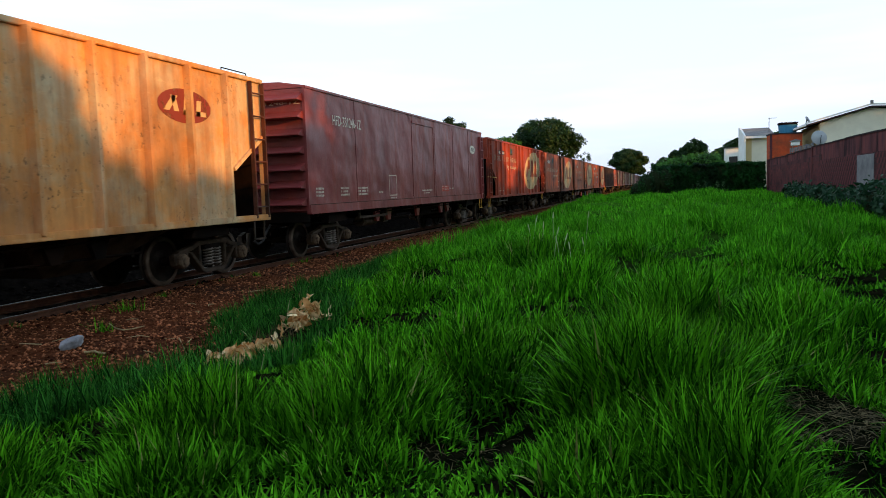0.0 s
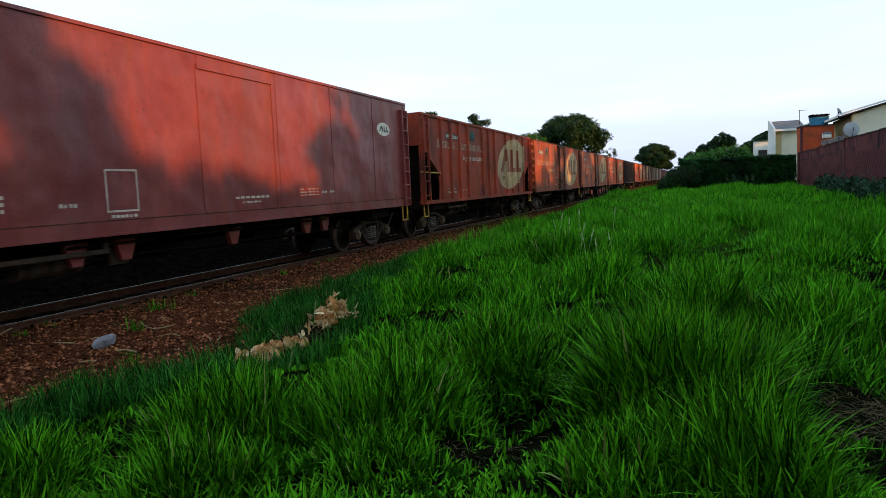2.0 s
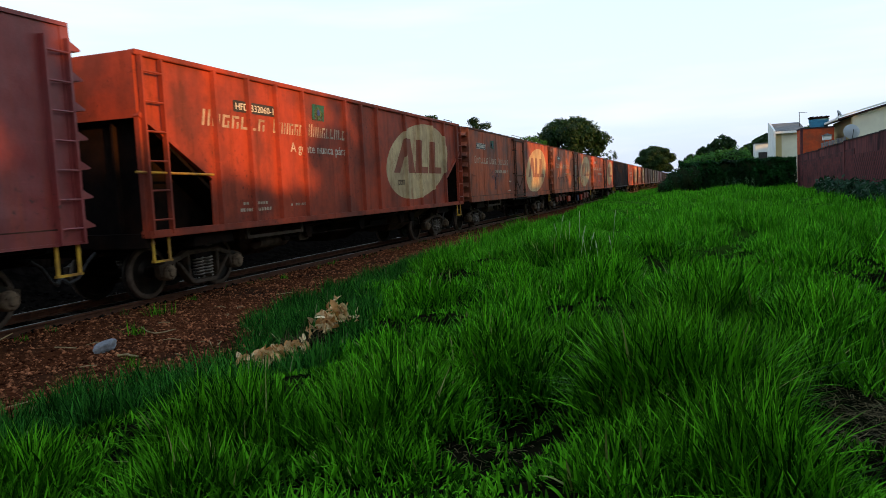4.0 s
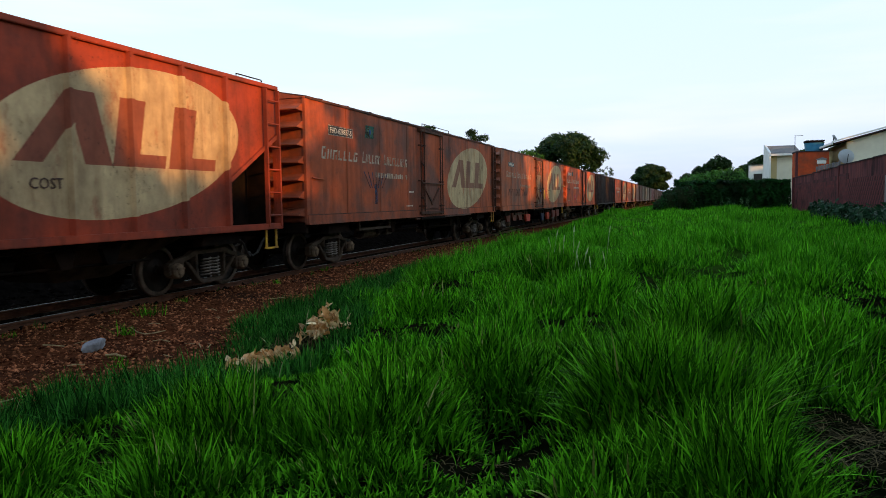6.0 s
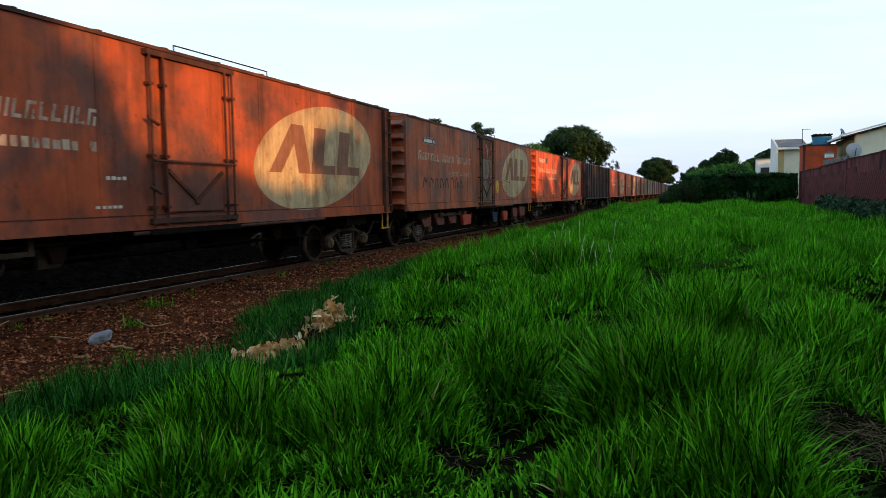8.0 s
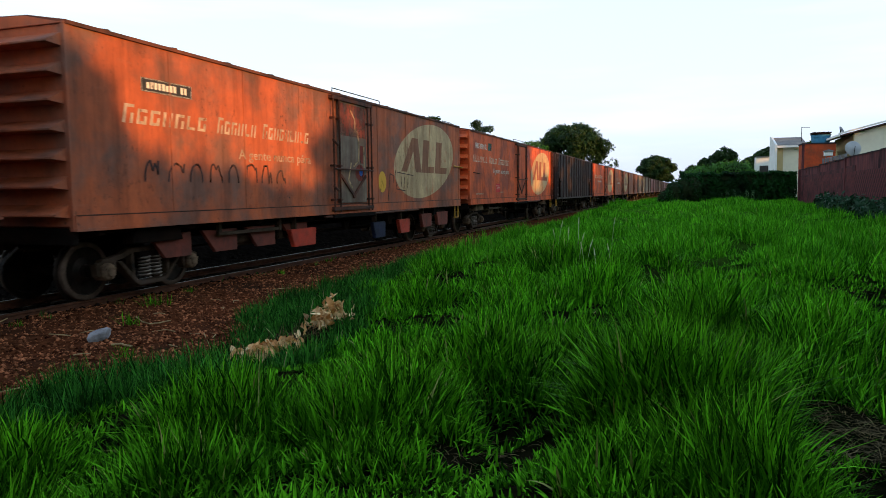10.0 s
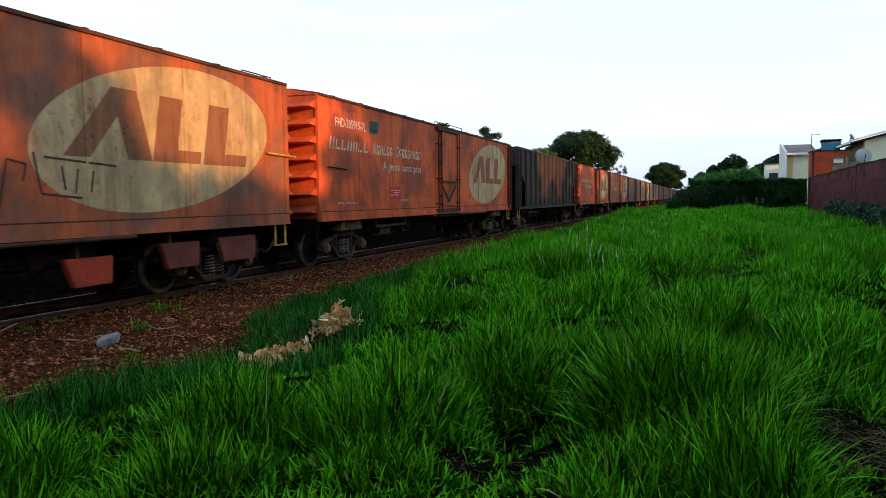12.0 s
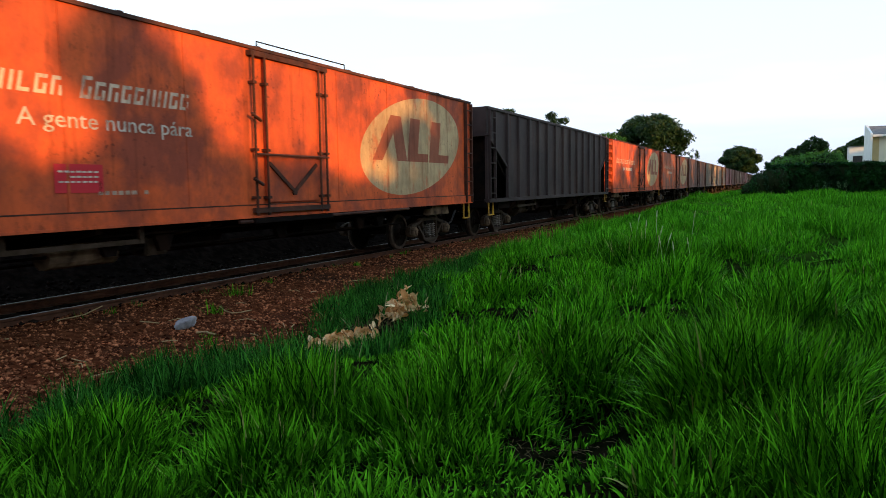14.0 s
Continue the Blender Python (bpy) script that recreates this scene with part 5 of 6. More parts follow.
def tuft_field(n, seed, area, pitch):
    """Places for tufts, drawn together into tussocks about a pitch apart; gives x, y, height factor and the way each leans."""
    r = np.random.RandomState(seed)
    x, y = area(r, n)
    # one uneven centre in each cell of a grid; each tuft belongs to the nearest
    gi, gj = np.floor(x / pitch), np.floor(y / pitch)
    best, bx, by, bs = np.full(n, 9e9), x * 0, y * 0, x * 0 + 1
    for di in (-1, 0, 1):
        for dj in (-1, 0, 1):
            a, b = gi + di, gj + dj
            h1, h2, h3 = (np.modf(np.abs(np.sin(a * k1 + b * k2) * 43758.5453))[0] for k1, k2 in ((12.9898, 78.233), (39.346, 11.135), (73.156, 52.235)))
            cx, cy, cs = (a + h1) * pitch, (b + h2) * pitch, 0.66 + 0.55 * h3
            d = np.hypot(x - cx, y - cy) / cs
            near = d < best
            best, bx, by, bs = np.where(near, d, best), np.where(near, cx, bx), np.where(near, cy, by), np.where(near, cs, bs)
    k = np.clip(best / (0.62 * pitch), 0, 1)
    wv, wf = waves(x, y, 21, 4.5), waves(x, y, 22, 0.9)
    edge = x - lush_edge(y) - 0.14 * waves(x, y, 11, 1.3)
    pile = np.hypot((x + 4.0) / 0.28, (y - 6.6) / 1.25)
    # grass thins in hollows, so the dark soil there reads as shade
    ok = (edge > 0) & (r.rand(n) < bare(x, y) * (1.0 - 0.74 * k ** 3) * (1.0 + 0.75 * np.minimum(swell(x, y), 0))) & ((pile > 1) | (r.rand(n) < 0.2))
    f = (0.86 + 0.38 * wv + 0.08 * wf) * (1.36 - 1.06 * k ** 1.7) * bs * (0.45 + 0.55 * smooth01(0.0, 1.5, edge)) * (0.40 + 0.60 * bare(x, y)) * trodden(x, y) * (1.0 + 0.35 * swell(x, y))
    lean_to = np.arctan2(y - by, x - bx)
    return tuple(q[ok] for q in (x, y, np.clip(f, 0.15, 1.45), lean_to, k))


def fan_area(d0, d1, a0=-66, a1=28):
    def make(r, n):
        d = np.sqrt(d0 ** 2 + (d1 ** 2 - d0 ** 2) * r.rand(n))
        a = np.radians(r.uniform(a0, a1, n))
        return d * np.sin(a), d * np.cos(a)
    return make


GRASS_LABEL = "lush green knee-high grass in dense tussocks"
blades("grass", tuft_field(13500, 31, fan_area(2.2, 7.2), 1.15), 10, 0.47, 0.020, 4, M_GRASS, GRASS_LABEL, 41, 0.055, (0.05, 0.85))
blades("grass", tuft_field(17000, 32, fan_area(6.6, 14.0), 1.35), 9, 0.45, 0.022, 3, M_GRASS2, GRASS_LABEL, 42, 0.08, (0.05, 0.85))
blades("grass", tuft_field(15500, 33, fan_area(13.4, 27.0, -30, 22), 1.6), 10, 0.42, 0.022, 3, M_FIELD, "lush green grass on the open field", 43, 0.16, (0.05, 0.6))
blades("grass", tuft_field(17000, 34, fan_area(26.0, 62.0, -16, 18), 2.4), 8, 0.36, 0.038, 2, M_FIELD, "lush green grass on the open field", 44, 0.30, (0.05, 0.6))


def round_about(r, n):
    x, y = r.uniform(-4.6, 26, n), r.uniform(-16, 46, n)
    d, a = np.hypot(x, y), np.degrees(np.arctan2(x, y))
    free = (d > 0.8) & ~((d > 2.1) & (a > -66) & (a < 28)) & ~((y < -1.7) & (y > -2.6) & (x > -3.2)) & (x < 6.6)
    return x[free], y[free]


def field_round(n, seed):
    r = np.random.RandomState(seed)
    x, y = round_about(r, n)
    near = np.hypot(x, y) < 2.4
    f = np.clip(0.85 + 0.35 * waves(x, y, 21, 4.5), 0.4, 1.3) * np.where(near, 0.45, 1.0) * np.where(x < -3.6, 0.5, 1.0)
    return x, y, f


blades("grass", field_round(15000, 64), 5, 0.44, 0.026, 2, M_GRASS, "lush green grass of the field round the viewer", 65, 0.14)
M_FRINGE = grass_mat("short_dark_turf", (0.003, 0.020, 0.003), (0.070, 0.310, 0.034), (0.34, 0.32, 0.15))


def fringe(n, seed):
    """Short dark turf between the dirt and the tall grass."""
    r = np.random.RandomState(seed)
    y = 3.0 + 15 * r.rand(n) ** 1.4
    lo, hi = grass_edge(y), lush_edge(y) + 0.25
    x = lo - 0.15 + (hi - lo + 0.15) * r.rand(n)
    k = 0.5 + 0.5 * waves(x, y, 51, 0.8)
    pile = np.hypot((x + 4.05) / 0.36, (y - 6.6) / 1.25)
    ok = (r.rand(n) < 0.25 + 0.9 * k) & (r.rand(n) < smooth01(-0.2, 0.35, x - lo + 0.2 * waves(x, y, 52, 0.7))) & (pile > 1)
    return x[ok], y[ok], np.clip(0.5 + 0.6 * k[ok], 0.3, 1.2)


blades("grass", fringe(4600, 61), 9, 0.34, 0.014, 4, M_FRINGE, "short dark turf at the edge of the dirt", 62, 0.07, (0.1, 1.1))
M_LITTER = grass_mat("dry_straw_litter", (0.05, 0.035, 0.015), (0.26, 0.19, 0.09), (0.10, 0.16, 0.04), 0.12)
rl = np.random.RandomState(77)
lx, ly = np.concatenate([rl.normal(1.02, 0.34, 420), rl.normal(-1.2, 0.25, 60)]), np.concatenate([rl.normal(5.1, 0.45, 420), rl.normal(3.8, 0.2, 60)])
blades("straw_litter", (lx, ly, np.ones(480)), 4, 0.20, 0.006, 3, M_LITTER, "dry straw and dead stems on the worn soil", 78, 0.10, (1.25, 1.55), "dead grass")


# ---- leaves, trees and bushes ----
def leaves(center, radii, n, size, r, shell=0.55, squash=1.0):
    """Leaf quads round one clump of foliage."""
    d = r.normal(size=(n, 3))
    d /= np.linalg.norm(d, axis=1)[:, None]
    rad = shell + (1 - shell) * r.rand(n)
    lump = 1 + 0.22 * np.sin(5 * d[:, 0] + 3 * d[:, 2] + r.rand() * 6) * np.sin(4 * d[:, 1] + r.rand() * 6)
    c = np.asarray(center) + d * (rad * lump)[:, None] * np.asarray(radii)
    u = r.normal(size=(n, 3))
    u -= 0.4 * d * np.sum(u * d, 1)[:, None]
    u /= np.linalg.norm(u, axis=1)[:, None]
    w = np.cross(u, d + 0.5 * r.normal(size=(n, 3)))
    w /= np.linalg.norm(w, axis=1)[:, None] + 1e-6
    s = size * r.uniform(0.6, 1.3, n)[:, None]
    return np.stack([c - u * s, c - w * s * 0.45 + u * s * 0.1, c + u * s, c + w * s * 0.45 + u * s * 0.1], 1)


def leaf_cloud(name, blobs, density, size, mat, seed):
    r = np.random.RandomState(seed)
    q = np.concatenate([leaves(c, rad, max(12, int(density * (rad[0] * rad[1] * rad[2]) ** (2 / 3))), size, r) for c, rad in blobs])
    F = np.arange(4 * len(q)).reshape(-1, 4)
    return from_arrays(name, q.reshape(-1, 3), F, mat)


M_BARK = two_tone("grey_brown_bark", (0.06, 0.045, 0.033), (0.12, 0.09, 0.065), 5, 0.9, 0, 0.7, 0.03, (3, 3, 0.6))
M_LEAF = leaf_mat("dark_tree_leaves", (0.014, 0.042, 0.008), (0.042, 0.088, 0.018))
M_LEAF2 = leaf_mat("yellow_green_leaves", (0.040, 0.130, 0.016), (0.10, 0.27, 0.032))
M_HEDGE = leaf_mat("dark_hedge_leaves", (0.003, 0.026, 0.004), (0.014, 0.095, 0.012))
M_BROAD = leaf_mat("broad_dark_leaves", (0.014, 0.050, 0.022), (0.035, 0.095, 0.040))
# dark colour that paints the inner shade of the foliage
M_CORE = two_tone("foliage_shade_colour", (0.008, 0.014, 0.005), (0.016, 0.022, 0.008), 6, 0.95)


def tree(name, label, x, y, trunk_h, crown_z, rx, rz, seed, mat=None, size=0.16, n=26, density=150, bottom=-0.55, clump=(0.20, 0.36)):
    r = random.Random(seed)
    z0 = float(ground_z(x, y)) - 0.1
    t = thing(name, label, "tree", at=pose(x, y, 0))
    bm = bmesh.new()
    tube(bm, (0, 0, z0), (0.1, 0, z0 + trunk_h * 0.55), 0.045 * rx + 0.08, 10, 0.035 * rx + 0.06)
    tube(bm, (0.1, 0, z0 + trunk_h * 0.55), (0, 0.1, crown_z), 0.035 * rx + 0.06, 10, 0.03)
    blobs = []
    for i in range(n):
        a, e = r.uniform(0, 2 * math.pi), r.uniform(bottom, 1.0)
        k = math.sqrt(max(0.02, 1 - e * e)) * r.uniform(0.55, 0.95)
        c = Vector((rx * k * math.cos(a), rx * k * math.sin(a), crown_z + rz * e * 0.8))
        s = r.uniform(*clump)
        blobs.append((tuple(c), (rx * s, rx * s, rz * s * 0.9)))
        if i % 2 == 0:
            b0 = Vector((0.05, 0, z0 + trunk_h * r.uniform(0.6, 1.0)))
            mid = (b0 + c) / 2 + Vector((0, 0, -0.1 * rz))
            tube(bm, b0, mid, 0.016 * rx + 0.02, 6, 0.011 * rx + 0.015)
            tube(bm, mid, c, 0.011 * rx + 0.015, 6, 0.01)
    part("trunk", bm, M_BARK, t)
    part("crown", leaf_cloud("crown", blobs, density / size ** 0.5 * 0.4, size, mat or M_LEAF, seed), None, t)
    return t


def bush(name, label, blobs, mat, size, density, seed, category="bush", core=0.8):
    t = thing(name, label, category)
    part("foliage", leaf_cloud("foliage", blobs, density, size, mat, seed), None, t)
    # solid dark cores stand in for the shade between the leaves
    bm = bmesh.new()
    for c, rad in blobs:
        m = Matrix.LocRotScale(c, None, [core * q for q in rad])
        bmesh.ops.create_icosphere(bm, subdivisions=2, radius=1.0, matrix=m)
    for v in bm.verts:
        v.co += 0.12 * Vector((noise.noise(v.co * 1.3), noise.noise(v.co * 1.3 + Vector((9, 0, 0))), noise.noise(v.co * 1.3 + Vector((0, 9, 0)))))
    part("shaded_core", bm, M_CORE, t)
    return t


def at_angle(az, y):
    return y * math.tan(radians(az))


# behind the train
tree("tree", "large round dark-green tree beyond the railway", at_angle(-8.8, 92), 92, 4.0, 5.2, 3.95, 3.2, 51, size=0.20, n=54, density=420, bottom=-0.5)
tree("tree", "dark-green tree far down the line", -13.2, 300, 6.0, 7.6, 7.4, 5.6, 52, size=0.42, n=48, density=320, bottom=-0.8)
tree("tree", "small slender tree with ball-like leaf clumps beyond the railway", at_angle(-16.1, 58), 58, 5.2, 5.2, 0.75, 0.70, 53, size=0.08, n=5, density=1500, bottom=-0.2, clump=(0.42, 0.6))
tree("tree", "small tree top beyond the railway", at_angle(-20.5, 46), 46, 4.5, 4.5, 1.2, 0.7, 54, size=0.08, n=14, density=1600)
tree("tree", "yellow-green small tree beyond the railway", at_angle(-12.0, 85), 85, 3.0, 4.4, 2.4, 1.6, 55, mat=M_LEAF2, size=0.16, n=20, density=220)
tree("tree", "small tree beyond the railway", at_angle(-6.0, 130), 130, 3.0, 4.6, 1.4, 1.3, 56, size=0.16, n=16, density=200)
# behind the hedge
tree("tree", "dense dark-green tree behind the hedge", at_angle(2.25, 84), 84, 2.6, 3.0, 1.35, 1.55, 57, size=0.14, n=34, density=800)
tree("tree", "dense dark-green tree behind the hedge", at_angle(1.15, 86), 86, 2.4, 2.5, 1.25, 1.35, 58, size=0.14, n=30, density=800)
tree("tree", "dark-green tree top behind the hedge", at_angle(0.1, 88), 88, 1.8, 1.7, 1.3, 1.1, 60, size=0.14, n=24, density=700)
tree("tree", "dark tree behind the hedge beside the white house", at_angle(4.0, 90), 90, 2.0, 2.1, 1.0, 0.85, 59, size=0.14, n=24, density=700)
bush("bush", "yellow-green bush rising behind the hedge", [((at_angle(a, 68), 68 + 0.4 * (i % 2), z), (w, 1.2, hh)) for i, (a, z, w, hh) in enumerate(((-0.1, 1.0, 0.8, 0.85), (0.7, 1.3, 0.8, 0.9), (1.5, 1.35, 0.75, 0.95), (2.3, 1.55, 0.8, 0.95), (3.0, 1.6, 0.8, 0.95), (3.6, 1.45, 0.7, 0.95), (4.2, 0.9, 0.8, 0.75), (1.2, 0.0, 1.6, 1.3), (2.8, 0.0, 1.6, 1.3)))], M_LEAF2, 0.11, 1500, 61, core=0.7)


def hedge_body():
    """A long hedge with an even clipped top and a straight face, shaggy with small leaves."""
    r = np.random.RandomState(62)
    t = thing("hedge", "long dense dark-green hedge at the end of the field", "hedge")
    x0, x1, y0, y1, z0, z1 = -0.9, 7.0, 56.2, 58.4, -1.3, 1.12
    n = 26000
    x = r.uniform(x0, x1, n)
    on_top = r.rand(n) < 0.25
    lump = 0.13 * waves(x, 0 * x, 6, 1.6) + 0.06 * waves(x, 0 * x, 7, 0.5)
    top = z1 + 0.6 * lump
    z = np.where(on_top, top + r.normal(0, 0.05, n), z0 + (top - z0) * r.rand(n) ** 0.8)
    y = np.where(on_top, y0 + (y1 - y0) * r.rand(n), y0 + 0.16 * waves(x, z, 9, 0.9) + np.abs(r.normal(0, 0.10, n)) + 0.25 * smooth01(0.7, 1.0, (z - z0) / (top - z0)))
    c = np.stack([x, y, z], -1)
    u = r.normal(size=(n, 3))
    u /= np.linalg.norm(u, axis=1)[:, None]
    w = np.cross(u, r.normal(size=(n, 3)))
    w /= np.linalg.norm(w, axis=1)[:, None]
    k = 0.085 * r.uniform(0.6, 1.3, n)[:, None]
    q = np.stack([c - u * k, c - w * k * 0.5, c + u * k, c + w * k * 0.5], 1)
    part("foliage", from_arrays("foliage", q.reshape(-1, 3), np.arange(4 * n).reshape(-1, 4), M_HEDGE), None, t)
    # dark block behind the leaves, painted as the hedge's inner shade
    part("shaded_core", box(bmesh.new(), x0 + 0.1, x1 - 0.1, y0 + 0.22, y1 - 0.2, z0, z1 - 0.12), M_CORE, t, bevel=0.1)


hedge_body()
bush("bush", "rounded dark-green bush beside the railway", [((-1.25, 56, -0.25), (0.75, 1.1, 1.0)), ((-0.6, 56.4, -0.05), (0.8, 1.0, 1.12)), ((0.1, 56.3, 0.0), (0.75, 0.9, 1.12)), ((-1.9, 56, -0.65), (0.6, 0.9, 0.62))], M_HEDGE, 0.09, 1800, 63, core=0.85)
M_PALEWEED = leaf_mat("pale_grey_green_weed_leaves", (0.050, 0.110, 0.040), (0.120, 0.220, 0.085))
bush("weeds", "pale tall weeds standing against the hedge", [((2.0 + 0.42 * k, 55.3 + 0.2 * (k % 2), -0.75 + 0.14 * ((k * 5) % 3)), (0.16, 0.2, 0.55 + 0.10 * ((k * 7) % 3))) for k in range(6)], M_PALEWEED, 0.06, 900, 67, core=0.25)

# ---- walls and houses on the edge of the field ----
M_REDWALL = two_tone("stained_dark_red_block_wall", (0.17, 0.052, 0.050), (0.085, 0.034, 0.040), 2.6, 0.9, 0, 0.5, 0.02, (1, 1, 0.22), c=(0.016, 0.011, 0.014), cscale=1.9)
M_GREYWALL = two_tone("grey_cement_render", (0.24, 0.23, 0.23), (0.15, 0.14, 0.15), 2.5, 0.9, 0, 0.4, 0.01)
M_ORANGE = two_tone("orange_hollow_brick", (0.52, 0.085, 0.030), (0.34, 0.060, 0.028), 3, 0.9, 0, 0.5, 0.01, c=(0.20, 0.07, 0.04), cscale=1.4)
M_CREAMW = two_tone("cream_painted_render", (0.74, 0.68, 0.54), (0.66, 0.60, 0.48), 1.2, 0.85, 0, 0.2, 0.01)
M_WHITEW = two_tone("white_painted_render", (0.78, 0.77, 0.74), (0.70, 0.69, 0.66), 1.2, 0.85, 0, 0.2, 0.01)
M_SAND = two_tone("sand_painted_render", (0.52, 0.40, 0.20), (0.46, 0.35, 0.18), 1.2, 0.85, 0, 0.2, 0.01)
M_ROOFG = two_tone("grey_fibre_cement_roof", (0.22, 0.21, 0.20), (0.14, 0.13, 0.13), 2.0, 0.9, 0, 0.3, 0.02)
M_TANK = two_tone("blue_plastic_tank", (0.05, 0.24, 0.38), (0.04, 0.18, 0.30), 1.5, 0.5)
M_DISH = two_tone("pale_grey_dish", (0.55, 0.56, 0.58), (0.45, 0.46, 0.48), 2.0, 0.5)

WX = 7.05
wall = thing("boundary_wall", "weathered dark red block wall with stains and a patched cement panel", "wall", kind="structure")
rw = random.Random(5)


def wall_run(y0, y1, za, zb, step):
    """A run of wall from y0 to y1 whose top goes from za to zb: a brick base, a smooth stained upper part and pillars."""
    n = round((y1 - y0) / step)
    for i in range(n):
        a, b = y0 + (y1 - y0) * i / n, y0 + (y1 - y0) * (i + 1) / n
        top = za + (zb - za) * (i + 0.5) / n + rw.uniform(-0.02, 0.02)
        z0 = float(ground_z(WX, a)) - 0.4
        mid = top - (0.68 if b < 38.6 else 0.42)
        part("base_panel", box(bmesh.new(), WX - 0.02, WX + 0.18, a, b - 0.01, z0, mid), M_BRICKW, wall)
        part("panel", box(bmesh.new(), WX + rw.uniform(0.0, 0.012), WX + 0.16, a, b - 0.01, mid, top), M_REDWALL, wall)
        part("coping", box(bmesh.new(), WX - 0.03, WX + 0.20, a, b, top, top + 0.05), M_DARKCAP, wall)
        if i == n - 1:
            part("pillar", box(bmesh.new(), WX - 0.05, WX + 0.20, b - 0.12, b + 0.10, z0, top + 0.02), M_REDWALL, wall)


def brick_wall_mat():
    m, N, L, b = material("dark_red_brick_base", 0.9)
    g = N.new("ShaderNodeNewGeometry")
    sp = N.new("ShaderNodeSeparateXYZ")
    L.new(g.outputs["Position"], sp.inputs[0])
    cb = N.new("ShaderNodeCombineXYZ")
    L.new(sp.outputs[1], cb.inputs[0])
    L.new(sp.outputs[2], cb.inputs[1])
    bt = N.new("ShaderNodeTexBrick")
    L.new(cb.outputs[0], bt.inputs["Vector"])
    bt.inputs["Scale"].default_value, bt.inputs["Brick Width"].default_value, bt.inputs["Row Height"].default_value, bt.inputs["Mortar Size"].default_value = 1.0, 0.39, 0.19, 0.015
    bt.inputs["Color1"].default_value, bt.inputs["Color2"].default_value, bt.inputs["Mortar"].default_value = (0.17, 0.048, 0.046, 1), (0.10, 0.034, 0.036, 1), (0.07, 0.05, 0.052, 1)
    col = mixc(N, L, noise_n(N, L, g.outputs["Position"], 1.1, 7, 0.65, 0.42, 0.72), mixc(N, L, 0.6, bt.outputs["Color"], (0.10, 0.034, 0.036)), (0.025, 0.017, 0.02))
    L.new(col, b.inputs["Base Color"])
    bump(N, L, b, bt.outputs["Fac"], -0.6, 0.01)
    return m


M_BRICKW = brick_wall_mat()
M_DARKCAP = two_tone("blackened_coping", (0.03, 0.022, 0.024), (0.06, 0.04, 0.042), 4, 0.9)
wall_run(39.7, 54.8, 1.40, 1.23, 2.5)
wall_run(-1.9, 39.6, 1.50, 1.46, 2.3)
part("patch", box(bmesh.new(), WX - 0.035, WX - 0.022, 28.5, 30.8, -1.3, 0.74), M_GREYWALL, wall, "grey cement patch")
part("end_pillar", box(bmesh.new(), WX - 0.1, WX + 0.3, 54.9, 55.3, -1.5, 1.30), M_REDWALL, wall)
for k in range(4):
    part("fence_rail", box(bmesh.new(), WX + 0.05, WX + 0.09, 39.9, 46.6, 1.475 + 0.055 * k, 1.505 + 0.055 * k), M_GREYWALL, wall, "grey concrete fence bar")
for k in range(5):
    part("fence_post", box(bmesh.new(), WX + 0.04, WX + 0.12, 39.95 + 1.64 * k, 40.05 + 1.64 * k, 1.30, 1.70), M_GREYWALL, wall, "grey concrete fence post")
hut = thing("bird_box", "small white box with pitched lid on posts behind the wall", "bird box")
part("box", box(bmesh.new(), 7.42, 7.86, 48.0, 48.4, 1.92, 2.16), M_WHITEW, hut, bevel=0.01)
part("lid", prism(bmesh.new(), [(7.36, 2.16), (7.92, 2.16), (7.86, 2.22), (7.64, 2.30), (7.42, 2.22)], "y", 47.94, 48.46), M_GREYWALL, hut)
for x in (7.48, 7.78):
    part("post", box(bmesh.new(), x, x + 0.05, 48.18, 48.23, -1.3, 1.92), M_GREYWALL, hut)

shed = thing("brick_shed", "small orange hollow-brick tower behind the wall", "building")
part("wall", box(bmesh.new(), 7.40, 9.50, 57.0, 59.0, -1.2, 3.12), M_ORANGE, shed)
part("coping", box(bmesh.new(), 7.36, 9.54, 56.96, 59.04, 3.12, 3.21), M_DARKCAP, shed)
part("corner_post", box(bmesh.new(), 7.36, 7.52, 56.96, 57.1, -1.2, 3.12), M_REDWALL, shed)

tank = thing("water_tank", "blue round plastic water tank with a dark ribbed lid", "water tank")
part("barrel", tube(bmesh.new(), (9.07, 60.6, 2.9), (9.07, 60.6, 3.98), 0.54, 28, 0.68), M_TANK, tank)
for k in range(3):
    part("hoop", tube(bmesh.new(), (9.07, 60.6, 3.30 + 0.24 * k), (9.07, 60.6, 3.34 + 0.24 * k), 0.61 + 0.035 * k, 28), M_TANK, tank)
part("lid", tube(bmesh.new(), (9.07, 60.6, 3.98), (9.07, 60.6, 4.10), 0.72, 28, 0.55), M_STEEL, tank)
for k in range(9):
    part("lid_rib", box(bmesh.new(), 8.42 + 0.15 * k, 8.50 + 0.15 * k, 60.0, 61.2, 4.06, 4.16 + 0.02 * (k % 2)), M_STEEL, tank)
part("stand", box(bmesh.new(), 8.35, 9.85, 59.6, 61.6, -1.2, 2.9), M_REDWALL, tank)


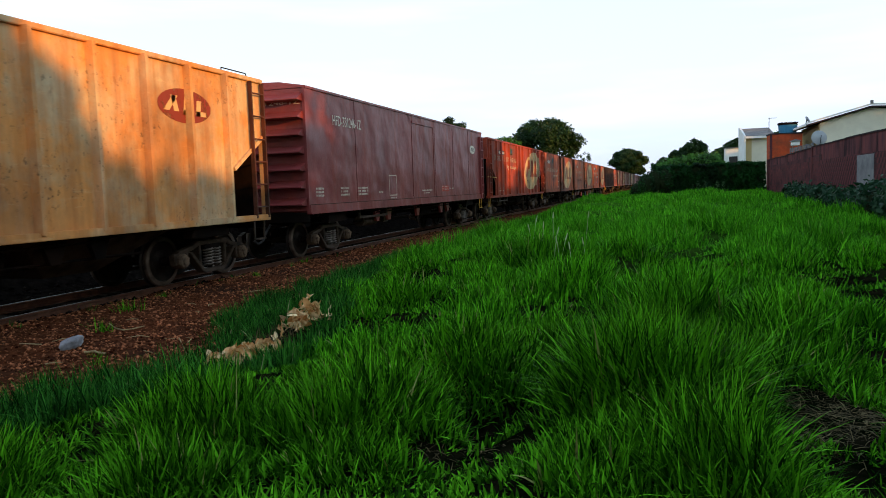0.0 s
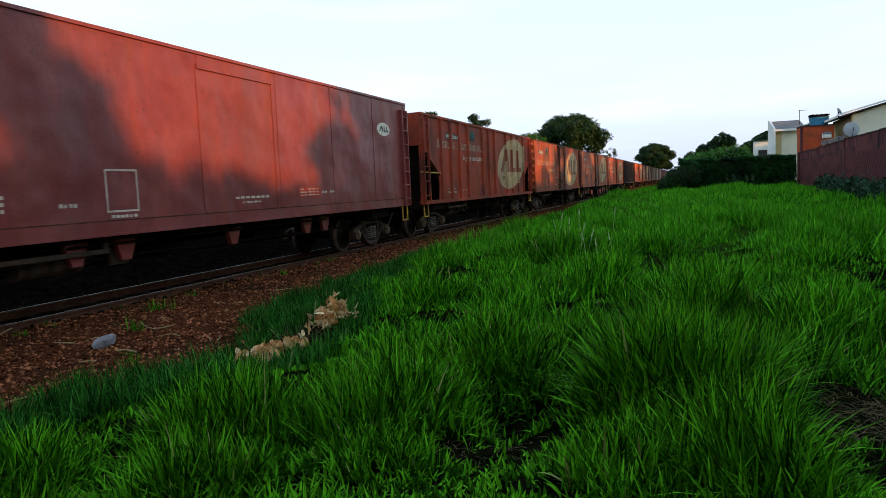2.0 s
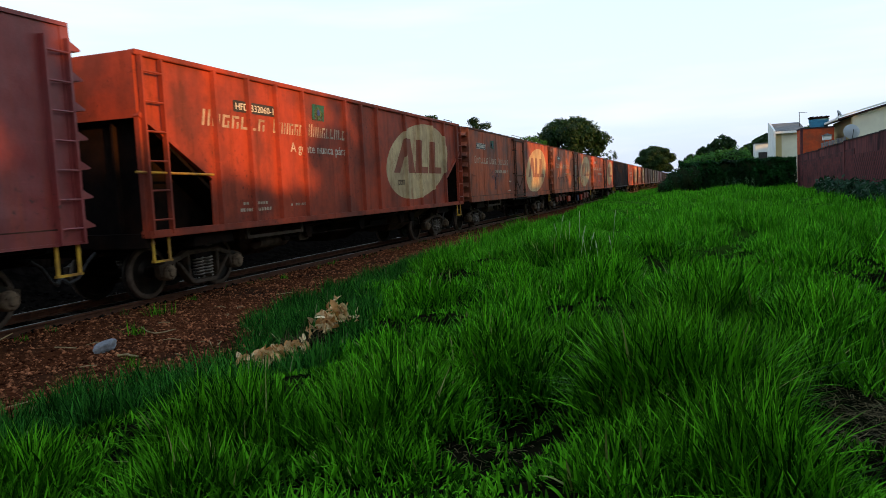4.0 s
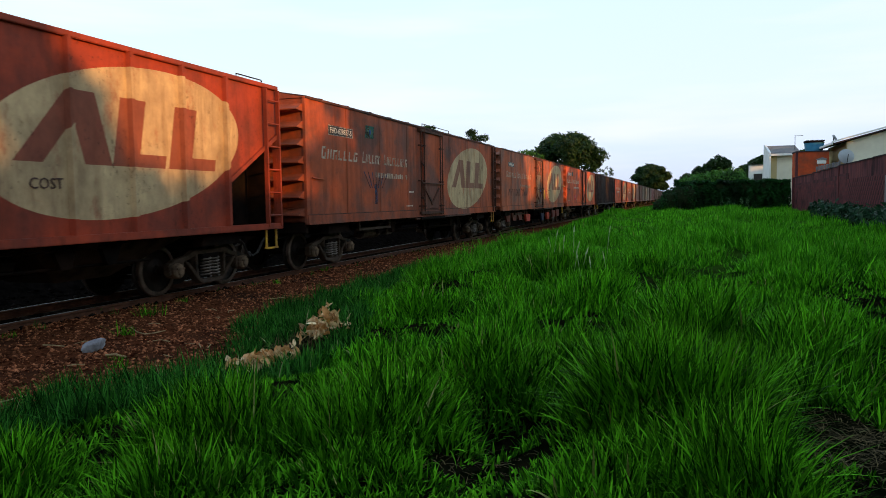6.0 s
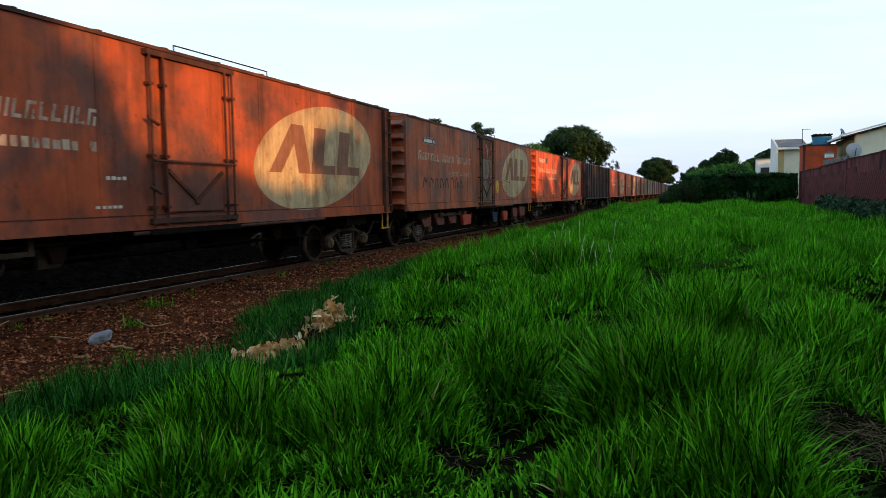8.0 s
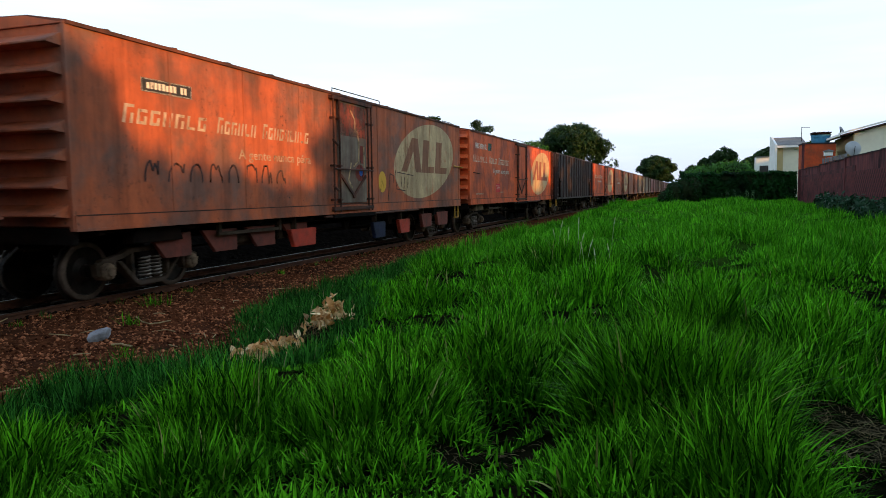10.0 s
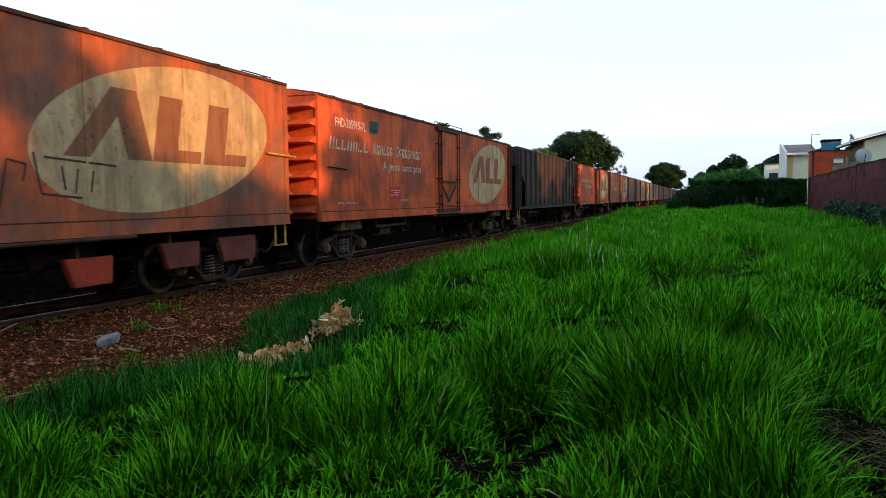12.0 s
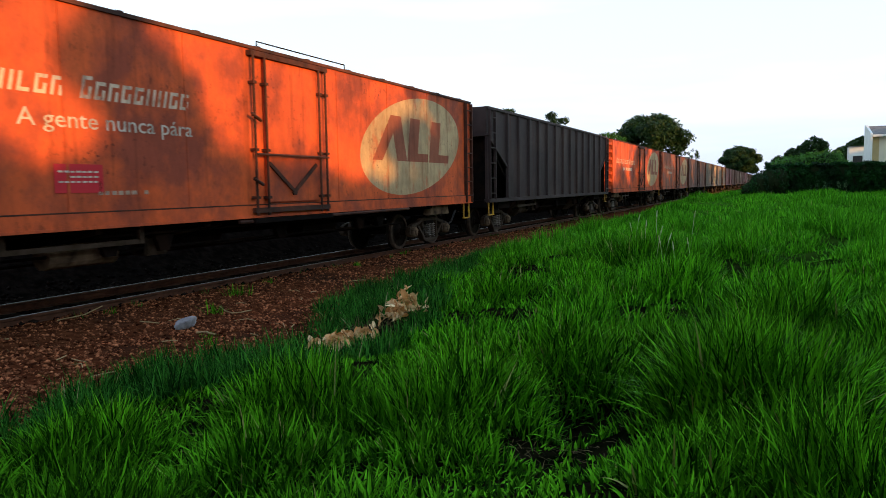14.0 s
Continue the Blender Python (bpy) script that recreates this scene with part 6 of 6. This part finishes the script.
def house_front():
    hs = thing("house", "cream two-storey house with sloping grey roof and sand-coloured panel", "house")
    y0, x0, x1 = 70.0, 6.92, 9.35
    part("wall", box(bmesh.new(), x0 + 0.10, x1, y0 + 0.1, y0 + 4.5, -1.3, 3.66), M_CREAMW, hs)
    part("wall", box(bmesh.new(), x0 + 0.10, x0 + 0.62, y0, y0 + 0.12, 0.5, 3.60), M_SAND, hs, "sand-coloured panel")
    part("side_wall", prism(bmesh.new(), [(y0 - 0.4, -1.3), (y0 + 4.5, -1.3), (y0 + 4.5, 4.86), (y0 + 3.6, 4.80), (y0 - 0.4, 3.86)], "x", x0 - 0.06, x0 + 0.10), M_WHITEW, hs)
    part("roof", prism(bmesh.new(), [(y0 - 0.45, 3.76), (y0 + 4.0, 4.74), (y0 + 4.0, 4.62), (y0 - 0.45, 3.64)], "x", x0 + 0.10, x1 + 0.1), M_ROOFG, hs)
    part("fascia", box(bmesh.new(), x0 + 0.08, x1 + 0.1, y0 - 0.50, y0 - 0.44, 3.58, 3.76), M_WHITEW, hs)
    return hs


house_front()
low = thing("house", "small white house behind the hedge", "house")
part("wall", box(bmesh.new(), at_angle(4.38, 80), at_angle(5.3, 80), 80, 82, -1.3, 3.2), M_WHITEW, low)
part("roof", box(bmesh.new(), at_angle(4.36, 80), at_angle(5.32, 80), 79.9, 82.1, 3.2, 3.28), M_ROOFG, low)
part("door", box(bmesh.new(), at_angle(4.62, 80), at_angle(5.2, 80), 79.97, 80.02, -1.2, 2.35), M_PLATE, low)

big = thing("house", "large cream house with a sloping roof edge and white fascia", "house")
part("wall", prism(bmesh.new(), [(10.45, -1.3), (18, -1.3), (18, 4.28), (13.5, 4.55), (10.45, 3.72)], "y", 56.0, 63.0), M_CREAMW, big)
part("side_wall", box(bmesh.new(), 10.38, 10.45, 56.02, 62.8, -1.3, 3.66), M_SAND, big)
part("roof", prism(bmesh.new(), [(9.45, 3.50), (13.5, 4.58), (18.3, 4.30), (18.3, 4.40), (13.5, 4.68), (9.45, 3.60)], "y", 55.6, 63.4), M_DARKCAP, big)
part("fascia", prism(bmesh.new(), [(9.40, 3.62), (13.5, 4.72), (13.5, 4.84), (9.40, 3.74)], "y", 55.50, 55.58), M_WHITEW, big)
part("fascia", prism(bmesh.new(), [(13.5, 4.72), (18.3, 4.44), (18.3, 4.54), (13.5, 4.84)], "y", 55.50, 55.58), M_WHITEW, big)
part("gutter", box(bmesh.new(), 9.34, 9.48, 55.5, 63.4, 3.50, 3.64), M_WHITEW, big)
part("ridge_cap", box(bmesh.new(), 13.42, 13.58, 55.45, 55.62, 4.80, 5.02), M_ROOFG, big)

def dish(x, y, z, rad, tilt, turn, label):
    d = thing("satellite_dish", label, "satellite dish", at=pose(x, y, z))
    bm = bmesh.new()
    rings = []
    for k in range(5):
        rr = rad * (0.12 + 0.88 * k / 4)
        rings.append([bm.verts.new((rr * math.cos(a * math.pi / 12), 0.35 * rr * rr / rad, rr * math.sin(a * math.pi / 12))) for a in range(24)])
    for a, b in zip(rings, rings[1:]):
        for i in range(24):
            bm.faces.new((a[i], a[(i + 1) % 24], b[(i + 1) % 24], b[i]))
    bm.faces.new(rings[0])
    bmesh.ops.solidify(bm, geom=bm.faces[:], thickness=0.015)
    ob = part("reflector", bm, M_DISH, d)
    ob.rotation_euler = (radians(tilt), 0, radians(turn))
    part("mast", tube(bmesh.new(), (0, 0.05, -rad * 1.6), (0, 0.05, 0), 0.03, 8), M_STEEL, d)
    part("feed_arm", tube(bmesh.new(), (0, -0.02, -rad * 0.9), (0, -0.45 * rad - 0.1, 0.05), 0.014, 6), M_STEEL, d)
    return d


dish(7.22, 38.7, 1.90, 0.36, -14, 8, "pale grey satellite dish on a mast above the wall")
dish(9.62, 56.2, 3.98, 0.24, 30, -78, "small tilted satellite dish on the roof edge")
ant = thing("tv_antenna", "thin television antenna on a mast", "antenna")
ax = at_angle(7.3, 71.5)
part("mast", tube(bmesh.new(), (ax, 71.5, 3.9), (ax, 71.5, 5.45), 0.025, 6), M_STEEL, ant)
part("boom", tube(bmesh.new(), (ax - 0.05, 71.5, 5.4), (ax + 0.65, 71.5, 5.4), 0.02, 6), M_STEEL, ant)
for k in range(5):
    part("element", tube(bmesh.new(), (ax + 0.12 * k, 71.3, 5.4), (ax + 0.12 * k, 71.7, 5.4), 0.01, 5), M_STEEL, ant)

# broad-leaved weeds at the foot of the wall
bush("weeds", "broad-leaved dark weeds along the foot of the wall", [((6.35 + 0.15 * (k % 2), 23.5 + 0.95 * k, float(ground_z(6.4, 23.5 + 0.95 * k)) + 0.35), (0.55, 0.70, max(0.42, 1.15 - 0.11 * k) + 0.14 * ((k * 7) % 3) / 2)) for k in range(20)], M_BROAD, 0.14, 520, 66, core=0.55)

# ---- unseen house and trees, added to shade field and train from the low sun ----
def shade_at(y, z, d):
    """The place at d metres towards the sun from a point y, z of the train's side."""
    return TRACK_X + HALF_W + 0.94 * d, y - 0.34 * d, z + 0.176 * d


hx, hy, hz = shade_at(-20, 0.06, 46)
row = thing("house", "long house-shaped block behind the viewer, unseen, added to cast shade", "house")
part("wall", box(bmesh.new(), hx - 4, hx + 4, hy - 25, hy + 115, -1.6, hz - 0.9), M_CREAMW, row)
part("roof", prism(bmesh.new(), [(hx - 4.4, hz - 0.9), (hx, hz), (hx + 4.4, hz - 0.9)], "y", hy - 25.5, hy + 115.5), M_ROOFG, row)
SHADE = [  # along the train, height of the crown's middle there, half width, half height, clumps, leafiness
    (1.4, 1.0, 2.2, 1.6, 34, 300), (6.35, 1.75, 0.65, 0.85, 22, 330), (7.0, 1.15, 0.72, 0.72, 22, 330), (7.55, 0.72, 0.60, 0.50, 20, 330),
    (4.2, -0.15, 1.7, 0.75, 30, 480), (6.8, -0.15, 1.5, 0.75, 30, 520), (9.0, -0.20, 1.35, 0.72, 30, 520), (10.6, -0.30, 1.2, 0.68, 28, 520), (12.6, -0.55, 1.4, 0.62, 24, 480),
    (15.1, 0.2, 1.75, 1.25, 40, 620), (15.6, 1.8, 1.5, 0.8, 12, 200), (17.3, 1.6, 1.2, 1.2, 26, 420), (18.3, 1.0, 2.3, 2.3, 46, 560), (21.8, 1.0, 2.4, 2.3, 46, 560), (25.3, 1.0, 2.4, 2.3, 46, 560), (28.6, 0.9, 2.4, 2.2, 46, 560), (31.5, 0.9, 2.0, 2.0, 40, 480),
    (33.0, 0.7, 2.2, 1.7, 26, 260), (16.8, 0.2, 1.5, 1.3, 30, 480), (20.1, 0.3, 1.6, 1.4, 30, 480), (23.6, 0.3, 1.6, 1.4, 30, 480), (27.0, 0.3, 1.6, 1.4, 30, 480), (38.6, 0.1, 1.5, 0.8, 14, 240), (43.5, 0.6, 2.4, 1.7, 22, 240), (45.8, 1.3, 1.6, 1.2, 16, 240), (50.0, 0.7, 2.8, 1.7, 30, 300), (51.8, 1.2, 1.5, 1.2, 16, 240),
    (56.0, 0.7, 3.0, 1.6, 28, 190), (62.5, 0.9, 3.0, 1.8, 28, 220), (69.0, 0.8, 3.0, 1.7, 28, 220), (76.0, 0.9, 3.0, 1.7, 28, 220), (82.5, 0.9, 3.0, 1.8, 28, 220), (89.0, 0.9, 3.2, 1.8, 28, 220), (96.0, 0.9, 3.2, 1.8, 28, 220),
    (103.0, 0.3, 3.4, 1.3, 28, 220), (110.0, 0.3, 3.4, 1.3, 28, 220), (117.0, 0.3, 3.4, 1.3, 28, 220), (124.0, 0.9, 3.6, 1.7, 40, 420),
]
for i, (ya, za, rx, rz, nn, leafy) in enumerate(SHADE):
    x, y, z = shade_at(ya, za, 40 - 2.5 * (i % 3) if ya < 100 else 22)
    shade = tree("tree", "broad unseen tree, added to cast shade on the train", x, y, z - 1.0, z, rx, rz, 80 + i, size=0.36, n=nn, density=0.5 * leafy, bottom=-0.9)
for k in range(32):     # more unseen copies, added to shade the far end of the train
    x, y, z = shade_at(129 + 5.6 * k, 1.0, 22)
    copy_thing(shade, pose(x, y, 0.2 * (k % 2), 0, 0, 47 * k))


# unseen wall, added to cut the low sky's light on the grass
back = thing("sky_blocking_wall", "plain dark red wall behind the viewer, unseen, added to block sky light", "wall", kind="structure")
part("wall", box(bmesh.new(), -3.0, 7.0, -2.2, -2.0, -1.7, 2.4), M_REDWALL, back)
part("coping", box(bmesh.new(), -3.05, 7.0, -2.26, -1.94, 2.4, 2.48), M_DARKCAP, back)

# ---- small things near the track ----
M_ROCK = two_tone("pale_grey_rock", (0.34, 0.33, 0.34), (0.15, 0.14, 0.14), 7, 0.9, 0, 0.6, 0.02)
bm = bmesh.new()
bmesh.ops.create_icosphere(bm, subdivisions=3, radius=1.0)
for v in bm.verts:     # a broken slab: a block with dulled faces
    q = Vector([max(-0.72, min(0.72, c)) / 0.72 for c in v.co])
    k = 1 + 0.16 * noise.noise(v.co * 1.7 + Vector((3, 1, 0)))
    v.co = (q.x * 0.112 * k + 0.02 * q.y, q.y * 0.085 * k, q.z * 0.055 * k + 0.018 * q.x)
rock = new("rock", mesh_of("rock", bm, M_ROCK))
rock.matrix_world = pose(-6.62, 6.58, float(ground_z(-6.62, 6.58)) + 0.055, 14, -5, 40)
tagged(rock, "pale grey fist-sized rock lying on the dirt", "rock")


def dry_leaf_pile():
    r = np.random.RandomState(71)
    n = 270
    t = np.where(r.rand(n) < 0.48, 0.04 + 0.34 * r.rand(n), np.where(r.rand(n) < 0.72, 0.76 + 0.24 * r.rand(n), r.rand(n)))
    x = -4.03 + 0.10 * np.sin(3 * t) + r.normal(0, 0.10, n)
    y = 5.60 + 2.0 * t + r.normal(0, 0.07, n)
    z = ground_z(x, y) + 0.06 + 0.13 * r.rand(n) + 0.20 * smooth01(0.7, 1.0, t) * r.rand(n)
    a, drop, roll = r.uniform(0, 2 * np.pi, n), r.uniform(-0.4, 1.1, n), r.uniform(-1.2, 1.2, n)
    s = r.uniform(0.035, 0.095, n)
    wide = r.uniform(0.28, 0.50, n)
    V = []
    for u, w, curl in ((-1, 0, 0.10), (-0.5, -0.8, 0.12), (0.2, -1.0, 0.15), (1, 0, -0.45), (0.2, 1.0, 0.15), (-0.5, 0.8, 0.12), (-0.2, 0, -0.06), (0.45, 0, -0.10)):
        px, py, pz = u * s, w * s * wide, curl * s
        py, pz = py * np.cos(roll) - pz * np.sin(roll), py * np.sin(roll) + pz * np.cos(roll)
        px, pz = px * np.cos(drop) + pz * np.sin(drop), -px * np.sin(drop) + pz * np.cos(drop)
        V.append(np.stack([x + px * np.cos(a) - py * np.sin(a), y + px * np.sin(a) + py * np.cos(a), np.maximum(z + pz, ground_z(x, y) + 0.01)], -1))
    V = np.stack(V, 1)
    F = np.array([(0, 1, 6), (0, 6, 5), (1, 2, 6), (6, 4, 5), (2, 7, 6), (6, 7, 4), (2, 3, 7), (7, 3, 4)])[None] + 8 * np.arange(n)[:, None, None]
    m = leaf_mat("dry_tan_leaves", (0.62, 0.27, 0.07), (1.0, 0.82, 0.46), 0.2, 0.7, 9.0)
    return tagged(new("dry_leaves", from_arrays("dry_leaves", V.reshape(-1, 3), F.reshape(-1, 3), m)), "heap of withered tan leaves at the edge of the grass", "dead leaves", kind="stuff")


def dead_stems():
    r = np.random.RandomState(75)
    n = 60
    return -4.03 + r.normal(0, 0.14, n), 5.5 + 2.2 * r.rand(n), np.ones(n)


blades("straw_litter", dead_stems(), 4, 0.34, 0.007, 4, M_LITTER, "dead stems among the withered leaves", 79, 0.08, (0.5, 1.5), "dead grass")
dry_leaf_pile()
M_STRAW = two_tone("dry_straw", (0.42, 0.30, 0.15), (0.28, 0.19, 0.09), 9, 0.8)
for k in range(26):
    x, y = random.uniform(-8.0, -4.3), random.uniform(4.2, 11)
    a, ln = random.uniform(0, 6.3), random.uniform(0.12, 0.4)
    z = float(ground_z(x, y)) + 0.02
    bm = tube(bmesh.new(), (x, y, z), (x + ln * 0.5 * math.cos(a), y + ln * 0.5 * math.sin(a), z + 0.015), 0.006, 5)
    tube(bm, (x + ln * 0.5 * math.cos(a), y + ln * 0.5 * math.sin(a), z + 0.015), (x + ln * math.cos(a + 0.4), y + ln * math.sin(a + 0.4), z), 0.006, 5, 0.003)
    tagged(new("dry_twig", mesh_of("dry_twig", bm, M_STRAW)), "thin dry stalk lying on the gravel", "twig", "twigs on the gravel")



def stick(pts, rad, mat, label):
    bm = bmesh.new()
    q = [(x, y, float(ground_z(x, y)) + 0.02 + dz) for x, y, dz in pts]
    for a, b in zip(q, q[1:]):
        tube(bm, a, b, rad, 6, rad * 0.85)
    tagged(new("dry_twig", mesh_of("dry_twig", bm, mat)), label, "twig", "twigs on the gravel")


stick([(-7.15, 7.77, 0.03), (-6.95, 7.66, 0.0), (-6.78, 7.60, 0.0), (-6.68, 7.66, 0.01), (-6.60, 7.79, 0.02)], 0.009, M_STRAW, "curved pale stick lying on the gravel")
stick([(-7.32, 6.51, 0.0), (-7.20, 6.53, 0.01), (-7.08, 6.60, 0.0)], 0.008, M_STRAW, "short pale stick lying on the gravel")
stick([(-6.20, 6.33, 0.0), (-6.10, 6.38, 0.01), (-6.02, 6.34, 0.01), (-5.94, 6.37, 0.0)], 0.013, M_STRAW, "pale dry husk lying on the gravel")
stick([(-8.05, 5.9, 0.0), (-7.95, 6.2, 0.02), (-7.97, 6.5, 0.10)], 0.008, M_STRAW, "pale dry stem beside the rail")
rs = np.random.RandomState(83)
sy = 3.6 + 8.0 * rs.rand(420) ** 1.5
sx = -8.1 + (grass_edge(sy) + 0.3 + 8.1) * rs.rand(420)
M_CHAFF = grass_mat("dry_chaff", (0.10, 0.055, 0.025), (0.42, 0.26, 0.12), (0.10, 0.16, 0.04), 0.1)
blades("straw_litter", (sx, sy, 0.4 + 0.8 * rs.rand(420)), 3, 0.20, 0.005, 3, M_CHAFF, "thin dry straw scattered over the gravel", 84, 0.16, (1.42, 1.56), "dead grass")
wx = np.array([-7.55, -7.5, -7.62, -7.0, -6.95, -7.9, -7.8, -6.0, -6.1, -7.95, -8.05, -5.6, -5.7, -5.45])
wy = np.array([8.6, 8.75, 8.5, 7.45, 7.5, 9.8, 12.5, 6.3, 9.3, 6.6, 15.0, 5.2, 6.0, 4.6])
blades("weed", (wx, wy, np.array([0.5, 0.6, 0.5, 0.6, 0.5, 0.3, 0.4, 0.25, 0.3, 0.3, 0.4, 0.4, 0.4, 0.5])), 26, 0.36, 0.012, 4, M_GRASS, "small green weeds sprouting from the dirt", 73, 0.09, category="weeds")

rw = np.random.RandomState(91)
ky = np.concatenate([rw.uniform(6, 34, 70), rw.uniform(6, 34, 40)])
kx = np.concatenate([rw.uniform(-8.75, -8.40, 70), rw.uniform(-8.22, -7.85, 40)])
blades("weed", (kx, ky, rw.uniform(0.2, 0.65, 110)), 9, 0.26, 0.010, 3, M_FRINGE, "low dark weeds growing between and beside the rails", 92, 0.08, category="weeds")

# seed stalks standing over the grass
M_SEED = two_tone("pale_green_seed_heads", (0.30, 0.40, 0.17), (0.46, 0.50, 0.27), 9, 0.8)
for k in range(10):
    x, y = random.uniform(-2.7, -1.2), random.uniform(12.0, 15.0)
    z = float(ground_z(x, y))
    hgt, l1, l2 = random.uniform(0.50, 0.74), random.uniform(-0.12, 0.12), random.uniform(-0.12, 0.12)
    stalk = thing("seed_stalk", "tall pale grass stalk with a seed head", "grass stalk", "seed stalks in the grass", at=pose(x, y, z))
    part("stem", tube(bmesh.new(), (0, 0, 0), (l1, l2, hgt), 0.006, 5, 0.004), M_SEED, stalk)
    part("seed_head", tube(bmesh.new(), (l1, l2, hgt - 0.02), (l1 * 1.3, l2 * 1.3, hgt + 0.10), 0.013, 6, 0.005), M_SEED, stalk)


# ---- bricks of the boundary wall's base ----
def brick_mesh():
    return mesh_of("brick", box(bmesh.new(), 0.0, 0.016, -0.193, 0.193, -0.090, 0.090), M_BRICKS, 0.003)


def brick_places():
    """Courses of bricks on the wall's face, with a few fallen out: y, z and how far each stands proud."""
    r = random.Random(44)
    for row in range(15):
        for col in range(72):
            y, z = 26.8 + 0.39 * (col + 0.5 * (row % 2)), -1.42 + 0.19 * row
            top = (1.50 if y < 39.6 else 1.40 - 0.0113 * (y - 39.7)) - (0.68 if y < 38.6 else 0.42)
            if z + 0.12 > top or z < float(ground_z(WX, y)) - 0.1 or 28.3 < y < 31.0 or r.random() < 0.05 or y > 54.4:
                continue
            yield y, z, r.uniform(0.001, 0.007)


M_BRICKS = two_tone("dark_red_fired_brick", (0.150, 0.042, 0.040), (0.080, 0.028, 0.032), 5, 0.9, 0, 0.5, 0.01, c=(0.028, 0.018, 0.020), cscale=1.3)
near_wall, rest = [], bmesh.new()
for y, z, proud in brick_places():
    if len(near_wall) < 290 and y < 37.5:
        near_wall.append((y, z, proud))
    else:
        x = WX - 0.02 - proud
        box(rest, x, x + 0.016, y - 0.193, y + 0.193, z - 0.090, z + 0.090)
for y, z, proud in near_wall:
    b = part("brick", cached("brick", brick_mesh), None, wall)
    b.location = (WX - 0.02 - proud, y, z)
tagged(part("bricks", rest, M_BRICKS, wall), kind="stuff")


# ---- what moves ----
def motions():
    times = [0.5 * k for k in range(29)]
    for car in CARS:
        walk(car, [(t, pose(TRACK_X, car["u"] - run(t), RAIL_Z)) for t in times])
    steps = [k / 15 for k in range(211)]
    for ws, y in WHEELSETS:
        walk(ws, [(t, Matrix.Translation((0, y, WHEEL_R)) @ Matrix.Rotation(run(t) / WHEEL_R, 4, "X")) for t in steps])


motions()
